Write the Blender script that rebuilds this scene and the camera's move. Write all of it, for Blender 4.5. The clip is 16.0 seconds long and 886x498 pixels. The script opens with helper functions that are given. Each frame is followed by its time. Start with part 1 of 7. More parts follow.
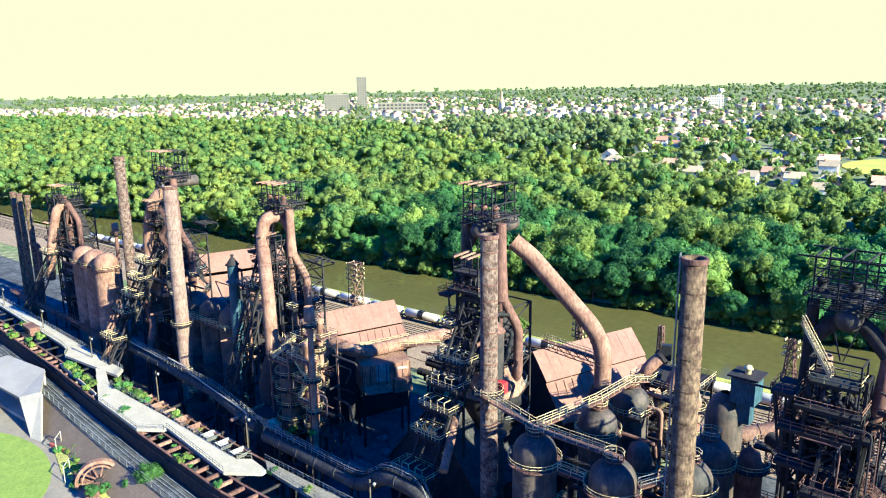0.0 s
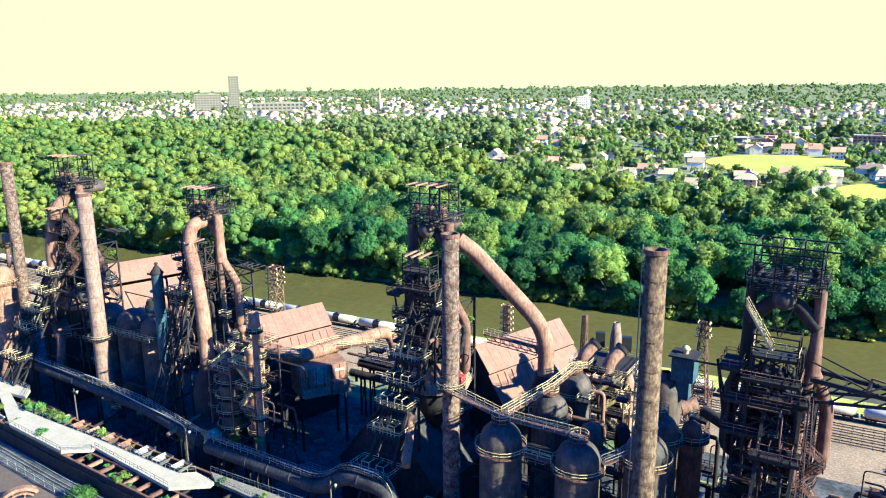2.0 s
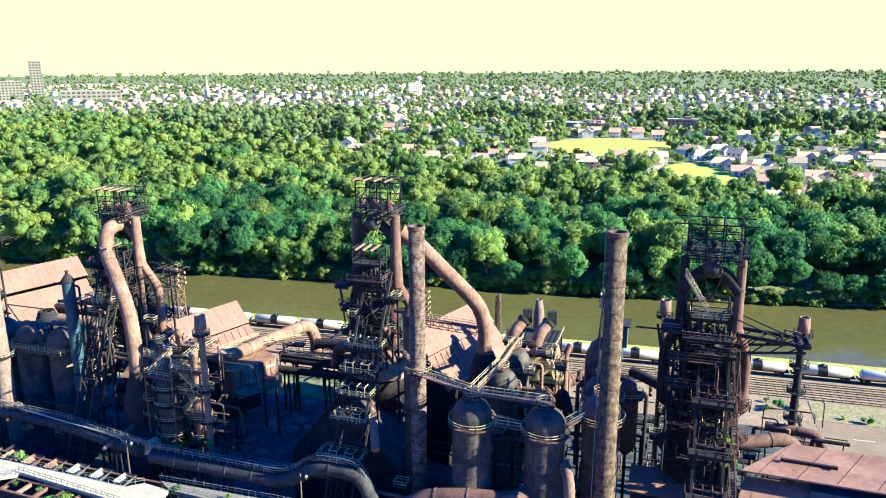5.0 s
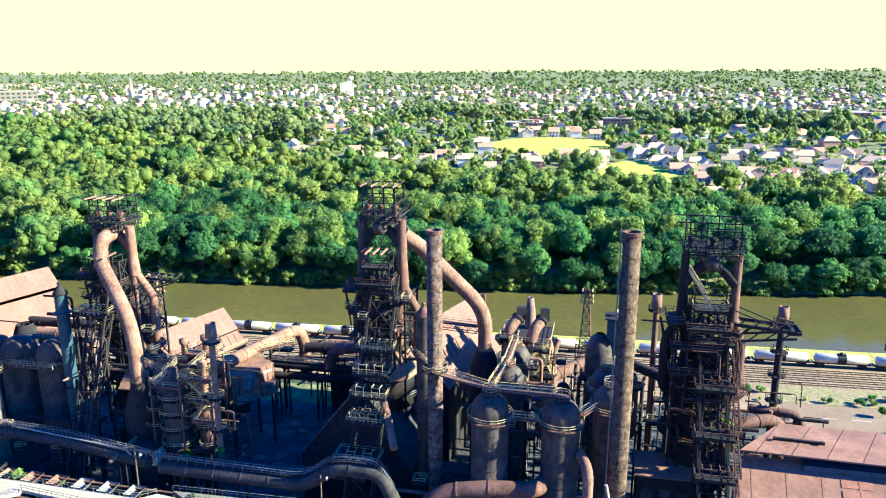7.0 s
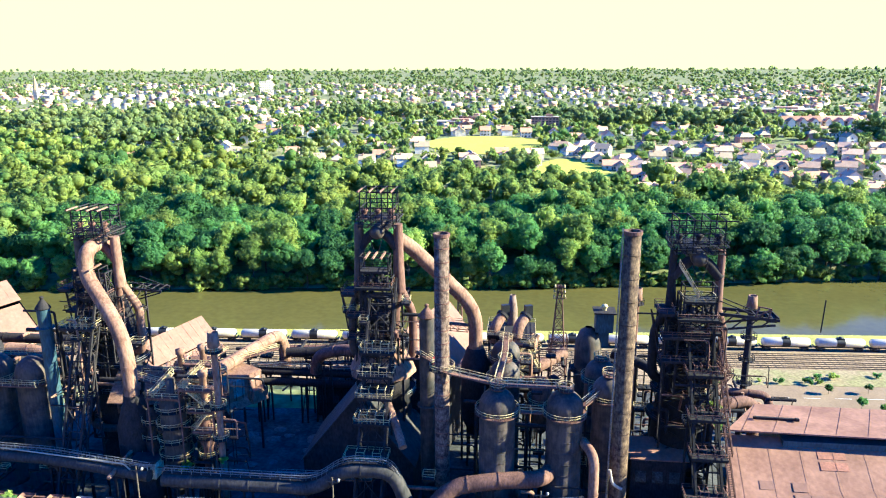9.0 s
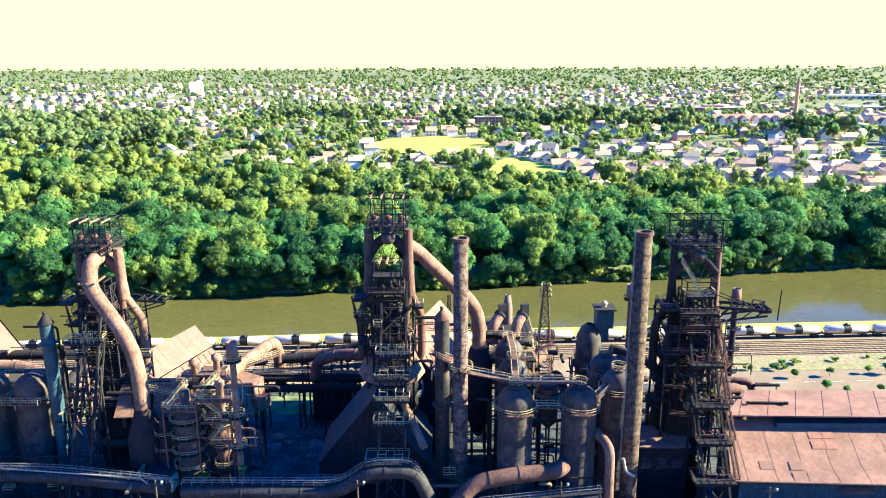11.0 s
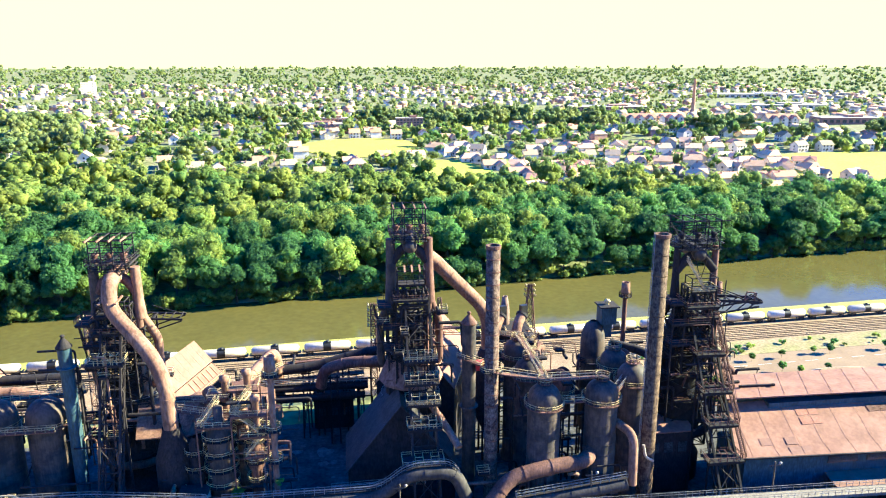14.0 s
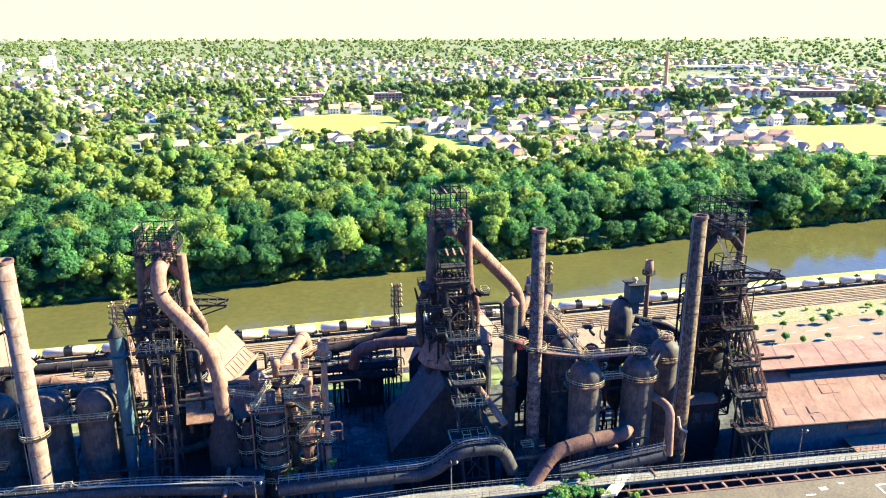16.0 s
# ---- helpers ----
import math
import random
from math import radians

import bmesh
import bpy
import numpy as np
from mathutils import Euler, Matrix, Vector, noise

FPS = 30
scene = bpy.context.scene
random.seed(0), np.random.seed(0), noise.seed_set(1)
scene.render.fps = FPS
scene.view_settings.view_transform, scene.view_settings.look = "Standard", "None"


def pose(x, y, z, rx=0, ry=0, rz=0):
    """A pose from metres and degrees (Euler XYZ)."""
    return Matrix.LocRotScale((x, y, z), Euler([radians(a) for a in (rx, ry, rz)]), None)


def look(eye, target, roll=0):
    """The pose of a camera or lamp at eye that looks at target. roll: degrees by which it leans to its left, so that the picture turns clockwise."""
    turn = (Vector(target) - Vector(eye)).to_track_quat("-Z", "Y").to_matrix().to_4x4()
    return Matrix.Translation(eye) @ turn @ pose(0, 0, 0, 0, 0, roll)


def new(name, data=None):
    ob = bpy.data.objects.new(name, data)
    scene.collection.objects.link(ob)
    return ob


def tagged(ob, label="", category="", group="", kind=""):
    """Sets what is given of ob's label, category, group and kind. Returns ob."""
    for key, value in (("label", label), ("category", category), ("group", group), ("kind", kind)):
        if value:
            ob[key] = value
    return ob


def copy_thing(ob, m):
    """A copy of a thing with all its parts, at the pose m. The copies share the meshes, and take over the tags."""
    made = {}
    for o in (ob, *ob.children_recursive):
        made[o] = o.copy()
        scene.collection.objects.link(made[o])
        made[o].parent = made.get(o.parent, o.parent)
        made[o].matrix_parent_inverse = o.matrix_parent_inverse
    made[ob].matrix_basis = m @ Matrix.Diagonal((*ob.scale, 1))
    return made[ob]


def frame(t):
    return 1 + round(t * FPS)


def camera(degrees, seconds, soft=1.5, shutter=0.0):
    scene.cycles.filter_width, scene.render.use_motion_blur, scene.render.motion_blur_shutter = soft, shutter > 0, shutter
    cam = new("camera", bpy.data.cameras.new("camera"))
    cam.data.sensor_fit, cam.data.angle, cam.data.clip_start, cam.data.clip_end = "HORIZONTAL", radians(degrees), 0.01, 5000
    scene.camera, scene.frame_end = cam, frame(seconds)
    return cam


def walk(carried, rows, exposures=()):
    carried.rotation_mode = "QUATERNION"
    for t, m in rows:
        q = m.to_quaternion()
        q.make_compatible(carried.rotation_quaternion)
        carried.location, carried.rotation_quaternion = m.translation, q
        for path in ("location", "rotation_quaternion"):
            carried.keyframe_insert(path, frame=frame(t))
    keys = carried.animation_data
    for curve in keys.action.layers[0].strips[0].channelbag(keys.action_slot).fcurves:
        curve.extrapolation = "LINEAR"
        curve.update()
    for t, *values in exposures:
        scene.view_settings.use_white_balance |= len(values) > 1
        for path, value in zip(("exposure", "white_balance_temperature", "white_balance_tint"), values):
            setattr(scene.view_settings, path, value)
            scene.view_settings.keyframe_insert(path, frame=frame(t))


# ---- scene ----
cam = camera(63.08, 16.0, 1.1)
PATH = [
    (0, (0.139, 0.987, 87.477), (-65.111, 73.474, 65.387), -0.72),
    (0.5, (-1.926, -1.539, 87.511), (-63.952, 73.782, 65.612), -0.63),
    (1, (-4.104, -4.262, 87.685), (-62.981, 73.557, 65.829), -0.57),
    (1.5, (-6.409, -7.097, 87.959), (-62.062, 73.050, 66.066), -0.44),
    (2, (-8.851, -9.976, 88.302), (-60.519, 72.697, 66.040), -0.38),
    (2.5, (-11.433, -12.845, 88.690), (-58.867, 72.087, 65.529), -0.35),
    (3, (-14.153, -15.666, 89.106), (-57.612, 71.108, 64.990), -0.32),
    (3.5, (-17.009, -18.409, 89.540), (-56.662, 70.144, 65.332), -0.29),
    (4, (-19.992, -21.052, 89.982), (-56.223, 68.966, 65.813), -0.24),
    (6.5, (-36.550, -32.483, 92.259), (-60.178, 61.592, 67.939), -0.21),
    (7, (-40.135, -34.405, 92.731), (-61.405, 60.221, 68.369), -0.18),
    (7.5, (-43.798, -36.210, 93.211), (-62.743, 58.888, 68.772), -0.17),
    (8, (-47.534, -37.903, 93.700), (-64.110, 57.623, 69.205), -0.19),
    (8.5, (-51.342, -39.484, 94.199), (-64.983, 56.489, 69.641), -0.16),
    (9, (-55.220, -40.955, 94.706), (-65.643, 55.392, 70.036), -0.16),
    (9.5, (-59.167, -42.315, 95.220), (-66.760, 54.284, 70.504), -0.18),
    (12, (-79.945, -47.373, 97.845), (-77.826, 49.465, 72.987), -0.22),
    (12.5, (-84.289, -48.011, 98.375), (-80.429, 48.780, 73.544), -0.18),
    (13, (-88.677, -48.520, 98.913), (-81.964, 48.110, 74.063), -0.15),
    (13.5, (-93.092, -48.902, 99.466), (-82.664, 47.378, 74.534), -0.17),
    (14, (-97.510, -49.161, 100.047), (-85.293, 46.880, 75.011), -0.17),
    (14.5, (-101.899, -49.311, 100.674), (-88.517, 46.437, 75.115), -0.18),
    (15, (-106.218, -49.369, 101.370), (-91.695, 46.019, 75.097), -0.18),
    (15.5, (-110.414, -49.362, 102.169), (-94.760, 45.537, 74.799), -0.18),
    (16, (-114.421, -49.328, 103.112), (-97.770, 45.038, 74.517), -0.23),
]
walk(cam, [(t, look(eye, target, roll)) for t, eye, target, roll in PATH], [(0.0, 2.33, 4620, 3), (4.0, 2.37, 4640, 3), (9.0, 2.6, 4860, 3), (16.0, 2.9, 5300, 3)])

# ---- light ----
SUN_AZ, SUN_EL = radians(3), radians(25)      # from +x towards +y
sun_way = Vector((math.cos(SUN_AZ) * math.cos(SUN_EL), math.sin(SUN_AZ) * math.cos(SUN_EL), math.sin(SUN_EL)))
world = bpy.data.worlds.new("sky")
scene.world = world
world.use_nodes = True
wn, wl = world.node_tree.nodes, world.node_tree.links
wn.clear()
sky = wn.new("ShaderNodeTexSky")
sky.sky_type, sky.sun_disc = "NISHITA", False
sky.sun_elevation, sky.sun_rotation = SUN_EL, math.pi / 2 - SUN_AZ
sky.air_density, sky.dust_density, sky.ozone_density = 1.2, 0.6, 1.5
back, wout = wn.new("ShaderNodeBackground"), wn.new("ShaderNodeOutputWorld")
back.inputs["Strength"].default_value = 0.065
# summer haze: cream and bright near the horizon, giving way to blue overhead
where, split, fade, haze = wn.new("ShaderNodeTexCoord"), wn.new("ShaderNodeSeparateXYZ"), wn.new("ShaderNodeMapRange"), wn.new("ShaderNodeMix")
wl.new(where.outputs["Generated"], split.inputs[0])
fade.interpolation_type = "SMOOTHSTEP"
fade.inputs["From Min"].default_value, fade.inputs["From Max"].default_value = 0.115, 0.18
fade.inputs["To Min"].default_value, fade.inputs["To Max"].default_value = 1.0, 0.0
wl.new(split.outputs["Z"], fade.inputs["Value"])
haze.data_type = "RGBA"
haze.inputs["B"].default_value = (3.9, 3.3, 1.38, 1)
wl.new(fade.outputs[0], haze.inputs["Factor"])
deep = wn.new("ShaderNodeMix")
deep.data_type, deep.blend_type = "RGBA", "MULTIPLY"
deep.inputs["Factor"].default_value = 1.0
deep.inputs["B"].default_value = (0.0, 0.35, 1.15, 1)
wl.new(sky.outputs[0], deep.inputs["A"])
wl.new(deep.outputs["Result"], haze.inputs["A"])
wl.new(haze.outputs["Result"], back.inputs[0])
wl.new(back.outputs[0], wout.inputs[0])
sun = new("sun", bpy.data.lights.new("sun", "SUN"))
sun.data.energy, sun.data.angle, sun.data.color = 5.0, radians(0.6), (1.0, 0.83, 0.44)
sun.matrix_world = look((0, 0, 0), -sun_way)


# ---- materials ----
def material(name, base, rough=0.8, metal=0.0, alt=None, mix_scale=0.4, grain=6.0, bump=0.15, streak=0.0, vary=0.0, leaf=0.0, island=False, spec=0.3, grain_amount=0.35, edge=(0.38, 0.64)):
    """A two-scale procedural surface: patches of a second colour, fine grain, upright streaks and relief."""
    m = bpy.data.materials.new(name)
    m.use_nodes = True
    n, l = m.node_tree.nodes, m.node_tree.links
    b = n["Principled BSDF"]
    b.inputs["Roughness"].default_value, b.inputs["Metallic"].default_value = rough, metal
    b.inputs["Specular IOR Level"].default_value = spec
    tc = n.new("ShaderNodeTexCoord")
    src = tc.outputs["Object"]
    geo = n.new("ShaderNodeNewGeometry")
    big = n.new("ShaderNodeTexNoise")
    big.inputs["Scale"].default_value, big.inputs["Detail"].default_value, big.inputs["Roughness"].default_value = mix_scale, 5, 0.65
    l.new(geo.outputs["Position"], big.inputs["Vector"])
    ramp = n.new("ShaderNodeValToRGB")
    ramp.color_ramp.elements[0].position, ramp.color_ramp.elements[1].position = edge
    l.new(big.outputs["Fac"], ramp.inputs["Fac"])
    mix = n.new("ShaderNodeMix")
    mix.data_type = "RGBA"
    mix.inputs["A"].default_value = (*base, 1)
    mix.inputs["B"].default_value = (*(alt or [c * 0.6 for c in base]), 1)
    l.new(ramp.outputs["Color"], mix.inputs["Factor"])
    colour = mix.outputs["Result"]
    fine = n.new("ShaderNodeTexNoise")
    fine.inputs["Scale"].default_value, fine.inputs["Detail"].default_value = grain, 3
    if streak:
        mp = n.new("ShaderNodeMapping")
        mp.inputs["Scale"].default_value = (1, 1, streak)
        l.new(geo.outputs["Position"], mp.inputs["Vector"])
        l.new(mp.outputs[0], fine.inputs["Vector"])
    else:
        l.new(geo.outputs["Position"], fine.inputs["Vector"])
    rng = n.new("ShaderNodeMapRange")
    rng.inputs["From Min"].default_value, rng.inputs["From Max"].default_value = 0.3, 0.7
    rng.inputs["To Min"].default_value, rng.inputs["To Max"].default_value = 1 - grain_amount, 1 + grain_amount
    l.new(fine.outputs["Fac"], rng.inputs["Value"])
    mul = n.new("ShaderNodeVectorMath")
    mul.operation = "SCALE"
    l.new(colour, mul.inputs[0])
    l.new(rng.outputs[0], mul.inputs["Scale"])
    colour = mul.outputs[0]
    if vary or island:
        info = n.new("ShaderNodeObjectInfo")
        r2 = n.new("ShaderNodeMapRange")
        r2.inputs["To Min"].default_value, r2.inputs["To Max"].default_value = 1 - vary, 1 + vary
        l.new(geo.outputs["Random Per Island"] if island else info.outputs["Random"], r2.inputs["Value"])
        m2 = n.new("ShaderNodeVectorMath")
        m2.operation = "SCALE"
        l.new(colour, m2.inputs[0])
        l.new(r2.outputs[0], m2.inputs["Scale"])
        colour = m2.outputs[0]
    l.new(colour, b.inputs["Base Color"])
    if bump:
        bp = n.new("ShaderNodeBump")
        bp.inputs["Strength"].default_value, bp.inputs["Distance"].default_value = bump, 0.1
        l.new(fine.outputs["Fac"], bp.inputs["Height"])
        l.new(bp.outputs[0], b.inputs["Normal"])
    if leaf:
        tr = n.new("ShaderNodeBsdfTranslucent")
        l.new(colour, tr.inputs["Color"])
        ms = n.new("ShaderNodeMixShader")
        ms.inputs[0].default_value = leaf
        l.new(b.outputs[0], ms.inputs[1])
        l.new(tr.outputs[0], ms.inputs[2])
        l.new(ms.outputs[0], n["Material Output"].inputs["Surface"])
    return m


RUST = material("rusted_steel", (0.145, 0.076, 0.057), 0.85, 0.0, (0.085, 0.043, 0.034), 0.35, 3.0, 0.2, 0.25, spec=0.2)
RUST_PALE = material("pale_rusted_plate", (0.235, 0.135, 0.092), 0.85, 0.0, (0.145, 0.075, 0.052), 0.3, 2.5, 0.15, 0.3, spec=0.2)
# rust with the blue-black of shaded steel mixed into its base colour
RUST_SHADE = material("shade_dark_rusted_steel", (0.031, 0.0245, 0.025), 0.85, 0.0, (0.017, 0.0155, 0.018), 0.5, 3.0, 0.2, 0.4, spec=0.2)
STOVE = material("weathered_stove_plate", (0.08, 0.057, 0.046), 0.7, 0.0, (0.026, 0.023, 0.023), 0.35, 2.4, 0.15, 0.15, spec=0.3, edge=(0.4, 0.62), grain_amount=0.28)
STACKM = material("mottled_stack_plate", (0.13, 0.085, 0.05), 0.85, 0.0, (0.04, 0.022, 0.015), 0.9, 3.4, 0.2, 0.35, spec=0.2, edge=(0.4, 0.64), grain_amount=0.5)
STACKD = material("dark_rusty_stack_plate", (0.145, 0.098, 0.072), 0.85, 0.0, (0.048, 0.028, 0.022), 0.9, 3.2, 0.2, 0.5, spec=0.2, edge=(0.42, 0.6), grain_amount=0.5)
STACKP = material("pinkish_stack_plate", (0.19, 0.13, 0.1), 0.85, 0.0, (0.14, 0.086, 0.068), 0.4, 2.2, 0.2, 0.4, spec=0.2)
BLK = material("black_steel", (0.012, 0.0115, 0.013), 0.8, 0.0, (0.02, 0.016, 0.016), 0.5, 3.0, 0.2, 0.4, spec=0.25)
MAINM = material("dull_grey_brown_main_plate", (0.052, 0.044, 0.042), 0.8, 0.0, (0.027, 0.025, 0.026), 0.4, 2.4, 0.2, 0.3, spec=0.25)
TEAL = material("dull_teal_paint", (0.035, 0.07, 0.09), 0.6, 0.0, (0.022, 0.045, 0.06), 0.5, 3, 0.1, 0.3)
RAILM = material("faded_yellow_rail_paint", (0.5, 0.4, 0.2), 0.7, 0.0, (0.32, 0.22, 0.12), 0.5, 4, 0.0)
ROOFM = material("rust_red_sheet_roof", (0.25, 0.13, 0.09), 0.8, 0.0, (0.17, 0.083, 0.058), 0.16, 1.2, 0.1, spec=0.25, grain_amount=0.15)
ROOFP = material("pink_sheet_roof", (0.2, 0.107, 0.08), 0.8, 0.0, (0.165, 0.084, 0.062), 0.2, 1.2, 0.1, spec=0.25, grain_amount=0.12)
GREYM = material("grey_painted_metal", (0.22, 0.215, 0.205), 0.7, 0.0, (0.15, 0.135, 0.125), 0.4, 3, 0.1)
CONC = material("pale_concrete", (0.37, 0.315, 0.245), 0.85, 0.0, (0.31, 0.262, 0.2), 0.2, 2, 0.05, grain_amount=0.12)
GLASSY = material("dusty_dark_glass", (0.05, 0.06, 0.07), 0.15, 0.0, None, 0.5, 3, 0.0, spec=0.6)


# ---- mesh helpers ----
class Shape:
    """Collects faces in world metres, and makes one mesh of them."""

    def __init__(self):
        self.v, self.f, self.s, self.cuts = [], [], [], []

    def add(self, verts, faces, smooth=False):
        k = len(self.v)
        if not self.cuts or self.cuts[-1] is not None:
            self.cuts.append((k, len(self.f)))
        self.v += [tuple(p) for p in verts]
        self.f += [tuple(i + k for i in f) for f in faces]
        self.s += [smooth] * len(faces)
        return self

    def box(self, c, size, rz=0.0, taper=1.0):
        x, y, z = (0.5 * a for a in size)
        ca, sa = math.cos(radians(rz)), math.sin(radians(rz))
        vs = []
        for sz, k in ((-1, 1.0), (1, taper)):
            for sx, sy in ((-1, -1), (1, -1), (1, 1), (-1, 1)):
                px, py = sx * x * k, sy * y * k
                vs.append((c[0] + px * ca - py * sa, c[1] + px * sa + py * ca, c[2] + sz * z))
        return self.add(vs, [(3, 2, 1, 0), (4, 5, 6, 7), (0, 1, 5, 4), (1, 2, 6, 5), (2, 3, 7, 6), (3, 0, 4, 7)])

    def beam(self, a, b, w=0.2, h=None):
        """A straight bar from a to b."""
        a, b = Vector(a), Vector(b)
        h = h or w
        d = (b - a)
        if d.length < 1e-6:
            return self
        d.normalize()
        side = d.cross(Vector((0, 0, 1)))
        if side.length < 1e-3:
            side = Vector((1, 0, 0))
        side.normalize()
        up = side.cross(d)
        vs = [p + side * (sx * w / 2) + up * (sy * h / 2) for p in (a, b) for sx, sy in ((-1, -1), (1, -1), (1, 1), (-1, 1))]
        return self.add(vs, [(3, 2, 1, 0), (4, 5, 6, 7), (0, 1, 5, 4), (1, 2, 6, 5), (2, 3, 7, 6), (3, 0, 4, 7)])

    def tube(self, path, r, n=12, caps=True):
        """A pipe along a path; r may be one radius or one for each point."""
        P = [Vector(p) for p in path]
        rs = r if isinstance(r, (list, tuple)) else [r] * len(P)
        vs, prev = [], None
        for i, p in enumerate(P):
            d = (P[min(i + 1, len(P) - 1)] - P[max(i - 1, 0)]).normalized()
            if prev is None:
                side = d.cross(Vector((0, 0, 1)))
                if side.length < 1e-3:
                    side = Vector((1, 0, 0))
            else:
                side = prev - d * prev.dot(d)
            side.normalize()
            prev = side
            up = d.cross(side)
            for k in range(n):
                a = 2 * math.pi * k / n
                vs.append(p + side * (rs[i] * math.cos(a)) + up * (rs[i] * math.sin(a)))
        fs = [(i * n + k, i * n + (k + 1) % n, (i + 1) * n + (k + 1) % n, (i + 1) * n + k) for i in range(len(P) - 1) for k in range(n)]
        cut = len(self.cuts)
        self.add(vs, fs, True)
        if caps:
            self.add(vs[:n], [tuple(range(n - 1, -1, -1))])
            self.add(vs[-n:], [tuple(range(n))])
        del self.cuts[cut + 1:]
        return self

    def lathe(self, c, profile, n=24, a0=0.0, a1=360.0, smooth=True):
        """Turns (radius, height) pairs about the upright through c."""
        whole = a1 - a0 >= 360
        m = n if whole else n + 1
        vs = []
        for r, z in profile:
            for k in range(m):
                a = radians(a0 + (a1 - a0) * k / n)
                vs.append((c[0] + r * math.cos(a), c[1] + r * math.sin(a), c[2] + z))
        fs = []
        for i in range(len(profile) - 1):
            for k in range(n):
                j = (k + 1) % m
                fs.append((i * m + k, i * m + j, (i + 1) * m + j, (i + 1) * m + k))
        return self.add(vs, fs, smooth)

    def slab(self, poly, z0, z1):
        n = len(poly)
        vs = [(x, y, z0) for x, y in poly] + [(x, y, z1) for x, y in poly]
        return self.add(vs, [tuple(range(n - 1, -1, -1)), tuple(range(n, 2 * n))] + [(i, (i + 1) % n, n + (i + 1) % n, n + i) for i in range(n)])

    def sheet(self, corners, thick=0.15):
        """A plate of some thickness through four or more corners."""
        C = [Vector(c) for c in corners]
        nrm = (C[1] - C[0]).cross(C[2] - C[0]).normalized()
        if nrm.z < 0:
            C.reverse()
            nrm = -nrm
        n = len(C)
        vs = C + [c - nrm * thick for c in C]
        return self.add(vs, [tuple(range(n)), tuple(range(2 * n - 1, n - 1, -1))] + [(i, n + i, n + (i + 1) % n, (i + 1) % n) for i in range(n)])


WHERE = {}


def thing(name, loc, label, category, group="", kind=""):
    ob = new(name)
    ob.location = loc
    ob.empty_display_size = 0.1
    WHERE[ob] = Vector(loc)
    return tagged(ob, label, category, group, kind)


def part(name, shape, mat, parent=None, label=""):
    """One mesh object out of a Shape in world metres, under a thing or under a part."""
    base = WHERE.get(parent, Vector((0, 0, 0)))
    me = bpy.data.meshes.new(name)
    me.from_pydata([(x - base.x, y - base.y, z - base.z) for x, y, z in shape.v], [], shape.f)
    me.polygons.foreach_set("use_smooth", shape.s)
    me.materials.append(mat)
    ob = new(name, me)
    if parent is not None:
        ob.parent = parent
    WHERE[ob] = base
    if label:
        ob["label"] = label
    return ob


def pieces(name, shape, mat, parent):
    """Each bar, ring or plate of a Shape as a part of its own."""
    ends = shape.cuts[1:] + [(len(shape.v), len(shape.f))]
    for (v0, f0), (v1, f1) in zip(shape.cuts, ends):
        one = Shape()
        one.v, one.f, one.s = shape.v[v0:v1], [tuple(i - v0 for i in f) for f in shape.f[f0:f1]], shape.s[f0:f1]
        part(name, one, mat, parent)


def solo(name, shape, mat, label, category, group="", kind=""):
    return tagged(part(name, shape, mat), label, category, group, kind)


def bend(points, r=3.0, n=5):
    """A path with its corners rounded."""
    P = [Vector(p) for p in points]
    out = [P[0]]
    for a, b, c in zip(P, P[1:], P[2:]):
        u, w = (a - b), (c - b)
        k = min(r, u.length * 0.48, w.length * 0.48)
        s, e = b + u.normalized() * k, b + w.normalized() * k
        for i in range(n + 1):
            t = i / n
            out.append(s * (1 - t) ** 2 + b * 2 * t * (1 - t) + e * t ** 2)
    return out + [P[-1]]


def railing(S, path, h=1.1, step=2.0, w=0.09, closed=False):
    P = [Vector(p) for p in path]
    if closed:
        P.append(P[0])
    for a, b in zip(P, P[1:]):
        L = (b - a).length
        for k in (0.55, 1.0):
            S.beam(a + Vector((0, 0, h * k)), b + Vector((0, 0, h * k)), w)
        n = max(1, round(L / step))
        for i in range(n + 1):
            p = a.lerp(b, i / n)
            S.beam(p, p + Vector((0, 0, h)), w)
    return S


def ring_path(c, r, z, n=20, a0=0, a1=360):
    return [(c[0] + r * math.cos(radians(a0 + (a1 - a0) * k / n)), c[1] + r * math.sin(radians(a0 + (a1 - a0) * k / n)), z) for k in range(n + (a1 - a0 < 360))]


def lattice(S, x0, x1, y0, y1, z0, z1, bays, w=0.35, brace=0.2, sides="xXyY"):
    """Four posts with rails and cross braces between them."""
    C = {(0, 0): (x0, y0), (1, 0): (x1, y0), (1, 1): (x1, y1), (0, 1): (x0, y1)}
    for c in C.values():
        S.beam((*c, z0), (*c, z1), w)
    pairs = {"y": ((0, 0), (1, 0)), "X": ((1, 0), (1, 1)), "Y": ((1, 1), (0, 1)), "x": ((0, 1), (0, 0))}
    for i in range(bays + 1):
        z = z0 + (z1 - z0) * i / bays
        for a, b in pairs.values():
            S.beam((*C[a], z), (*C[b], z), brace * 1.2)
        if i < bays:
            zn = z0 + (z1 - z0) * (i + 1) / bays
            for s in sides:
                a, b = pairs[s]
                S.beam((*C[a], z), (*C[b], zn), brace)
                S.beam((*C[b], z), (*C[a], zn), brace)
    return S


def near_shore(x):
    return float(np.interp(x, [-900, -575, -250, -180, -60, 45, 120, 300, 900], [150, 178, 200, 203, 213, 219, 224, 234, 262]))


def far_shore(x):
    return float(np.interp(x, [-900, -640, -440, -250, -140, -60, 44, 120, 220, 500, 900], [165, 200, 240, 249, 263, 272, 289, 303, 315, 340, 370]))


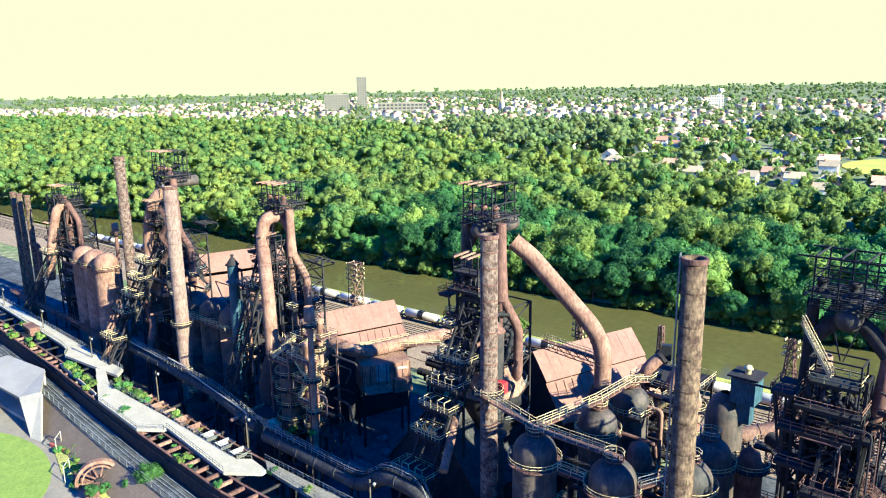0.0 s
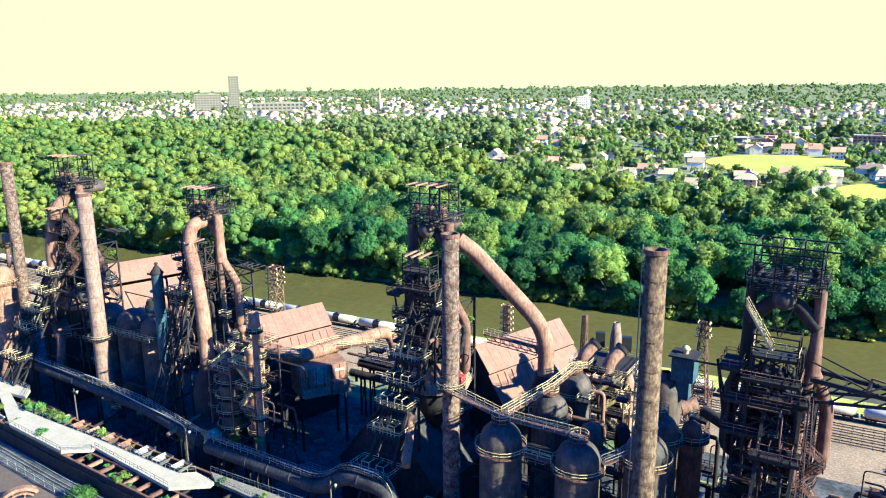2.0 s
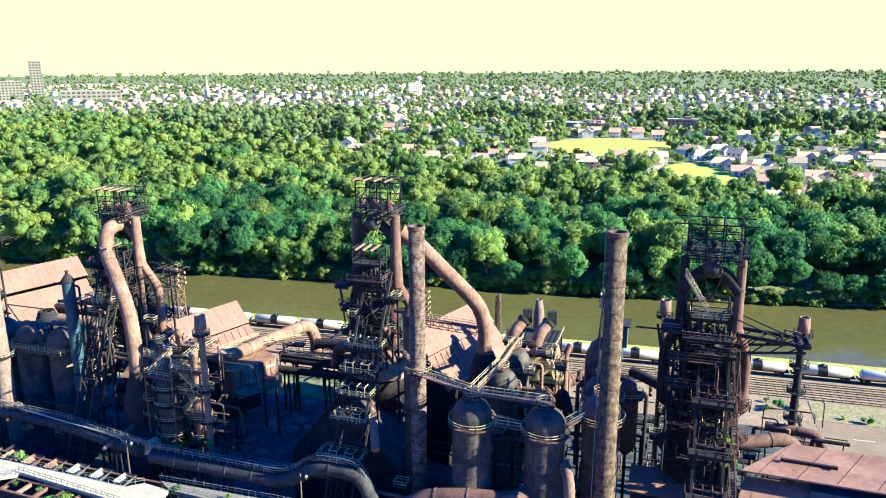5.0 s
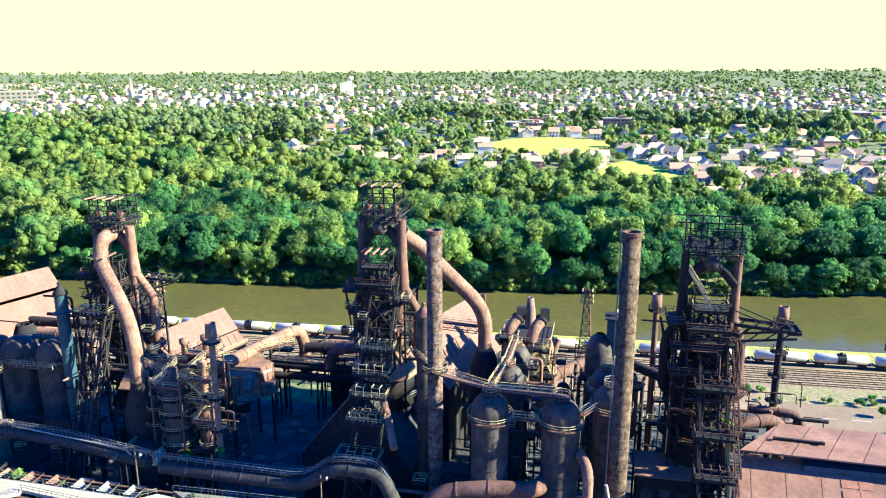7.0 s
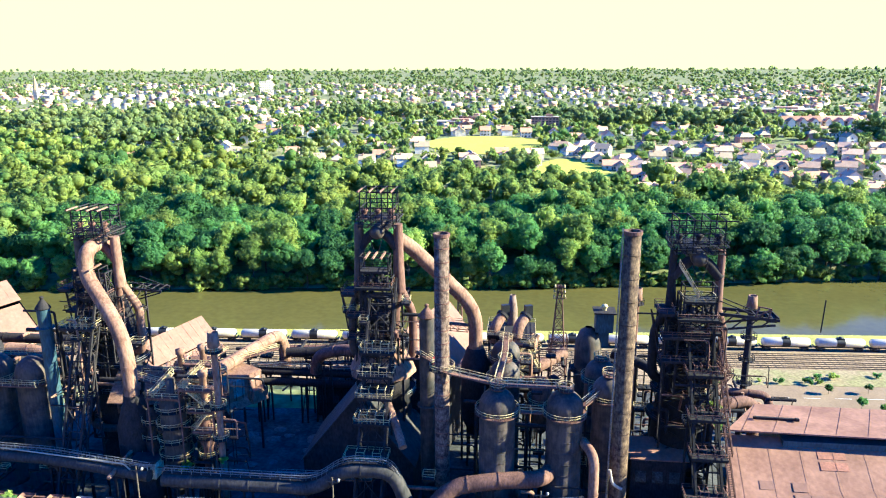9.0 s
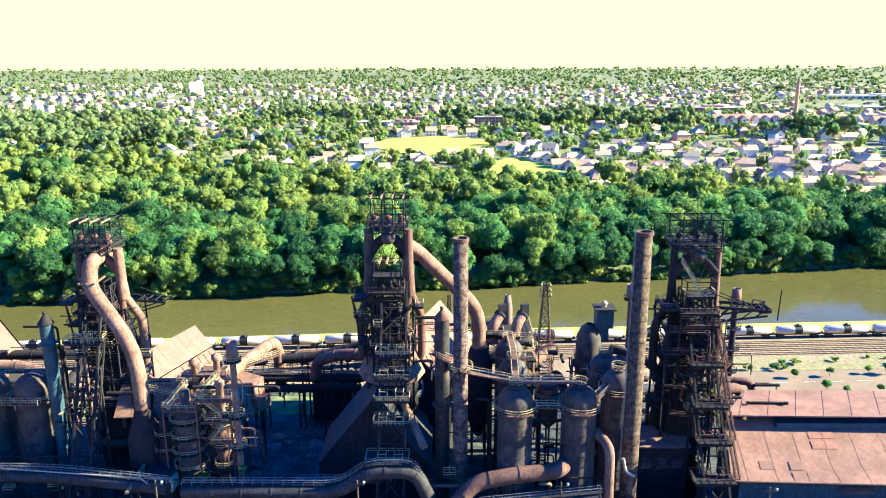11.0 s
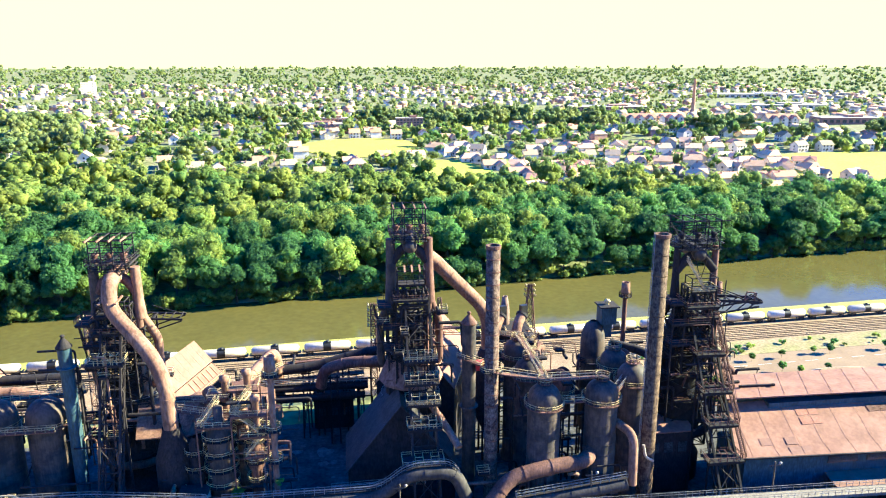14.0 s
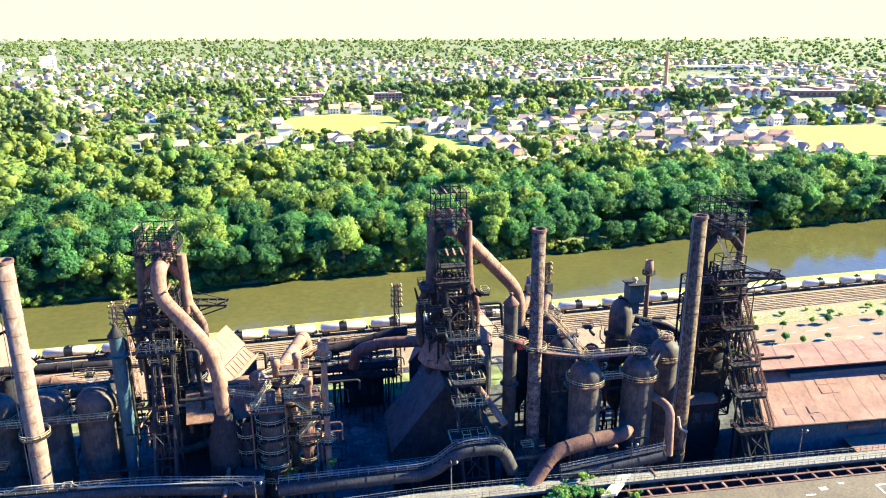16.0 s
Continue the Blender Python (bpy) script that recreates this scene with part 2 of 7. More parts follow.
def ground_z(x, y):
    ns, fs = near_shore(x), far_shore(x)
    if y < ns - 4:
        return 0.0
    if y < ns + 3:
        return -5.0 * (y - ns + 4) / 7
    if y < fs - 2:
        return -5.0
    d = y - fs
    z = float(np.interp(d, [-2, 3, 12, 60, 150, 330, 700, 1500, 2600, 4500, 8500], [-5, -2.2, 1, 7, 14, 24, 21, 24, 34, 58, 92]))
    z += 3.0 * noise.noise((x * 0.004, y * 0.004, 0.3)) * min(1, max(0, d - 60) / 300)
    return z


# ---- ground, river, woods and town ----
GRASS = material("grass_and_soil", (0.125, 0.15, 0.055), 0.95, 0, (0.2, 0.175, 0.1), 0.03, 0.25, 0.1, spec=0.1, grain_amount=0.5)
LAWN = material("sunny_mown_grass", (0.4, 0.36, 0.06), 0.95, 0, (0.31, 0.31, 0.055), 0.03, 0.5, 0.05, spec=0.1, grain_amount=0.15)
YARD = material("dark_slag_yard", (0.042, 0.042, 0.043), 0.95, 0, (0.1, 0.097, 0.095), 0.16, 1.0, 0.3, spec=0.1)
BALLAST = material("brown_rail_ballast", (0.27, 0.19, 0.12), 0.95, 0, (0.2, 0.14, 0.09), 0.1, 2.0, 0.2, spec=0.1)
ASPH = material("worn_grey_asphalt", (0.22, 0.155, 0.1), 0.9, 0, (0.18, 0.125, 0.082), 0.08, 2.0, 0.1, spec=0.15, grain_amount=0.15)
BANK = material("rough_bank_grass", (0.36, 0.34, 0.07), 0.95, 0, (0.24, 0.22, 0.07), 0.15, 1.5, 0.2, spec=0.1)

S = Shape()
xs = sorted(set(list(range(-9000, -900, 400)) + list(range(-900, 700, 20)) + list(range(700, 9001, 400))))
south = [-1500, -600, -200, 0, 60, 120, 150]
offs = [-4, -1, 3, 15]
north = [-2, 3, 7, 12, 25, 40, 60, 90, 120, 150, 200, 260, 330, 420, 520, 620, 720, 900, 1100, 1400, 1800, 2300, 3000, 3800, 4600, 6000, 8500]
cols = []
for x in xs:
    ns, fs = near_shore(x), far_shore(x)
    ys = [min(y, ns - 6 - 0.01 * (150 - y)) for y in south] + [ns + o for o in offs] + [fs + o for o in north]
    cols.append([(x, y, ground_z(x, y)) for y in ys])
h = len(cols[0])
S.add([p for c in cols for p in c], [(i * h + j, (i + 1) * h + j, (i + 1) * h + j + 1, i * h + j + 1) for i in range(len(cols) - 1) for j in range(h - 1)], True)
solo("ground", S, GRASS, "green grassy ground rolling up to the horizon", "ground", kind="structure")

S = Shape()
vs = []
for x in xs:
    vs += [(x, near_shore(x) - 1.5, -3), (x, far_shore(x) + 4, -3)]
S.add(vs, [(2 * i, 2 * i + 2, 2 * i + 3, 2 * i + 1) for i in range(len(xs) - 1)], True)
WATER = material("murky_river_water", (0.085, 0.075, 0.022), 0.1, 0, (0.07, 0.064, 0.02), 0.02, 0.35, 0.02, spec=0.08, grain_amount=0.1)
solo("water", S, WATER, "calm olive-brown river with faint reflections", "river", kind="structure")

S = Shape()
S.slab([(-900, -300), (400, -300), (400, 150), (0, 148), (-300, 132), (-900, 100)], -0.5, 0.06)
solo("yard_ground", S, YARD, "dark slag-covered yard among the furnaces", "yard", kind="structure")


def train_y(x):
    return 198.8 + 0.055 * x


S = Shape()
S.slab([(-900, train_y(-900) - 17), (600, train_y(600) - 17), (600, train_y(600) + 4), (-900, train_y(-900) + 4)], -0.4, 0.12)
solo("ballast_bed", S, BALLAST, "brown stony ballast of the rail yard", "rail bed", kind="structure")
S = Shape()
S.slab([(-900, train_y(-900) - 36), (12, train_y(12) - 36), (12, train_y(12) - 17), (-900, train_y(-900) - 17)], -0.4, 0.1)
solo("dirt_strip", S, BALLAST, "pale brown dirt strip behind the furnaces", "ground", kind="structure")
S = Shape()
bank_x = [-900, -575, -250, -180, -60, 45, 120, 300, 600]
S.slab([(x, train_y(x) + 4) for x in bank_x] + [(x, near_shore(x) - 3.2) for x in reversed(bank_x)], -0.5, 0.2)
solo("bank_grass", S, BANK, "strip of rough yellow-green grass along the river", "grass", kind="structure")

# Foliage
LEAF = [material("leaves_mid_green", (0.135, 0.25, 0.06), 0.7, 0, (0.075, 0.185, 0.055), 0.09, 1.5, 0.0, vary=0.35, leaf=0.58, spec=0.2),
        material("leaves_yellow_green", (0.27, 0.33, 0.065), 0.7, 0, (0.16, 0.26, 0.06), 0.09, 1.5, 0.0, vary=0.3, leaf=0.58, spec=0.2),
        material("leaves_deep_green", (0.085, 0.185, 0.052), 0.7, 0, (0.06, 0.145, 0.05), 0.09, 1.5, 0.0, vary=0.3, leaf=0.58, spec=0.2)]
WOODS = material("woodland_leaves", (0.28, 0.31, 0.06), 0.75, 0, (0.1, 0.195, 0.056), 0.03, 0.9, 0.0, leaf=0.58, vary=0.25, island=True, spec=0.15)
# far-off leaves made paler: distance haze is put into their colour
TOWN_LEAF = material("haze_pale_town_leaves", (0.27, 0.3, 0.1), 0.75, 0, (0.14, 0.21, 0.08), 0.02, 0.9, 0.0, leaf=0.58, vary=0.25, island=True, spec=0.15)
BARK = material("grey_brown_bark", (0.11, 0.085, 0.06), 0.95, 0, None, 1, 5, 0.3)

ICO_V = []
ICO_F = []
_b = bmesh.new()
bmesh.ops.create_icosphere(_b, subdivisions=1, radius=1)
ICO_V = np.array([v.co[:] for v in _b.verts])
ICO_F = np.array([[v.index for v in f.verts] for f in _b.faces])
_b.free()


def crown_arrays(rng, height, radius, lumps, leaves, leaf_size, core=0.8):
    """Vertices and triangles of a leafy crown: clumps of small leaf sprays round dark cores."""
    base = height * 0.28
    V, F, k = [], [], 0
    centres = []
    for i in range(lumps):
        u = rng.uniform(-1, 1)
        a = rng.uniform(0, 2 * math.pi)
        w = math.sqrt(max(0.0, 1 - u * u))
        d = rng.uniform(0.45, 0.8)
        c = np.array([math.cos(a) * w * radius * d, math.sin(a) * w * radius * d, base + (height - base) * (0.5 + 0.42 * u * d * 1.2)])
        r = radius * rng.uniform(0.26, 0.5)
        c[2] = min(c[2], height - r * 0.7)
        centres.append((c, r))
    for c, r in centres if core else ():
        vv = ICO_V * (1 + rng.uniform(-0.22, 0.22, (len(ICO_V), 1))) * r * core * np.array([1, 1, 0.85]) + c
        V.append(vv)
        F.append(ICO_F + k)
        k += len(vv)
    per = leaves // lumps
    for c, r in centres:
        d = rng.normal(size=(per, 3))
        d /= np.linalg.norm(d, axis=1)[:, None]
        if core:
            d[:, 2] = np.where(d[:, 2] < -0.35, -d[:, 2], d[:, 2])
        p = c + d * r * rng.uniform(0.78, 1.16, (per, 1)) * np.array([1, 1, 0.85])
        t1 = np.cross(d, rng.normal(size=(per, 3)))
        t1 /= np.linalg.norm(t1, axis=1)[:, None] + 1e-9
        t2 = np.cross(d, t1) + d * rng.uniform(-0.6, 0.6, (per, 1))
        s = leaf_size * rng.uniform(0.6, 1.35, (per, 1))
        tri = np.stack([p + t1 * s * 0.6, p - t1 * s * 0.55 + t2 * s * 0.25, p + t2 * s * 0.9 - t1 * s * 0.1], 1).reshape(-1, 3)
        V.append(tri)
        F.append(np.arange(per * 3).reshape(-1, 3) + k)
        k += per * 3
    return np.concatenate(V), np.concatenate(F)


def mesh_of(name, V, F, mats, index=None):
    me = bpy.data.meshes.new(name)
    me.vertices.add(len(V))
    me.vertices.foreach_set("co", np.asarray(V, np.float32).ravel())
    me.loops.add(len(F) * 3)
    me.loops.foreach_set("vertex_index", np.asarray(F, np.int32).ravel())
    me.polygons.add(len(F))
    me.polygons.foreach_set("loop_start", np.arange(len(F), dtype=np.int32) * 3)
    if index is not None:
        me.polygons.foreach_set("material_index", np.asarray(index, np.int32))
    for m in mats:
        me.materials.append(m)
    me.update(calc_edges=True)
    me.validate()
    return me


rng = np.random.default_rng(7)


def forest_depth(x):
    return float(np.interp(x, [-2500, -1500, -900, -600, -365, -200, -60, 112, 200, 320, 600], [160, 300, 420, 390, 235, 180, 150, 92, 58, 48, 52]))


# A few kinds of riverside trees, each built once
TREE_KINDS = []
for k in range(7):
    hgt, rad = rng.uniform(20, 27), rng.uniform(7.0, 9.2)
    trunk = Shape()
    trunk.tube([(0, 0, -1), (0.1, 0, hgt * 0.2), (0.25, 0.15, hgt * 0.45), (0.2, 0.3, hgt * 0.75)], [0.42, 0.34, 0.25, 0.1], 7)
    for j in range(6):
        a, z = j * 1.1 + k, hgt * (0.26 + 0.07 * j)
        trunk.tube([(0.15, 0.1, z), (math.cos(a) * rad * 0.35, math.sin(a) * rad * 0.35, z + 1.8), (math.cos(a) * rad * 0.7, math.sin(a) * rad * 0.7, z + 4.2)], [0.16, 0.11, 0.04], 5)
    V, F = crown_arrays(rng, hgt, rad, 28, 2600, 1.0, 0.76)
    TREE_KINDS.append((trunk, mesh_of("crown", V, F, [LEAF[(0, 0, 1, 2, 0, 1, 2)[k]]]), hgt, rad))


def tree_at(k, x, y, z, s, turn, label, group="woods along the river"):
    trunk, crown_mesh, hgt, rad = TREE_KINDS[k % len(TREE_KINDS)]
    t = thing("tree", (0, 0, 0), label, "tree", group)
    if k not in made_trunks:
        ob = part("trunk", trunk, BARK, t)
        made_trunks[k] = ob.data
    else:
        ob = new("trunk", made_trunks[k])
        ob.parent = t
    cr = new("crown", crown_mesh)
    cr.parent = t
    t.location, t.rotation_euler, t.scale = (x, y, z), (0, 0, turn), (s, s, s * rng.uniform(0.9, 1.1))
    return t


made_trunks = {}
TREE_WORDS = ["tall leafy mid-green tree on the river bank", "tall leafy green tree among others on the bank", "yellow-green leafy tree in the riverside woods",
              "deep green leafy tree in the riverside woods", "broad green tree with an uneven crown", "light green bushy tree in the woods", "dark green dense tree in the woods"]
spots = []
for x in np.arange(-330, 300, 12.0):
    for row in range(6):
        spots.append((x + rng.uniform(-3, 3), row))
near_spots = [(x, r) for x, r in spots if -290 < x < 250]
count = 0
taken = []
for x, row in near_spots:
    y = far_shore(x) + 2.5 + row * 11.0 + rng.uniform(-2.5, 2.5)
    if row * 11.0 > forest_depth(x) or count >= 295:
        continue
    k = int(rng.integers(0, 7))
    s = rng.uniform(0.62, 1.0) if row == 0 else rng.uniform(0.8, 1.12)
    tree_at(k, x, y, ground_z(x, y), s, rng.uniform(0, 6.28), TREE_WORDS[k])
    count += 1
    taken.append((x, y))

# The woods behind: one sheet of many smaller-built crowns
mids = []
for k in range(9):
    hgt, rad = rng.uniform(17, 25), rng.uniform(6.6, 9.2)
    mids.append(crown_arrays(rng, hgt, rad * 1.15, 15, 400, 1.45, 0.84))
lows = [crown_arrays(rng, rng.uniform(17, 25), rng.uniform(7.4, 10.2), 8, 100, 2.0, 0.95) for k in range(9)]
fars = [crown_arrays(rng, rng.uniform(9, 16), rng.uniform(5.5, 8.0), 3, 33, 3.0, 1.0) for k in range(9)]


def scatter(name, places, kinds, mat, label):
    VV, FF, k = [], [], 0
    for x, y, z, s in places:
        V, F = kinds[int(rng.integers(0, len(kinds)))]
        a = rng.uniform(0, 6.28)
        c, sn = math.cos(a), math.sin(a)
        P = V * np.array([s, s, s * rng.uniform(0.85, 1.15)])
        VV.append(np.stack([P[:, 0] * c - P[:, 1] * sn + x, P[:, 0] * sn + P[:, 1] * c + y, P[:, 2] + z], 1))
        FF.append(F + k)
        k += len(V)
    ob = new(name, mesh_of(name, np.concatenate(VV), np.concatenate(FF), [mat]))
    return tagged(ob, label, "trees", kind="stuff")


def in_field(x, y):
    """Clearings: the playing field, lawns and the housing estate."""
    d = y - far_shore(x)
    if ((x + 90) / 55) ** 2 + ((y - 640) / 75) ** 2 < 1:
        return True
    if ((x + 18) / 30) ** 2 + ((y - 475) / 75) ** 2 < 1:
        return True
    if 60 < x < 300 and forest_depth(x) < d < forest_depth(x) + 26:
        return True
    if ((x - 340) / 110) ** 2 + ((y - 500) / 62) ** 2 < 1:
        return True
    if 215 < x < 470 and 735 < y < 815:
        return True
    return False


places = []
for x in np.arange(-1450, 620, 13.2):
    y = far_shore(x) + 3
    dmax = forest_depth(x)
    d = 0.5
    while d < dmax:
        px, py = x + rng.uniform(-3, 3), far_shore(x) + d + rng.uniform(-3, 3)
        near_row = -292 < px < 252 and d < 61
        if not near_row and not in_field(px, py) and rng.uniform() < 0.93:
            places.append((px, py, ground_z(px, py), rng.uniform(0.8, 1.2)))
        d += 13.2
for x in np.arange(-700, 500, 3.4):
    px = x + rng.uniform(-2, 2)
    py = far_shore(px) + rng.uniform(-0.5, 3.5)
    places.append((px, py, ground_z(px, py) - 2.6, rng.uniform(0.3, 0.55)))
near_wood = lambda q: -420 < q[0] < 420 and q[1] - far_shore(q[0]) < 150
scatter("woodland", [q for q in places if near_wood(q)], mids, WOODS, "dense green woodland behind the river bank")
scatter("far_woodland", [q for q in places if not near_wood(q)], lows, WOODS, "dense green woodland further along the river")

# Town
WALLS = [material("cream_house_wall", (0.72, 0.6, 0.44), 0.85, 0, None, 0.3, 2, 0.0, vary=0.2, grain_amount=0.1),
         material("white_house_wall", (0.8, 0.7, 0.55), 0.8, 0, (0.7, 0.6, 0.47), 0.3, 2, 0.0, vary=0.1, grain_amount=0.08),
         material("brick_house_wall", (0.42, 0.24, 0.17), 0.85, 0, (0.36, 0.2, 0.14), 0.3, 3, 0.05, vary=0.2, grain_amount=0.15)]
TILES = [material("grey_shingles", (0.36, 0.27, 0.17), 0.85, 0, (0.3, 0.23, 0.15), 0.3, 3, 0.05, vary=0.3, grain_amount=0.15),
         material("tan_shingles", (0.62, 0.4, 0.24), 0.85, 0, (0.52, 0.33, 0.19), 0.3, 3, 0.05, vary=0.25, grain_amount=0.15),
         material("reddish_shingles", (0.52, 0.27, 0.165), 0.85, 0, (0.43, 0.22, 0.135), 0.3, 3, 0.05, vary=0.25, grain_amount=0.15)]


def house_shapes(w, d, h, rise, hip=0.0):
    """Walls with gables, and a roof of some thickness, centred on the origin, the ridge along x."""
    a, b = w / 2, d / 2
    wall = Shape()
    vs = [(-a, -b, -2), (a, -b, -2), (a, b, -2), (-a, b, -2), (-a, -b, h), (a, -b, h), (a, b, h), (-a, b, h), (-a, 0, h + rise - 0.05), (a, 0, h + rise - 0.05)]
    fs = [(0, 1, 5, 4), (2, 3, 7, 6), (1, 2, 6, 9, 5) if not hip else (1, 2, 6, 5), (3, 0, 4, 8, 7) if not hip else (3, 0, 4, 7)]
    wall.add(vs[:8] if hip else vs, fs)
    roof = Shape()
    o, t = 0.5, 0.25
    r = a + o - hip * b
    k = rise * o / b
    for sgn in (-1, 1):
        roof.sheet([(-a - o, sgn * (b + o), h - k), (a + o, sgn * (b + o), h - k), (r, 0, h + rise), (-r, 0, h + rise)], t)
    if hip:
        for sgn in (-1, 1):
            roof.sheet([(sgn * (a + o), -b - o, h - k), (sgn * (a + o), b + o, h - k), (sgn * r, 0, h + rise)], t)
    return wall, roof


def window_shape(x, y, z, w, h, along="x"):
    s = Shape()
    s.box((x, y, z), (w, 0.12, h) if along == "x" else (0.12, w, h))
    return s


HOUSE_KINDS = []


def house_kind(w, d, h, rise, hip, wall_mat, roof_mat, label, storeys=2, wing=False):
    """A house built once at the origin, with its windows, door and chimney; copies share its meshes."""
    t = thing("house", (0, 0, 0), label, "house", "houses of the town")
    wall, roof = house_shapes(w, d, h, rise, hip)
    if wing:
        w2, r2 = house_shapes(d * 0.8, w * 0.42, h, rise * 0.85, 0)
        rot = lambda p: (-p[1] + w * 0.22, p[0] - d * 0.45, p[2])
        wall.add([rot(p) for p in w2.v], w2.f)
        roof.add([rot(p) for p in r2.v], r2.f)
    part("wall", wall, wall_mat, t)
    rf = part("roof", roof, roof_mat, t)
    ch = Shape()
    ch.box((w * 0.25, d * 0.12, h + rise * 0.9), (0.9, 0.9, 2.2))
    part("chimney", ch, WALLS[2], rf)
    y = -d / 2 - 0.06
    for fl in range(storeys):
        for i in range(3):
            xx = -w * 0.33 + i * w * 0.3
            if wing and i == 2:
                continue
            part("window", window_shape(xx, y, 1.7 + 2.9 * fl, 1.3, 1.5), GLASSY, t)
        part("window", window_shape(-w / 2 - 0.06, 0, 1.7 + 2.9 * fl, 1.3, 1.5, "y"), GLASSY, t)
    if wing:
        for fl in range(storeys):
            part("window", window_shape(w * 0.22, -d * 0.45 - d * 0.4 - 0.06, 1.7 + 2.9 * fl, 2.0, 1.5), GLASSY, t)
    part("door", window_shape(-w * 0.12, y - 0.02, 1.05, 1.0, 2.1), BARK, t)
    HOUSE_KINDS.append(t)
    return t


house_kind(14, 11, 5.8, 3.6, 0, WALLS[0], TILES[1], "cream two-storey house with a tan gabled roof", 2, True)
house_kind(12, 10, 6.0, 3.6, 0, WALLS[1], TILES[0], "white two-storey house with a grey gabled roof", 2)
house_kind(18, 12, 3.6, 3.4, 0, WALLS[0], TILES[2], "cream single-storey house with a reddish roof", 1, True)
house_kind(14, 10.5, 5.8, 3.4, 0.8, WALLS[2], TILES[0], "brick two-storey house with a grey hipped roof", 2)
house_kind(11, 9.5, 6.2, 3.8, 0, WALLS[1], TILES[2], "white narrow house with a steep reddish roof", 2)
house_kind(19, 12, 3.6, 3.6, 0.7, WALLS[1], TILES[1], "white single-storey house with a tan hipped roof", 1, True)
for i, t in enumerate(HOUSE_KINDS):
    hx, hy = 78 + 24 * i, 428 - 3.5 * i
    t.location = (hx, hy, ground_z(hx, hy) + 0.1)
    t.rotation_euler = (0, 0, radians(15 * i - 30))

estate = []
for row in range(7):
    for i in range(13):
        x = -20 + i * 24 + (row % 2) * 9 + rng.uniform(-3, 3)
        y = 425 + row * 29 + rng.uniform(-4, 4)
        if in_field(x, y) and not 60 < x < 300:
            continue
        if y - far_shore(x) < forest_depth(x) + 14:
            continue
        estate.append((x, y))
for x, y in estate:
    if rng.uniform() < 0.88:
        k = HOUSE_KINDS[int(rng.choice([0, 0, 2, 2, 5, 5, 1]))]
        copy_thing(k, pose(x, y, ground_z(x, y) + 0.1, 0, 0, float(rng.choice([0, 20, -25, 90, 70, 180, 160]))))

# Streets of the older town, further off
town = []
for row in range(60):
    yy = 430 + row * (30 if row < 25 else 46) + (0 if row < 25 else -400)
    for i in range(-105, 46):
        x, y = i * 24 + rng.uniform(-5, 5), yy + rng.uniform(-5, 5) + 0.06 * i * 24
        d = y - far_shore(x)
        if d < forest_depth(x) + 20 or in_field(x, y) or (-40 < x < 310 and y < 650):
            continue
        ang = math.degrees(math.atan2(-(x + 60), y + 30))
        if ang > 76 or ang < -48 or y > 2300:
            continue
        patch = noise.noise((x * 0.006, y * 0.006, 1.7))
        if patch < -0.22 and rng.uniform() < 0.8:
            continue
        town.append((math.hypot(x + 60, y), x, y))
town.sort()
far_house = {"v": [], "f": [], "i": [], "k": 0}
near_houses = 0
far_kinds = []
for k in range(6):
    w, d, h, r = rng.uniform(9, 15), rng.uniform(8, 11), rng.uniform(3.5, 7), rng.uniform(2.5, 3.6)
    wall, roof = house_shapes(w, d, h, r, 0)
    V, F, I = list(wall.v), [], []
    for f in wall.f:
        for j in range(1, len(f) - 1):
            F.append((f[0], f[j], f[j + 1]))
            I.append(0)
    o = len(V)
    V += roof.v
    for f in roof.f:
        for j in range(1, len(f) - 1):
            F.append((f[0] + o, f[j] + o, f[j + 1] + o))
            I.append(1)
    far_kinds.append((np.array(V), np.array(F), np.array(I)))
tree_spots = []
for dist, x, y in town:
    if rng.uniform() < (0.58 if dist < 1100 else 0.36):
        z = ground_z(x, y) + 0.1
        turn = float(rng.choice([8, 98, 188, 278])) + rng.uniform(-4, 4)
        if near_houses < 95:
            k = HOUSE_KINDS[int(rng.choice([0, 1, 1, 3, 4, 4, 2]))]
            copy_thing(k, pose(x, y, z, 0, 0, turn))
            near_houses += 1
        else:
            V, F, I = far_kinds[int(rng.integers(0, 6))]
            a, s = radians(turn), rng.uniform(0.85, 1.3) * (1.0 if dist < 1500 else 1.1)
            c, sn = math.cos(a) * s, math.sin(a) * s
            far_house["v"].append(np.stack([V[:, 0] * c - V[:, 1] * sn + x, V[:, 0] * sn + V[:, 1] * c + y, V[:, 2] * s + z], 1))
            far_house["f"].append(F + far_house["k"])
            wm, rm = int(rng.choice([0, 1, 1, 2])), 3 + int(rng.integers(0, 3))
            far_house["i"].append(np.where(I == 0, wm, rm))
            far_house["k"] += len(V)
    if dist < 1000 or rng.uniform() < 0.6:
        tree_spots.append((x + rng.uniform(8, 15), y + rng.uniform(-11, 11)))
    if rng.uniform() < 0.15:
        tree_spots.append((x + rng.uniform(-12, 12), y + rng.uniform(11, 18)))
if far_house["v"]:
    ob = new("far_houses", mesh_of("far_houses", np.concatenate(far_house["v"]), np.concatenate(far_house["f"]), WALLS + TILES, np.concatenate(far_house["i"])))
    tagged(ob, "pale houses with grey and reddish roofs filling the distant town", "houses", kind="stuff")
for x, y in estate:
    for j in range(2):
        tree_spots.append((x + rng.uniform(-13, 13), y + rng.uniform(9, 15)))
places = [(x, y, ground_z(x, y), rng.uniform(0.5, 1.15)) for x, y in tree_spots if not in_field(x, y)]
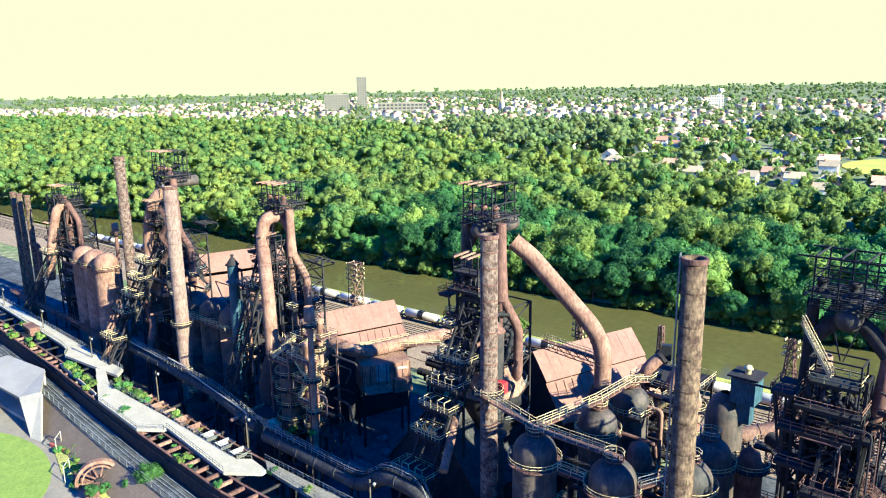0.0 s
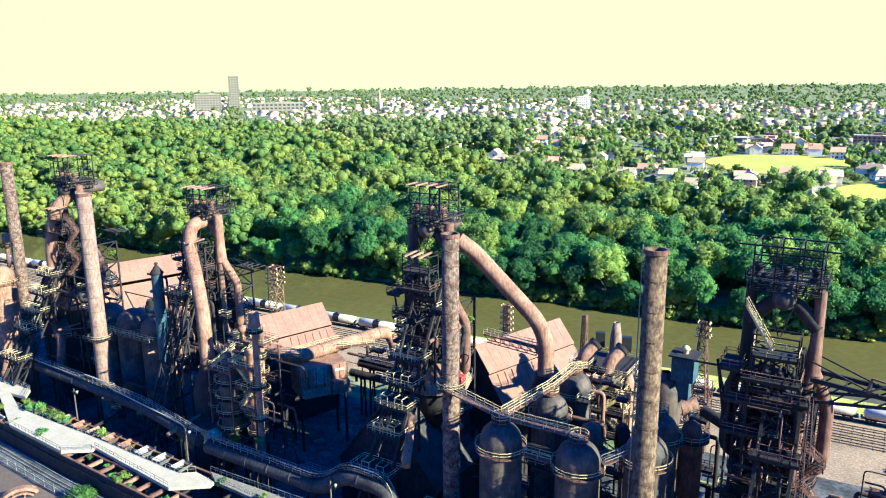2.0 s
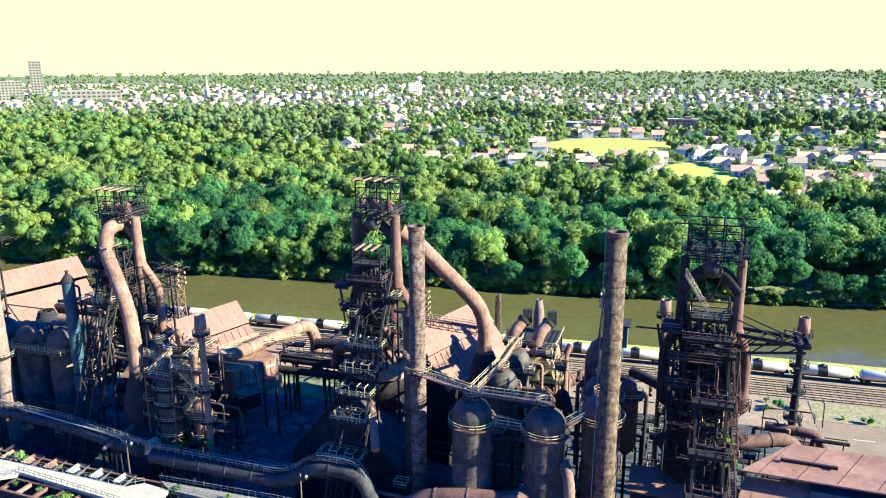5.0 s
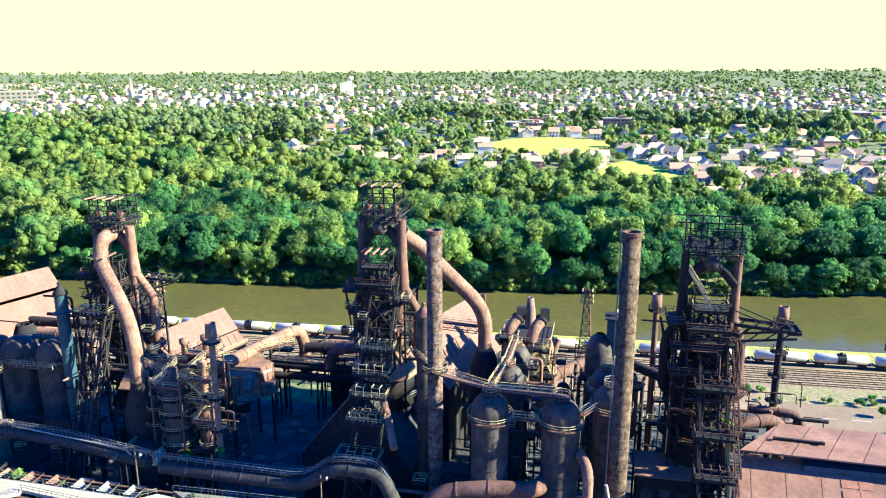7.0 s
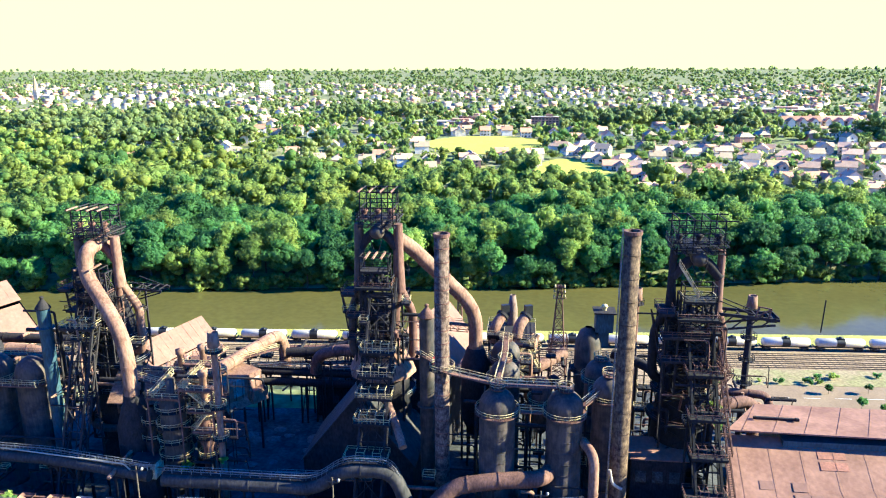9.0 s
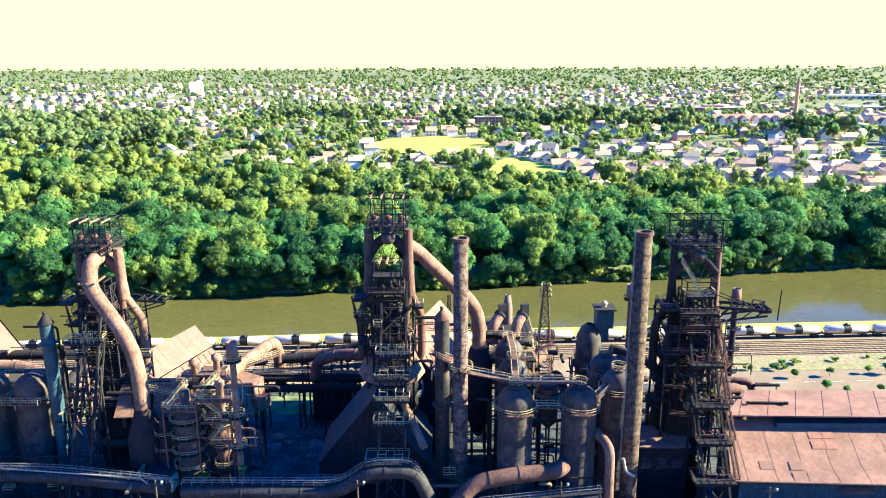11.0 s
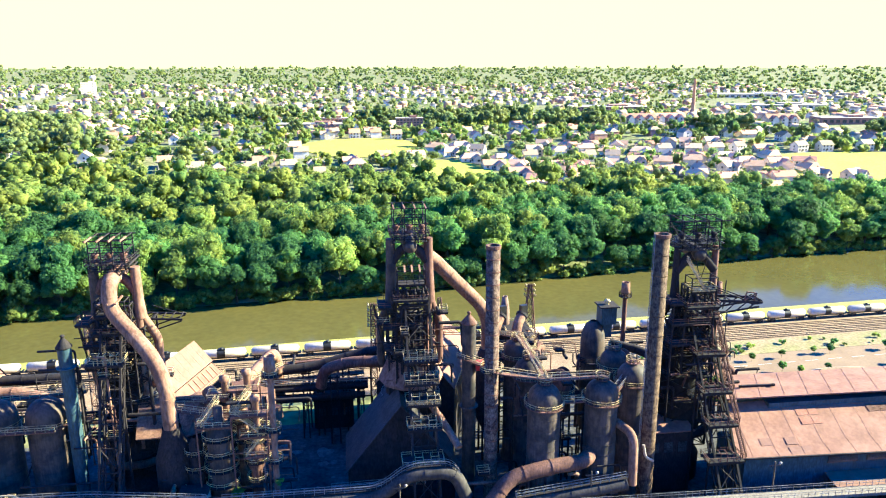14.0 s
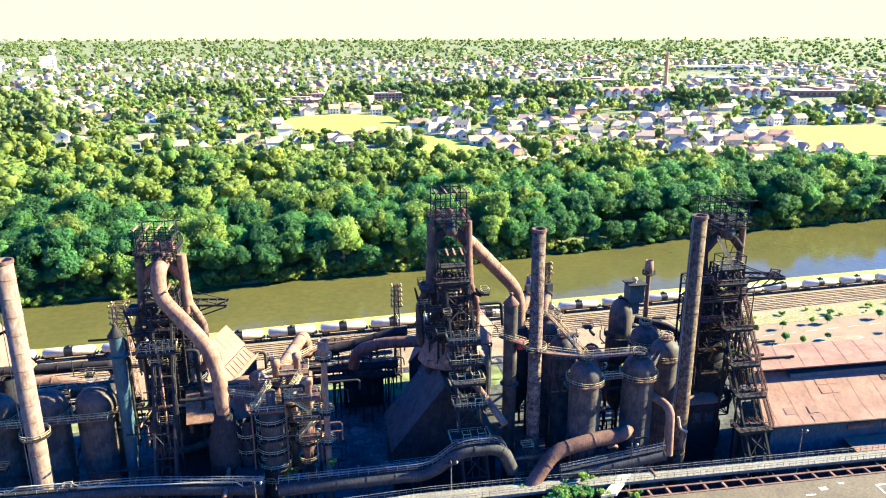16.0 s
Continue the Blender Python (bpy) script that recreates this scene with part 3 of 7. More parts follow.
for i in range(2600):
    ang, far = radians(rng.uniform(-46, 77)), 700 + 3900 * rng.uniform() ** 1.1
    x, y = -60 - far * math.sin(ang), far * math.cos(ang)
    if y - far_shore(x) > forest_depth(x) * 0.8 and (y < 4500) and not in_field(x, y):
        if y > 1000 or x < -500:
            places.append((x, y, ground_z(x, y), rng.uniform(0.9, 1.5) * (1 + max(0, y - 2000) / 6000)))
places = [(x, y, z - 3.2 * s, s) for x, y, z, s in places]
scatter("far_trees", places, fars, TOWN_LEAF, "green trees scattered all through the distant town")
# Woods that close the far distance
places = []
for i in range(4200):
    ang, far = radians(rng.uniform(-50, 80)), 2000 + 6200 * rng.uniform() ** 1.3
    x, y = -60 - far * math.sin(ang), far * math.cos(ang)
    if y > 900:
        k = rng.uniform(1.0, 1.7) * (1 + far / 9000)
        places.append((x, y, ground_z(x, y) - 4.2 * k, k))
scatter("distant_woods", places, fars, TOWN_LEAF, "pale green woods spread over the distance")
# Garden trees between the near houses
places = []
for i in range(1900):
    x, y = rng.uniform(-800, 420), rng.uniform(390, 1050)
    d = y - far_shore(x)
    if d > forest_depth(x) - 8 and not in_field(x, y) and not (-40 < x < 310 and 415 < y < 640 and rng.uniform() < 0.72):
        s = rng.uniform(0.6, 1.3)
        places.append((x, y, ground_z(x, y) - 3.2 * s, s))
scatter("garden_trees", places, fars, WOODS, "leafy garden trees between the nearer houses")
# Groves inside the town
places = []
for gx, gy, gr, n in ((-20, 900, 60, 60), (60, 870, 70, 70), (-560, 800, 170, 200), (-420, 620, 100, 80), (180, 800, 60, 50), (-250, 1000, 90, 80), (300, 690, 40, 30), (-760, 620, 150, 160), (480, 640, 50, 25)):
    for i in range(n):
        a, r = rng.uniform(0, 6.28), gr * math.sqrt(rng.uniform())
        x, y = gx + r * math.cos(a), gy + r * math.sin(a) * 0.7
        if not in_field(x, y):
            places.append((x, y, ground_z(x, y), rng.uniform(0.7, 1.15)))
for i in range(260):
    x, y = rng.uniform(-700, 380), rng.uniform(395, 1000)
    d = y - far_shore(x)
    if d > forest_depth(x) - 5 and not in_field(x, y) and not (-40 < x < 310 and 415 < y < 640):
        places.append((x, y, ground_z(x, y), rng.uniform(0.5, 0.95)))
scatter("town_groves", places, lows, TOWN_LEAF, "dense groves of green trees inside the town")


def lawn(name, cx, cy, a, b, label):
    s = Shape()
    n = 40
    ring = [(cx + a * math.cos(2 * math.pi * k / n), cy + b * math.sin(2 * math.pi * k / n)) for k in range(n)]
    vs = [(cx, cy, ground_z(cx, cy) + 0.5)] + [(x, y, ground_z(x, y) + 0.5) for x, y in ring]
    for f in (0.4, 0.75):
        vs += [(cx + (x - cx) * f, cy + (y - cy) * f, ground_z(cx + (x - cx) * f, cy + (y - cy) * f) + 0.5) for x, y in ring]
    r1, r2 = n + 1, 2 * n + 1
    fs = [(0, r1 + k, r1 + (k + 1) % n) for k in range(n)]
    fs += [(r1 + k, r2 + k, r2 + (k + 1) % n, r1 + (k + 1) % n) for k in range(n)] + [(r2 + k, 1 + k, 1 + (k + 1) % n, r2 + (k + 1) % n) for k in range(n)]
    s.add(vs, fs, True)
    solo(name, s, LAWN, label, "field", kind="structure")


lawn("field", -90, 640, 55, 75, "bright yellow-green playing field in the sun")
lawn("lawn", -18, 475, 30, 75, "mown green lawn beside the houses")
lawn("meadow", 340, 500, 110, 62, "wide pale yellow-green meadow")


# ---- the furnace plant ----
def sphere_profile(r, n=6, flat=1.0):
    return [(r * math.cos(math.pi / 2 * k / n), r * flat * math.sin(math.pi / 2 * k / n)) for k in range(n + 1)]


def platform(t, name, x0, x1, y0, y1, z, thick=0.3, mat=None, rail=True, posts_down=0.0, label=""):
    """A deck with a handrail round it, as parts of t."""
    s = Shape()
    s.box(((x0 + x1) / 2, (y0 + y1) / 2, z - thick / 2), (x1 - x0, y1 - y0, thick))
    for k in range(3):
        yy = y0 + 0.3 + (y1 - y0 - 0.6) * k / 2
        s.beam((x0, yy, z - thick - 0.2), (x1, yy, z - thick - 0.2), 0.25, 0.4)
    if posts_down:
        for px in (x0 + 0.3, x1 - 0.3):
            for py in (y0 + 0.3, y1 - 0.3):
                s.beam((px, py, z - thick), (px, py, z - posts_down), 0.3)
    d = part(name, s, mat or RUST_SHADE, t, label)
    if rail:
        r = railing(Shape(), [(x0, y0, z), (x1, y0, z), (x1, y1, z), (x0, y1, z)], closed=True)
        part("handrail", r, RAILM if rail is True else rail, d)
    return d


def stair(t, a, b, width=1.0, mat=None, rail=None):
    """A flight of open steps from a up to b."""
    a, b = Vector(a), Vector(b)
    flat = Vector((b.x - a.x, b.y - a.y, 0)).normalized()
    side = Vector((-flat.y, flat.x, 0)) * width / 2
    s = Shape()
    for k in (-1, 1):
        s.beam(a + side * k, b + side * k, 0.12, 0.3)
        for h in (0.55, 1.1):
            s.beam(a + side * k + Vector((0, 0, h)), b + side * k + Vector((0, 0, h)), 0.08)
        n = max(2, int((b - a).length / 2))
        for i in range(n + 1):
            p = a.lerp(b, i / n) + side * k
            s.beam(p, p + Vector((0, 0, 1.1)), 0.08)
    n = max(3, int((b.z - a.z) / 0.35))
    for i in range(n):
        p = a.lerp(b, (i + 0.5) / n)
        s.beam(p - side, p + side, 0.28, 0.06)
    return part("stair", s, mat or RAILM, t)


def stove(name, x, y, r, z_ring, label, mat=STOVE, group="hot blast stoves", cap=True, dome=0.95, z0=0.0):
    """A tall round stove: riveted shell, domed top, ring walk with handrail, and a capped manhole."""
    t = thing(name, (x, y, z0), label, "stove", group)
    s = Shape()
    zs = z_ring + r * 0.4
    s.lathe((x, y, 0), [(r + 0.4, z0), (r + 0.4, z0 + 1.2), (r, z0 + 1.3), (r, zs)], 28)
    part("shell", s, mat, t)
    s = Shape()
    s.lathe((x, y, zs), [(r, 0)] + [(r * c, r * dome * v) for c, v in ((0.985, 0.17), (0.94, 0.34), (0.866, 0.5), (0.74, 0.67), (0.57, 0.82), (0.35, 0.935), (0.17, 0.985), (0.02, 1.0))], 28)
    part("dome", s, mat, t)
    s = Shape()
    n = int((z_ring - z0) / 2.4)
    for i in range(1, n):
        z = z0 + 1.3 + (z_ring - z0 - 1.3) * i / n
        s.lathe((x, y, z), [(r, -0.1), (r + 0.05, -0.1), (r + 0.05, 0.1), (r, 0.1)], 28, smooth=False)
    pieces("plate_seam", s, mat, t)
    ring = Shape()
    ring.lathe((x, y, z_ring), [(r, -0.3), (r + 0.8, -0.2), (r + 0.8, 0), (r, 0)], 28, smooth=False)
    rw = part("ring_walk", ring, RUST, t)
    part("handrail", railing(Shape(), ring_path((x, y), r + 0.75, z_ring, 22), closed=True), RAILM, rw)
    if cap:
        zt = zs + r * dome
        c = Shape()
        c.lathe((x, y, zt - 0.4), [(0.9, 0), (0.9, 0.7), (0.75, 0.8), (0, 0.85)], 14)
        c.lathe((x, y, zt + 0.05), [(0.9, 0), (1.6, 0), (1.6, 0.15), (0.9, 0.15)], 14, smooth=False)
        cp = part("cap", c, RUST, t)
        part("handrail", railing(Shape(), ring_path((x, y), 1.55, zt + 0.2, 10), closed=True, step=1.5), RAILM, cp)
    return t


def chimney(x, y, z_top, r0, r1, label, mat, z0=0.0, bands=9, ladder=None, lip=True, name="chimney_stack", walk=None):
    """A riveted steel stack with seams, a rim that is open at the top, and a ladder."""
    t = thing(name, (x, y, z0), label, "chimney", "steel stacks")
    s = Shape()
    s.lathe((x, y, 0), [(r0 * 1.25, z0), (r0 * 1.15, z0 + 3), (r0, z0 + 5), (r1, z_top), (r1 - 0.18, z_top), (r1 - 0.2, z_top - 6)], 24)
    sh = part("shaft", s, mat, t)
    b = Shape()
    for i in range(1, bands):
        k = i / bands
        r, z = r0 + (r1 - r0) * k, z0 + 5 + (z_top - z0 - 5) * k
        b.lathe((x, y, z), [(r, -0.12), (r + 0.06, -0.12), (r + 0.06, 0.12), (r, 0.12)], 24, smooth=False)
    pieces("plate_seam", b, RUST if mat is STACKD else mat, t)
    if lip:
        q = Shape()
        q.lathe((x, y, z_top), [(r1, -0.7), (r1 + 0.18, -0.6), (r1 + 0.18, 0.02), (r1 - 0.18, 0.03)], 24, smooth=False)
        part("rim", q, RUST, t)
    if ladder is not None:
        a = radians(ladder)
        q = Shape()
        for o in (-0.25, 0.25):
            q.beam((x + (r0 + 0.35) * math.cos(a) - o * math.sin(a), y + (r0 + 0.35) * math.sin(a) + o * math.cos(a), z0 + 12), (x + (r1 + 0.35) * math.cos(a) - o * math.sin(a), y + (r1 + 0.35) * math.sin(a) + o * math.cos(a), z_top + 0.5), 0.1)
        nz = int((z_top - z0 - 12) / 1.0)
        for i in range(nz):
            k = i / nz
            z, r = z0 + 12 + (z_top - z0 - 12) * k, r0 + (r1 - r0) * k + 0.35
            q.beam((x + r * math.cos(a) + 0.25 * math.sin(a), y + r * math.sin(a) - 0.25 * math.cos(a), z), (x + r * math.cos(a) - 0.25 * math.sin(a), y + r * math.sin(a) + 0.25 * math.cos(a), z), 0.06)
        part("ladder", q, GREYM, t)
    for wz in walk or ():
        k = (wz - z0) / (z_top - z0)
        r = r0 + (r1 - r0) * k
        q = Shape()
        q.lathe((x, y, wz), [(r, -0.25), (r + 1.1, -0.15), (r + 1.1, 0), (r, 0)], 18, smooth=False)
        rw = part("ring_walk", q, RUST_SHADE, t)
        part("handrail", railing(Shape(), ring_path((x, y), r + 1.05, wz, 14), closed=True, step=1.5), RAILM, rw)
    return t


def flanged(path, r, every=7.0, n=14):
    """Collars along a pipe."""
    s = Shape()
    P = [Vector(p) for p in path]
    run = 0.0
    for a, b in zip(P, P[1:]):
        L = (b - a).length
        d = (b - a).normalized()
        while run < L:
            c = a + d * run
            s.tube([c - d * 0.12, c + d * 0.12], r * 1.07, n)
            run += every
        run -= L
    return s


def pipe(name, points, r, label, mat=RUST, corner=3.0, n=16, every=6.0, group="gas mains", supports=(), walk=False):
    """A large gas main with rounded elbows, collars and legs."""
    path = bend(points, corner)
    t = thing(name, (points[0][0], points[0][1], 0), label, "pipe", group)
    part("tube", Shape().tube(path, r, n), mat, t)
    if every:
        pieces("collar", flanged(path, r, every, n), mat, t)
    for x, y, z in supports:
        s = Shape()
        s.beam((x - r * 0.8, y, 0), (x - r * 0.6, y, z - r * 0.6), 0.4)
        s.beam((x + r * 0.8, y, 0), (x + r * 0.6, y, z - r * 0.6), 0.4)
        s.beam((x - r * 0.8, y, 1), (x + r * 0.7, y, z - r), 0.2)
        s.box((x, y, z - r - 0.1), (2 * r, 0.5, 0.4))
        part("support", s, RUST_SHADE, t)
    if walk:
        s = Shape()
        P = [Vector(p) + Vector((0, 0, r + 0.25)) for p in path]
        for a, b in zip(P, P[1:]):
            s.beam(a, b, 1.0, 0.12)
        w = part("top_walk", s, RUST_SHADE, t)
        off = Vector((0, 0.5, 0))
        q = railing(Shape(), [p + off for p in P])
        railing(q, [p - off for p in P])
        part("handrail", q, GREYM, w)
    return t


def furnace(cx, cy, zp, zb, label, down, ball=True, steps=None, incline=(37.8, 97.6, 1.75, 0.0, 2.6), frame_mat=RUST_SHADE, step_rail=True, beam_mat=RUST_PALE, half=3.5, shift=0.0, black=False, pale=False):
    """A blast furnace: shell, uptakes, crossover, downcomer, frames, decks and hoist."""
    dm = BLK if black else RUST_SHADE
    t = thing("blast_furnace", (cx, cy, 0), label, "furnace", "blast furnaces")
    s = Shape()
    s.lathe((cx, cy, 0), [(6.2, 0), (6.2, 6), (5.0, 8), (5.0, 9), (6.0, 15), (6.0, 17), (4.2, 36), (3.4, 40), (2.4, 43), (1.2, 45), (0, 45.5)], 28)
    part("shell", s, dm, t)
    s = Shape()
    s.tube([(cx + 7.4 * math.cos(a), cy + 7.4 * math.sin(a), 13.5) for a in [2 * math.pi * k / 28 for k in range(29)]], 0.9, 10, False)
    part("bustle_pipe", s, dm if black else RUST, t)
    s = Shape()
    for z in (22, 28, 34):
        r = 6.2 + (4.2 - 6.2) * (z - 17) / 19
        s.lathe((cx, cy, z), [(r, -0.3), (r + 1.5, -0.15), (r + 1.5, 0.05), (r, 0.05)], 24, smooth=False)
    pieces("shell_walk", s, dm, t)
    for z in (22, 28, 34):
        r = 6.2 + (4.2 - 6.2) * (z - 17) / 19 + 1.45
        part("handrail", railing(Shape(), ring_path((cx, cy), r, z, 18), closed=True), RUST if black else GREYM, t)
    # support tower
    s = Shape()
    lattice(s, cx - 5.2, cx + 5.2, cy - 5.8, cy + 4.6, 10, 45, 6, 0.4, 0.2)
    lattice(s, cx - 3.4, cx + 3.4, cy - 8.0, cy - 5.0, 30, 51, 5, 0.35, 0.2)
    part("support_frame", s, frame_mat, t)
    # uptakes: sunlit right and shaded left are put in by choice of material
    yu = cy - 4.0
    ux = 4.6 if black else 4.25
    for sx in (-1, 1):
        m = (RUST if black or not pale else RUST_PALE) if sx > 0 else (BLK if black else STOVE)
        top = [(cx + sx * ux, yu, zp - 1.4), (cx + sx * ux, yu, zp - 9.0), (cx + sx * 4.4, yu, 47.0)]
        up = part("uptake", Shape().tube(top, [0.75, 0.85, 1.2] if black else [1.0, 1.15, 1.35], 16), m, t)
        for out, dy, end in ((-1.1, 0.3, 29.0), (2.5, 2.2, 31.0)):
            leg = bend([(cx + sx * 4.4, yu, 48.0), (cx + sx * (4.4 + out * 0.5), yu + dy * 0.5, 44.6), (cx + sx * (4.4 + out), yu + dy, 41.5), (cx + sx * (4.4 + out), yu + dy, end), (cx + sx * 3.0, cy, end - 1.5)], 2.0)
            part("leg", Shape().tube(leg, 0.95, 14), m, up)
    s = Shape()
    zc = zp - 2.9
    for sx in (-1, 1):
        s.tube(bend([(cx + sx * ux, yu, zc - 4.2), (cx + sx * 2.3, yu, zc - 1.4), (cx, yu, zc)], 1.0), 1.05, 14)
    pieces("crossover", s, RUST_SHADE if ball else RUST, t)
    s = Shape()
    if ball:
        s.tube([(cx, yu - 1.6, zc), (cx, cy + 5.6, zc)], 1.6, 20)
        prof = sphere_profile(1.6)
        k = len(s.v)
        n = 20
        vs = [(cx + r * math.cos(2 * math.pi * j / n), yu - 1.6 - h * 0.85, zc + r * math.sin(2 * math.pi * j / n)) for r, h in prof for j in range(n)]
        s.add(vs, [(i * n + j, i * n + (j + 1) % n, (i + 1) * n + (j + 1) % n, (i + 1) * n + j) for i in range(len(prof) - 1) for j in range(n)], True)
        part("header_pipe", s, STOVE, t)
    if down:
        path = bend(down, 7, 8)
        part("downcomer", Shape().tube(path, 1.65 if ball else 1.55, 20), RUST_PALE, t, "long sloping rusted gas pipe")
        pieces("collar", flanged(path, 1.62 if ball else 1.52, 5.0, 20), RUST_PALE, t)
    # top deck and frame
    tx = cx + shift
    yf, yb = cy - 5.8, cy + 1.2
    for dz, w in ((0.0, half + 0.9), (-1.5, half + 0.3)):
        s = Shape()
        for px in (tx - w, tx - w / 2, tx, tx + w / 2, tx + w):
            s.beam((px, yf - 0.6, zp + dz - 0.4), (px, yb + 0.6, zp + dz - 0.4), 0.2, 0.3)
        for k in range(9):
            py = yf - 0.6 + (yb - yf + 1.2) * k / 8
            s.beam((tx - w, py, zp + dz - 0.26), (tx + w, py, zp + dz - 0.26), 0.42, 0.06)
        pieces("deck_bar", s, dm, t)
        part("handrail", railing(Shape(), [(tx - w, yf - 0.6, zp + dz - 0.25), (tx + w, yf - 0.6, zp + dz - 0.25), (tx + w, yb + 0.6, zp + dz - 0.25), (tx - w, yb + 0.6, zp + dz - 0.25)], closed=True), frame_mat, t)
    s = Shape()
    xs_ = [tx - half, tx - half / 3, tx + half / 3, tx + half]
    for px in xs_:
        for py in (yf, yb):
            s.beam((px, py, zp - 1.6), (px, py, zb), 0.2)
    for py in (yf, yb):
        for z in (zp + 2.2, zb - 1.6, zb - 0.2):
            ex = (2.2 if black else 0.8) if z > zb - 1 else 0
            s.beam((tx - half - ex, py, z), (tx + half + ex, py, z), 0.17, 0.22 if ex else 0.17)
        s.beam((tx - half, py, zp), (tx - half / 3, py, zb - 1.6), 0.12)
        s.beam((tx + half, py, zp), (tx + half / 3, py, zb - 1.6), 0.12)
    for px in (xs_[0], xs_[3]):
        s.beam((px, yf, zp + 2.2), (px, yb, zp + 2.2), 0.15)
        s.beam((px, yf, zp), (px, yb, zb - 1.6), 0.12)
    pieces("frame_bar", s, frame_mat, t)
    for px in () if black else xs_:
        part("roof_beam", Shape().beam((px, yf - 1.6, zb), (px, yf + 2.6, zb + 0.1), 0.3, 0.28), beam_mat, t)
    for px in xs_:
        part("roof_beam", Shape().beam((px, yf, zb - 0.05), (px, yb, zb - 0.05), 0.16, 0.2), frame_mat, t)
    for k, px in enumerate((tx - half + 0.6, tx, tx + half - 0.6)):
        s = Shape()
        s.lathe((px, cy - 4.0, zp - 0.3), [(0.9, 0), (0.9, 0.5), (0.55, 0.6), (0.55, 1.4), (0.8, 1.5), (0.8, 1.8), (0.3, 2.1), (0, 2.15)], 14)
        s.beam((px, cy - 4.0, zp + 1.2), (px + 1.2, cy - 5.2, zp + 2.2), 0.16)
        part("bleeder_valve", s, RUST_SHADE if black else RUST, t)
    # hanger below the header, and a sloping stair where there is one
    s = Shape()
    for sx in (-1.5, 1.5):
        s.beam((cx + sx, yu - 2.6, zc - 0.6), (cx + sx * 0.1, yu - 2.8, zc - 5.2), 0.14)
    pieces("hanger_bar", s, RUST_SHADE, t)
    if black:
        stair(t, (cx - 0.4, cy - 9.2, zp - 9.6), (cx - 4.4, cy - 8.8, zp - 3.4), 0.8, RAILM)
    s = Shape()
    for k in range(7):
        px = cx - 2.9 + k * 0.9
        s.lathe((px, cy - 8.6 + 0.9 * (k % 2), zp - 14), [(0.3, 0), (0.3, 0.9), (0.5, 1.0), (0.5, 1.25), (0.18, 1.5), (0.18, 2.3 - 0.2 * (k % 3)), (0, 2.4)], 8)
    pieces("valve", s, RUST if k % 2 else RUST_SHADE, t)
    # hoist-way: machine deck, then a skip incline that comes down towards the front with landings on it
    z1 = zp - 14
    platform(t, "hoist_deck", cx - 4.2, cx + 3.6, cy - 10.2, cy - 5.4, z1, 0.2, dm, rail=RUST_PALE if black else RUST)
    platform(t, "sheave_deck", cx - 3.2, cx + 3.0, cy - 9.4, cy - 5.8, z1 + 3.4, 0.1, dm, rail=RAILM if black else frame_mat)
    s = Shape()
    for px in (cx - 3.1, cx + 2.9):
        for py in (cy - 9.3, cy - 5.9):
            s.beam((px, py, z1), (px, py, z1 + 6.6), 0.2)
        s.beam((px, cy - 9.3, z1 + 6.5), (px, cy - 5.9, z1 + 6.5), 0.18)
    for py in (cy - 9.3, cy - 5.9):
        s.beam((cx - 3.1, py, z1 + 6.5), (cx + 2.9, py, z1 + 6.5), 0.2)
    pieces("sheave_post", s, frame_mat, t)
    s = Shape()
    for k in (-1.4, 1.4):
        n = 12
        s.tube([(cx + k - 0.15, cy - 7.6, z1 + 1.5), (cx + k + 0.15, cy - 7.6, z1 + 1.5)], 1.0, n)
        s.tube([(cx + k - 0.5, cy - 7.6, z1 + 1.5), (cx + k + 0.5, cy - 7.6, z1 + 1.5)], 0.25, 8)
    pieces("sheave", s, RUST_SHADE, t)
    for k in () if black else (-1.6, 0.0, 1.7):
        part("hoist_beam", Shape().beam((cx + k, cy - 11.0, z1 + 6.6), (cx + k + 0.2, cy - 6.6, z1 + 7.0), 0.4, 0.3), RUST_PALE, t)
    za, ya, slope, hx, wide = incline
    low = lambda z: ya + (z - za) / slope
    foot, top = 6.0, z1 + 1.0
    s = Shape()
    for sx in (-wide, wide):
        s.beam((hx + sx, low(foot), foot), (hx + sx, low(top), top), 0.45, 0.5)
        s.beam((hx + sx, low(foot) + 2.6, foot), (hx + sx, low(top) + 2.6, top), 0.3, 0.4)
        n = 10
        for k in range(n):
            a, b = foot + (top - foot) * k / n, foot + (top - foot) * (k + 1) / n
            s.beam((hx + sx, low(a), a), (hx + sx, low(b) + 2.6, b), 0.15)
            s.beam((hx + sx, low(b), b), (hx + sx, low(b) + 2.6, b), 0.15)
    n = 9
    for k in range(n + 1):
        z, zn = foot + (top - foot) * k / n, foot + (top - foot) * (k + 1) / n
        s.beam((hx - wide, low(z), z), (hx + wide, low(z), z), 0.22)
        if k < n and k % 2:
            s.beam((hx - wide, low(z), z), (hx + wide, low(zn), zn), 0.16)
            s.beam((hx + wide, low(z), z), (hx - wide, low(zn), zn), 0.16)
    for sx in (-0.8, 0.8):
        s.beam((hx + sx, low(foot) + 0.2, foot), (hx + sx, low(top) + 0.2, top), 0.14, 0.2)
    for z in (16.0, 30.0):
        for sx in (-wide, wide):
            s.beam((hx + sx, low(z) + 2.6, 0), (hx + sx, low(z) + 2.6, z), 0.4)
    pieces("incline_bar", s, frame_mat, t)
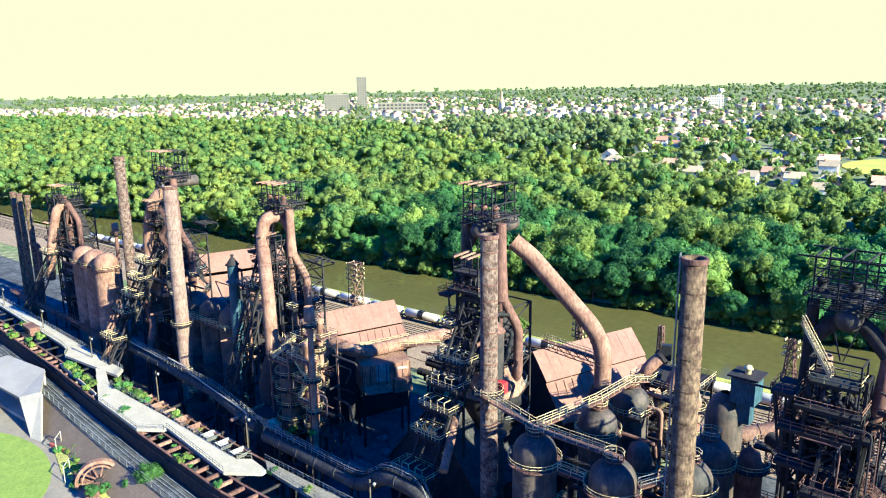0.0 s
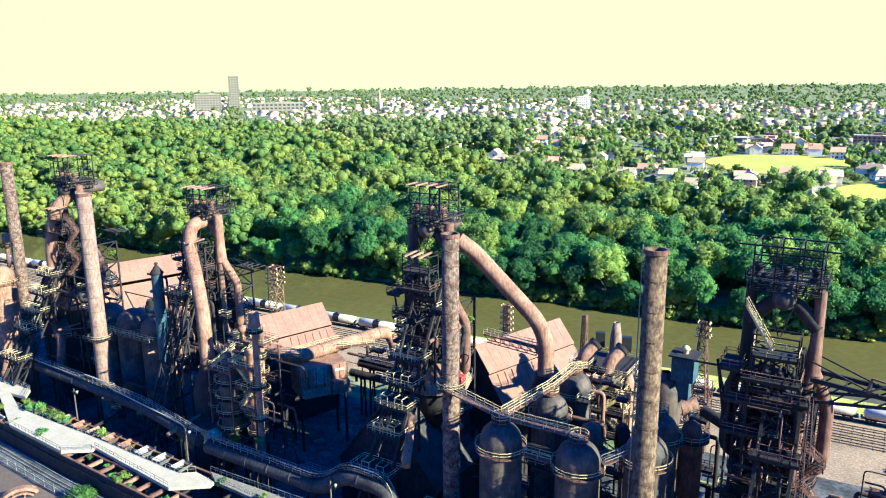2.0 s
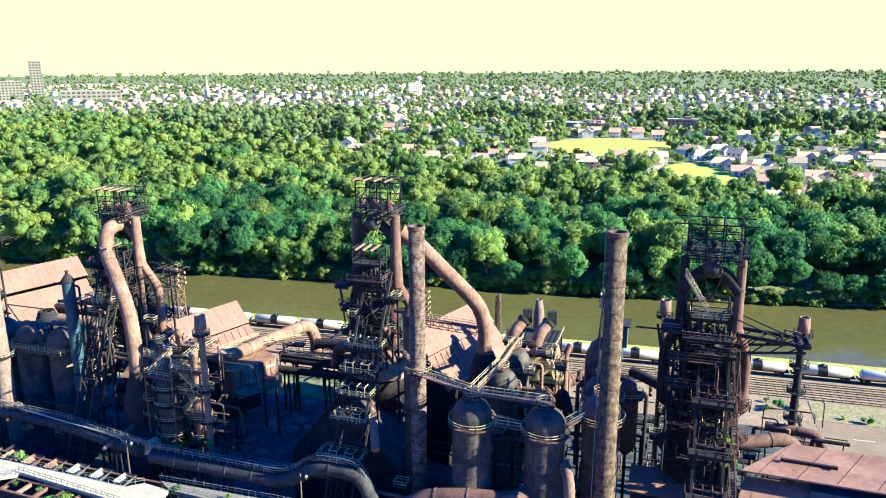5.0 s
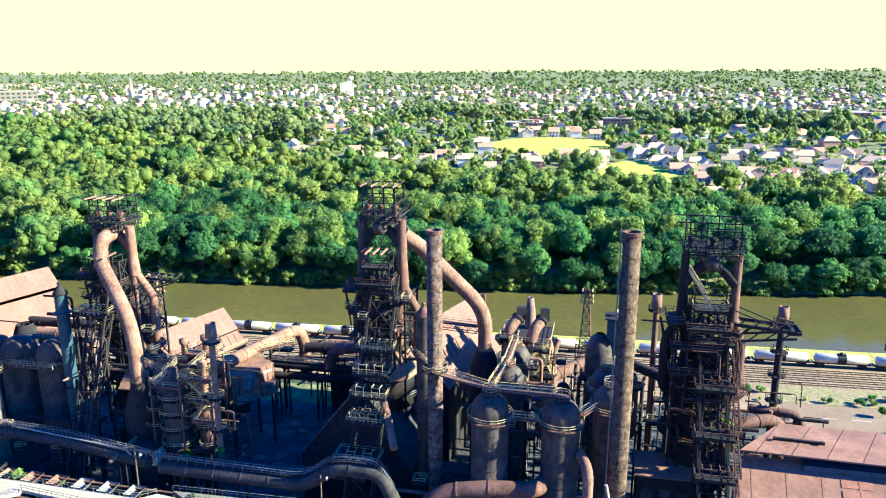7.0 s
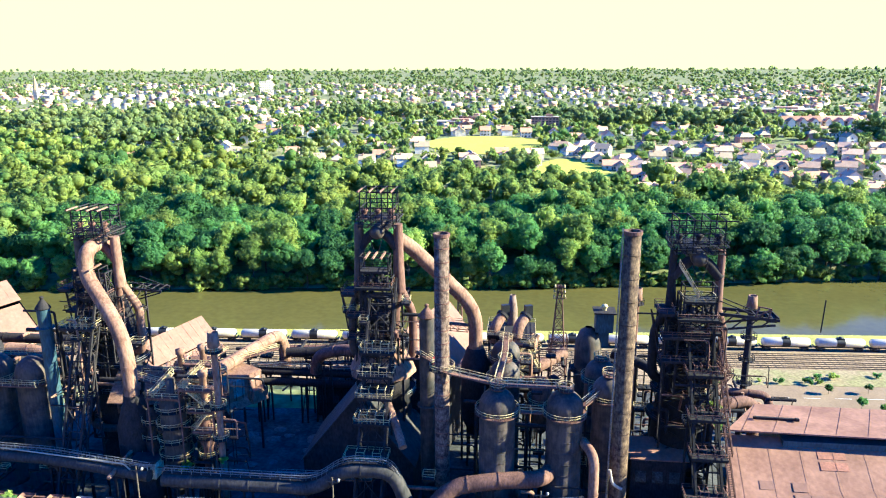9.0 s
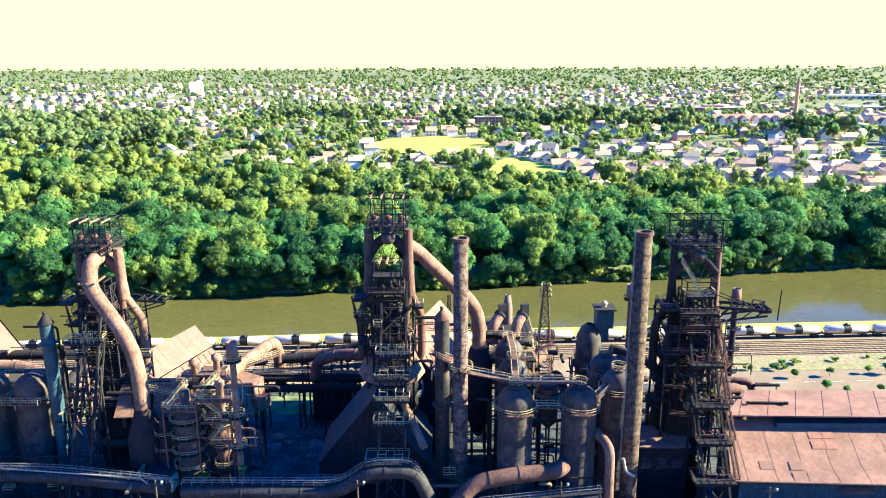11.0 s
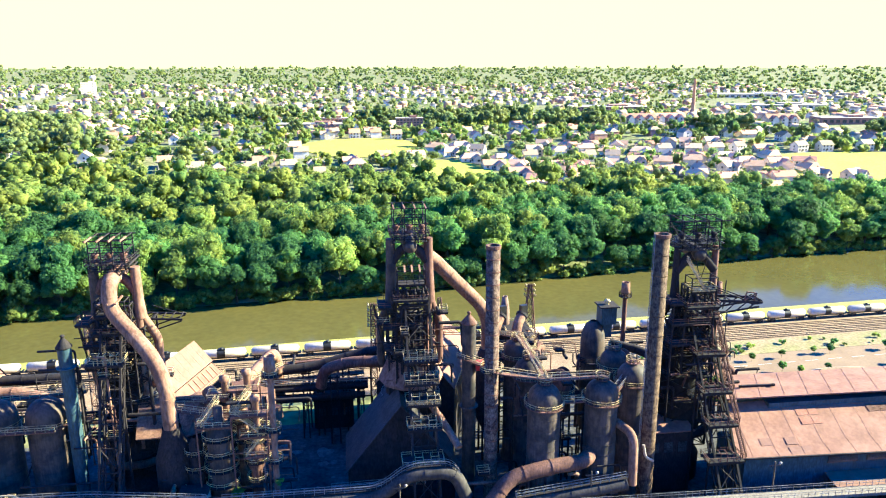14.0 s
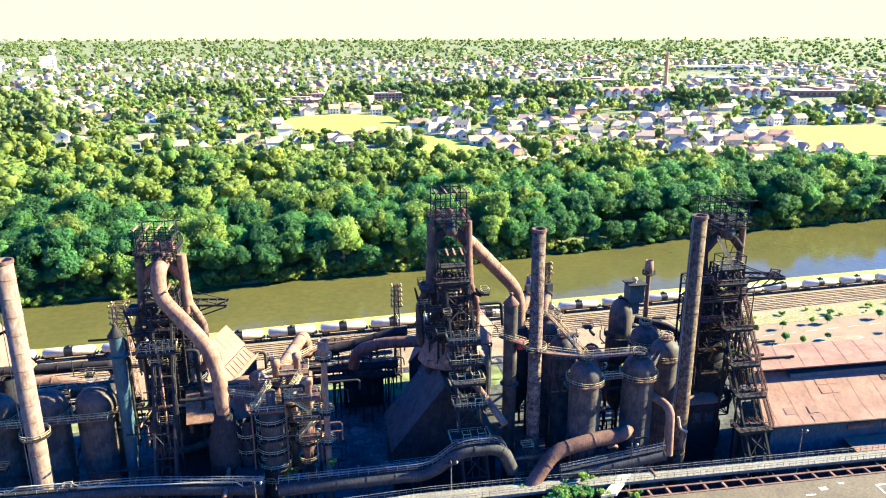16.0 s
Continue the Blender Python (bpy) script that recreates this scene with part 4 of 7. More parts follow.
    for k, z in enumerate(steps or ()):
        last = k == len(steps) - 1
        platform(t, "landing", hx - wide - (2.4 if last else 1.0), hx + wide + 1.0, low(z) - 2.4, low(z) + 1.8, z, 0.25, dm, rail=step_rail)
        q = Shape()
        for j in range(4):
            x = hx - wide + 0.2 + j * wide * 0.62
            q.beam((x, low(z) - 2.2, z), (x, low(z) - 2.2, z + 2.0), 0.12)
            q.beam((x, low(z) - 2.2, z + 2.0), (x, low(z) - 0.4, z + 2.0), 0.12)
            if j % 2 == 0:
                q.beam((x, low(z) - 2.2, z + 2.0), (x + wide * 0.62, low(z) - 2.2, z + 2.0), 0.12)
        pieces("guard_bar", q, RAILM if step_rail is True else step_rail, t)
        if black and k:
            stair(t, (hx + wide + 1.6, low(z) - 1.0, z), (hx + wide + 1.0, low(steps[k - 1]) - 1.0, steps[k - 1]), 0.9, RUST)
    return t


F4 = furnace(-85.2, 111.5, 63.4, 69.3, "rusted blast furnace with a sloping gas pipe to a dust catcher",
             [(-82, 113, 57.5), (-79, 114.5, 55), (-64.8, 119, 39.5), (-64.8, 119, 29)], steps=(37.2, 33.0, 29.2, 24.8, 18.4), incline=(37.8, 98.4, 1.75, -83.9, 2.7))
F5 = furnace(-20.0, 105.5, 60.8, 65.7, "black blast furnace behind a tall stack", None, steps=(43.4, 36.2, 29.0, 22.9, 16.4), incline=(29.6, 91.4, 1.65, -18.6, 2.4), step_rail=RUST, beam_mat=RUST_SHADE, frame_mat=BLK, half=4.4, black=True, pale=True)
F3 = furnace(-148.0, 109.0, 59.8, 64.7, "rusted blast furnace with a bent pipe sloping towards the walkway",
             [(-147.6, 108, 57.0), (-147.8, 100.2, 56.4), (-148.0, 99.6, 51.0), (-136.8, 92.8, 40.0), (-136.4, 92.6, 26)], ball=False, steps=(40.5,), incline=(43.0, 98.0, 2.5, -148.2, 2.0), pale=True, shift=-0.6)
F2 = furnace(-201.0, 107.5, 63.5, 70.0, "rusted blast furnace standing further along the row", [(-201, 103, 59), (-203, 100, 56), (-205, 98.5, 46), (-205, 98, 28)], steps=(38, 33.5, 29, 24.5, 17.5), incline=(38.0, 96.5, 1.75, -203.0, 2.7))
F1 = furnace(-277.0, 106.0, 48.5, 54.0, "rusted blast furnace at the far end of the row", [(-275, 102, 47.5), (-273.7, 98.5, 46), (-276, 96, 33), (-278, 95, 20)], ball=False, steps=(30,), incline=(30.0, 96.0, 1.75, -277.0, 2.3))

chimney(-69.6, 89.5, 64.3, 1.5, 1.42, "tall dark rusty riveted stack beside the stoves", STACKD, bands=22, walk=(37.2,))
chimney(-35.0, 87.1, 66.1, 1.75, 1.5, "tall blotched pale-brown stack with a ladder", STACKM, bands=14, ladder=190)
chimney(-172.2, 89.6, 63.5, 1.85, 1.62, "tall pinkish riveted stack rising from the yard", STACKP, bands=16, ladder=200, walk=(27,))
chimney(-251.6, 113.0, 64.7, 1.9, 1.8, "tall dark rusty stack at the end of the row", STACKD, bands=14)
for x in (-312.1, -305.3, -297.1):
    chimney(x, 97, 49, 1.1, 1.0, "thin dark rusty stack in a row of three", STACKM, bands=8)

# stoves
stove("hot_blast_stove", -58.6, 87.2, 3.5, 29.8, "round weathered stove with a domed top and ring walk")
stove("hot_blast_stove", -45.6, 88.3, 3.5, 29.5, "round weathered stove with a domed top and ring walk")
stove("hot_blast_stove", -57.6, 105.0, 3.3, 28.3, "dark domed stove behind the others")
stove("hot_blast_stove", -57.6, 117.0, 3.3, 28.3, "dark domed stove behind the others")
stove("hot_blast_stove", -37.4, 103.2, 3.3, 30.2, "blue-black domed stove beside a tall stack")
stove("hot_blast_stove", -36.6, 94.0, 3.3, 30.6, "blue-black domed stove beside a tall stack")
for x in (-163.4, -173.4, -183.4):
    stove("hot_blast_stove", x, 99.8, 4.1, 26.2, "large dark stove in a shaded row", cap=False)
# this row's sunlit look is put in by the paler plate
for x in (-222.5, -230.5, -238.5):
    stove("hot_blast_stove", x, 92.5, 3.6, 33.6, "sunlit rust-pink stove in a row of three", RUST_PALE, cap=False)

# dust catcher under the downcomer
t = thing("dust_catcher", (-64.8, 119, 0), "dark rusted dust catcher with a conical top", "dust catcher")
part("body", Shape().lathe((-64.8, 119, 0), [(0.6, 6), (3.4, 12), (3.4, 26), (3.0, 27), (2.2, 29.5), (1.9, 30)], 24), RUST_SHADE, t)
s = Shape()
for a in range(6):
    x, y = -64.8 + 3.2 * math.cos(a * 1.047), 119 + 3.2 * math.sin(a * 1.047)
    s.beam((x, y, 0), (x, y, 14), 0.5)
pieces("leg", s, RUST_SHADE, t)


def gable(name, x0, x1, y0, y1, ze, zr, ridge, label, wall=RUST_SHADE, roof=ROOFM, along="y", base=0.0, over=0.6, monitor=False):
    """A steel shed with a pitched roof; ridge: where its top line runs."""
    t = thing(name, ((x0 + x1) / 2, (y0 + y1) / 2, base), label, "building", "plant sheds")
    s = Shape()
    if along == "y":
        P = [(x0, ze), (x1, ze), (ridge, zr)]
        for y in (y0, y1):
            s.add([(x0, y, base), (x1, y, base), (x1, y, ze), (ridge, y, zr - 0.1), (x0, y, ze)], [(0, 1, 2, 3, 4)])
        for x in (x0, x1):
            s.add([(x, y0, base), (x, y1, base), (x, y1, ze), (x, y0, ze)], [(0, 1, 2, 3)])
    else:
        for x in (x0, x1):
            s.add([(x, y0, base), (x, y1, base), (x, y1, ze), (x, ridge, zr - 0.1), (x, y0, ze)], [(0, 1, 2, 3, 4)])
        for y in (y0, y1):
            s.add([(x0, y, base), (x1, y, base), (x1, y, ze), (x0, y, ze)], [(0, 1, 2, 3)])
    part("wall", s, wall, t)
    for k, e in enumerate((0, 1)):
        r = Shape()
        if along == "y":
            xe = (x0 - over) if e == 0 else (x1 + over)
            dz = (zr - ze) * over / max(1, abs(ridge - (x0 if e == 0 else x1)))
            a, b = (xe, ze - dz), (ridge, zr)
            q = [(a[0], y0 - over, a[1]), (a[0], y1 + over, a[1]), (b[0], y1 + over, b[1]), (b[0], y0 - over, b[1])]
        else:
            yy = (y0 - over) if e == 0 else (y1 + over)
            dz = (zr - ze) * over / max(1, abs(ridge - (y0 if e == 0 else y1)))
            q = [(x0 - over, yy, ze - dz), (x1 + over, yy, ze - dz), (x1 + over, ridge, zr), (x0 - over, ridge, zr)]
        r.sheet(q, 0.2)
        rf = part("roof", r, roof, t)
        # standing seams
        c = [Vector(p) for p in q]
        L = (c[1] - c[0]).length
        sm = Shape()
        n = max(2, int(L / 3.0))
        for i in range(n + 1):
            sm.beam(c[0].lerp(c[1], i / n), c[3].lerp(c[2], i / n), 0.05, 0.03)
        part("seams", sm, roof, rf)
    return t


def steep_hall(A, length, zr, label, s2=8.0, z2=8.2, gap=0.5, ribs=True, rib0=2.0):
    """A tall cast house with a steep two-step sheet roof; A: the far end of its ridge, seen in plan."""
    d, n = Vector((-0.295, -0.956, 0)), Vector((0.956, -0.295, 0))
    A = Vector((A[0], A[1], 0))
    up = Vector((0, 0, 1))
    P = lambda u, v, z: A + d * u + n * v + up * z
    t = thing("cast_house", (A.x, A.y, 0), label, "building", "plant sheds")
    w = Shape()
    ends = [(-s2 + 0.3, 0), (s2 - 0.3, 0), (s2 - 0.3, zr - z2 - 0.2), (4.6, zr - 5.6), (0, zr - 0.3), (-4.6, zr - 5.6), (-s2 + 0.3, zr - z2 - 0.2)]
    for u in (0.3, length - 0.3):
        w.add([P(u, v, z) for v, z in ends], [tuple(range(7))])
    for v in (-s2 + 0.3, s2 - 0.3):
        w.add([P(0.3, v, 0), P(length - 0.3, v, 0), P(length - 0.3, v, zr - z2 - 0.2), P(0.3, v, zr - z2 - 0.2)], [(0, 1, 2, 3)])
    part("wall", w, RUST_SHADE, t)
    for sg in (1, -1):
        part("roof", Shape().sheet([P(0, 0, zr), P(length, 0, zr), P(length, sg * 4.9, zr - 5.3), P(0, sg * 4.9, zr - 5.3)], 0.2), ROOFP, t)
        lo = part("roof", Shape().sheet([P(0, sg * 4.6, zr - 5.3 - gap), P(length, sg * 4.6, zr - 5.3 - gap), P(length, sg * s2, zr - z2 - gap), P(0, sg * s2, zr - z2 - gap)], 0.2), ROOFP, t)
        q = Shape()
        for k in range(1, int(length / 2.6)):
            q.beam(P(k * 2.6, 0.1 * sg, zr), P(k * 2.6, sg * 4.9, zr - 5.29), 0.05, 0.02)
        pieces("roof_seam", q, ROOFP, t)
        if ribs:
            q = Shape()
            for k in range(6):
                q.beam(P(rib0 + k * 2.2, sg * 5.0, zr - 5.5 - gap), P(rib0 + 0.6 + k * 2.2, sg * 7.2, zr - 5.3 - (z2 - 5.3) * 2.6 / (s2 - 4.6) - gap + 0.1), 0.16, 0.2)
            pieces("rib", q, ROOFM, lo)
    r = railing(Shape(), [P(0, s2 + 0.2, zr - z2 - gap), P(length, s2 + 0.2, zr - z2 - gap)])
    part("handrail", r, RAILM, t)
    return t


steep_hall((-140.3, 136.2), 29, 29.1, "cast house with a steep sunlit pinkish sheet roof")
steep_hall((-200.3, 142.0), 44, 35.7, "long cast house with a broad two-step pinkish roof", 13.5, 15.0, 1.0, False)
steep_hall((-74.7, 149.6), 29, 31.8, "cast house with a steep pale rust roof behind the furnace", 10.5, 12.2, 0.4, rib0=15.5)
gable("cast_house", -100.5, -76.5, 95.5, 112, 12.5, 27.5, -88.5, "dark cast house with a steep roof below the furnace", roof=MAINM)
# long front main
pipe("gas_main", [(-203, 88, 5), (-203, 88, 14.4), (-152, 86.2, 14.4), (-128.5, 82.4, 14.2)], 1.25, "long horizontal gas main along the front of the plant", MAINM, supports=[(-190, 87.6, 14), (-172, 87, 14), (-152, 86.2, 14), (-136, 83.6, 14)], walk=True)
pipe("gas_main", [(-125.5, 82.5, 13.6), (-94, 82.5, 13.6), (-88.0, 82.5, 18.2), (-78.5, 82.5, 18.2), (-76.0, 82.5, 12)], 1.45, "horizontal gas main that steps up over an opening", MAINM, supports=[(x, 82.5, 13.6) for x in (-122, -108, -97)], walk=True)
pipe("gas_main", [(-73, 79, 10), (-67, 82.0, 16.0), (-58, 82.8, 17.4), (-49.5, 84, 17.4), (-47, 89, 18)], 1.6, "curved rusty gas main below the stoves", RUST, supports=[(-60, 82.8, 17)])
pipe("gas_main", [(-66, 80, 11), (-42, 80.4, 13.5)], 1.3, "sloping gas main beside the curved one", MAINM, walk=True)
pipe("gas_main", [(-42, 87.5, 24), (-40.2, 82.5, 23.8), (-40.2, 81.6, 12.5)], 0.95, "vertical rusty elbow pipe", RUST_PALE)
pipe("gas_main", [(-140, 108, 18), (-135.5, 109.3, 25.5), (-128.8, 110.3, 24.2), (-127.2, 113.5, 23.4), (-121.3, 136, 23.3), (-120.4, 140.5, 22.6), (-119.8, 142.5, 18), (-119.8, 142.5, 8)], 1.6, "rust-pink gas main with a down-turned elbow", RUST_PALE)
pipe("gas_main", [(-90, 125, 25.2), (-100, 128, 24.2), (-106.5, 130, 21.6), (-107.5, 130.4, 16.5)], 1.5, "dark gas main with a bent end", RUST, supports=[(-104, 129.4, 21)])
pipe("gas_main", [(-240, 128, 24), (-168, 128, 24), (-166, 126, 22), (-167, 116, 20)], 1.3, "long dark main behind the stoves", RUST_SHADE)
pipe("gas_main", [(-190, 118, 25), (-176, 118, 25), (-168, 118, 22)], 1.5, "rust-pink main beside the cast house", RUST_PALE)
pipe("gas_main", [(-172, 112, 25), (-169, 112, 25), (-168, 108, 19)], 1.4, "bent rust-pink main over the stoves", RUST_PALE)

pipe("steam_line", [(-203, 87.4, 16.4), (-178, 86.6, 16.4), (-176, 86.6, 17.6), (-166, 86.2, 17.6), (-164, 86.2, 16.4), (-134, 82.8, 16.3), (-132, 82.4, 14.8)], 0.16, "thin pale insulated steam line above the front main", CONC, 0.6, 8, 0, "steam lines")

# big right shed
t = thing("rolling_shed", (30, 95, 0), "long low shed with rust-red roofs on two levels", "building", "plant sheds")
part("roof", Shape().sheet([(-15.5, 83.2, 15.8), (80, 79.5, 15.8), (80, 97, 21.8), (-12, 97.5, 21.8)], 0.3), ROOFM, t, "broad rust-red lower roof")
part("roof", Shape().sheet([(-13.0, 95.2, 24.0), (80, 93.5, 24.0), (80, 110, 22.6), (-3.0, 110.5, 22.6)], 0.3), ROOFM, t, "rust-red upper roof")
s = Shape()
s.box((38.6, 102, 11.6), (81, 13.6, 21))
s.box((33.5, 90, 7.7), (94, 12.2, 15.0))
part("wall", s, TEAL, t)

# trestle walkway
t = thing("walkway", (-150, 74, 0), "elevated pale concrete walkway on an old ore trestle", "walkway")
far_deck = [(-300, 84.2), (-194.2, 82.1), (-190.7, 78.9), (-218.3, 75.8), (-222, 78.0), (-228.4, 78.9), (-300, 81.0)]
mid_deck = [(-201, 77.4), (-197.4, 78.6), (-186.1, 74.7), (-171, 74.8), (-154, 75.2), (-126, 74.9), (-123.4, 77.0), (-117.2, 76.4), (-116.9, 75.0), (-123.2, 70.1), (-150.8, 72.4), (-150.5, 71.4), (-155.8, 67.5), (-178.4, 68.5)]
east_a = [(-121, 78.7), (-95, 79.8), (-69, 79.2), (-44.9, 78.2), (80, 75.2)]
east_b = [(-117, 76.5), (-101, 76.1), (-69, 75.8), (-44.9, 75.4), (80, 72.2)]
part("deck", Shape().slab(far_deck[::-1], 10.3, 11.02), CONC, t, "pale concrete deck")
part("deck", Shape().slab(mid_deck[::-1], 10.3, 11.0), CONC, t, "pale concrete deck")
part("deck", Shape().slab([(-60, 71.8), (-56.4, 72.2), (-50.5, 78.1), (-53.2, 78.3)], 10.4, 11.06), CONC, t, "pale concrete end slab")
part("deck", Shape().slab(east_b + east_a[::-1], 10.3, 10.98), material("dull_grey_deck_plate", (0.19, 0.165, 0.135), 0.8, 0.0, (0.14, 0.12, 0.1), 0.3, 2.0, 0.05), t, "dull grey metal deck")
for e in (far_deck[:3], far_deck[3:], mid_deck[2:7], mid_deck[9:], east_a, east_b):
    part("handrail", railing(Shape(), [(x, y, 11.0) for x, y in e], h=1.2, step=1.5, w=0.07), GREYM, t)

# tank train
TANKW = material("dirty_white_tank", (0.6, 0.52, 0.38), 0.6, 0, (0.5, 0.42, 0.3), 0.4, 2, 0.03, 0.4, vary=0.12, grain_amount=0.12)
BLACKP = material("black_paint", (0.02, 0.02, 0.022), 0.5, 0, None, 0.5, 3, 0.0)
car = thing("tank_car", (0, 0, 0), "white railway tank car with a black middle band", "rail wagon", "tank train")
s = Shape()
s.tube([(-8.2, 0, 2.75), (-7.9, 0, 2.75), (-7.4, 0, 2.75), (7.4, 0, 2.75), (7.9, 0, 2.75), (8.2, 0, 2.75)], [0.5, 1.1, 1.5, 1.5, 1.1, 0.5], 18)
tank = part("tank", s, TANKW, car)
part("band", Shape().tube([(-1.5, 0, 2.75), (1.2, 0, 2.75)], 1.53, 18), BLACKP, tank, "black painted band")
part("manway", Shape().lathe((0, 0, 4.2), [(0.6, 0), (0.6, 0.55), (0, 0.6)], 12).box((0, 0, 4.35), (2.4, 1.6, 0.08)), BLACKP, tank)
part("frame", Shape().box((0, 0, 1.15), (17.2, 1.2, 0.3)).box((-8.5, 0, 1.5), (0.6, 2.6, 0.15)).box((8.5, 0, 1.5), (0.6, 2.6, 0.15)), BLACKP, car)
for x in (-6.3, 6.3):
    b = Shape().box((x, 0.95, 0.75), (2.4, 0.25, 0.4)).box((x, -0.95, 0.75), (2.4, 0.25, 0.4)).box((x, 0, 0.8), (0.4, 2.0, 0.35))
    bg = part("bogie", b, BLACKP, car)
    for dx in (-0.9, 0.9):
        w = Shape()
        for y in (-0.75, 0.75):
            w.tube([(x + dx, y - 0.07, 0.62), (x + dx, y + 0.07, 0.62)], 0.45, 12)
        w.tube([(x + dx, -0.75, 0.62), (x + dx, 0.75, 0.62)], 0.08, 6)
        part("wheelset", w, RUST_SHADE, bg)
car.location = (0, train_y(0), 0.27)
car.rotation_euler = (0, 0, math.atan(0.055))
for i in range(-26, 12):
    if i:
        x = i * 18.0
        copy_thing(car, Matrix.Translation((x, train_y(x), 0.27)) @ Matrix.Rotation(math.atan(0.055), 4, "Z"))


# ---- smaller works round the furnaces ----
def catwalk(points, label, width=1.3, mat=RUST, rail=RAILM, truss=0.0, name="catwalk", legs=()):
    """A narrow bridge with a deck, handrails on both sides and, if wanted, a truss below."""
    P = [Vector(p) for p in points]
    t = thing(name, tuple(P[0]), label, "walkway", "catwalks")
    d, r = Shape(), Shape()
    for a, b in zip(P, P[1:]):
        d.beam(a - Vector((0, 0, 0.1)), b - Vector((0, 0, 0.1)), width, 0.25)
        f = (b - a).normalized()
        side = Vector((-f.y, f.x, 0)).normalized() * width / 2
        for k in (-1, 1):
            railing(r, [a + side * k, b + side * k])
            if truss:
                n = max(2, int((b - a).length / 2))
                low = Vector((0, 0, -truss))
                d.beam(a + side * k + low, b + side * k + low, 0.15)
                for i in range(n):
                    p, q = a.lerp(b, i / n) + side * k, a.lerp(b, (i + 1) / n) + side * k
                    d.beam(p, q + low, 0.1)
                    d.beam(q, q + low, 0.1)
    part("deck", d, mat, t)
    part("handrail", r, rail, t)
    for x, y, z in legs:
        part("leg", Shape().beam((x, y, 0), (x, y, z), 0.35), RUST_SHADE, t)
    return t


catwalk([(-300, 88.5, 13.0), (-206, 88.5, 13.6)], "dark service walk on legs beside the stoves", 1.6, rail=RUST, truss=1.4, legs=[(x, 88.5, 12) for x in range(-295, -205, 18)])
catwalk([(-69.6, 88.0, 37.4), (-58.6, 87.2, 35.4), (-45.6, 88.3, 34.9)], "faded yellow catwalk linking the stove tops", 1.4)
catwalk([(-58.6, 88.5, 35.3), (-57.6, 105.0, 34.0), (-57.6, 117.0, 33.6), (-59.0, 126.0, 30.4)], "faded yellow catwalk climbing between the stoves", 1.3)
catwalk([(-75.5, 97.0, 37.5), (-71.2, 92.0, 37.4)], "short yellow catwalk from the furnace to a stack", 1.3)
catwalk([(-54.3, 87.5, 29.8), (-49.9, 88.0, 29.5)], "short yellow bridge between two stove ring walks", 1.2)
catwalk([(-42.0, 89.5, 30.6), (-38.8, 92.5, 31.9)], "short dark bridge between stoves", 1.2, rail=GREYM)
catwalk([(-80, 121, 35.5), (-66.5, 119, 35.5)], "trussed service bridge to the dust catcher", 1.4, truss=1.6)
catwalk([(-138, 96, 29.5), (-128.5, 93, 29.0), (-121, 91.0, 29.0)], "yellow service walk in front of the bent pipe", 1.3)
catwalk([(-140, 104, 27), (-128, 104, 26.5), (-122, 108, 26.5)], "service walk beside the cast house roof", 1.3)
catwalk([(-187, 95.2, 26.4), (-160, 95.2, 26.4)], "walk along the row of dark stoves", 1.1, rail=RAILM)
catwalk([(-176, 104.5, 29.5), (-157, 106, 30)], "service walk behind the dark stoves", 1.2)
catwalk([(-104, 88, 12.4), (-84, 88.5, 12.4)], "low service walk below the furnace", 1.3, rail=GREYM)
catwalk([(-132, 113, 23.4), (-117, 129.5, 23.4)], "service walk beside the big rust-pink main", 1.0)
catwalk([(-122, 146, 17), (-92, 148, 18)], "long service bridge behind the yard", 1.6, rail=RUST_SHADE, truss=1.8, legs=[(-120, 146, 16), (-106, 147, 17), (-94, 148, 17)])
catwalk([(-126, 138, 15), (-96, 140, 16)], "pipe bridge behind the yard", 2.2, rail=RUST_SHADE, truss=2.0, legs=[(-124, 138, 14), (-110, 139, 15), (-98, 140, 15)])


def vessel(name, x, y, profile, label, mat, category="vessel", rings=(), ring_r=None, rail=RAILM, legs=0, n=22, group="gas cleaning vessels"):
    """A turned steel vessel with ring walks at given heights."""
    t = thing(name, (x, y, 0), label, category, group)
    part("body", Shape().lathe((x, y, 0), profile, n), mat, t)
    for z in rings:
        r = ring_r or float(np.interp(z, [p[1] for p in profile], [p[0] for p in profile]))
        w = part("ring_walk", Shape().lathe((x, y, z), [(r, -0.2), (r + 1.0, -0.15), (r + 1.0, 0), (r, 0)], 18, smooth=False), RUST_SHADE, t)
        part("handrail", railing(Shape(), ring_path((x, y), r + 0.95, z, 14), closed=True, step=1.4), rail, w)
    for k in range(legs):
        a = 2 * math.pi * k / legs
        r = profile[1][0]
        part("leg", Shape().beam((x + r * math.cos(a), y + r * math.sin(a), 0), (x + r * math.cos(a), y + r * math.sin(a), profile[1][1]), 0.4), RUST_SHADE, t)
    return t


vessel("scrubber", -126.4, 90.4, [(0.5, 5), (2.6, 8), (2.6, 26.6), (1.9, 28.2), (1.0, 28.8), (1.0, 32), (0.7, 32.2), (0.02, 32.3)], "dark scrubber tower with five railed ring walks", STOVE, rings=(11.5, 15, 18.5, 22, 25.5), rail=RAILM, legs=4)
vessel("scrubber", -119.4, 90.6, [(0.3, 6), (1.1, 8), (1.1, 17), (1.6, 18), (1.6, 23), (1.1, 24.5), (1.1, 30), (0.6, 31.5)], "narrow rust-orange scrubber wrapped in small platforms", RUST, rings=(15, 19.5, 24, 28.4), legs=4)
vessel("scrubber", -122.6, 95.0, [(0.3, 8), (1.4, 10), (1.4, 29), (0.8, 30.5), (0.8, 33.5)], "narrow pale rust vessel beside the scrubbers", RUST_PALE, rings=(22, 26.5, 30), legs=4)
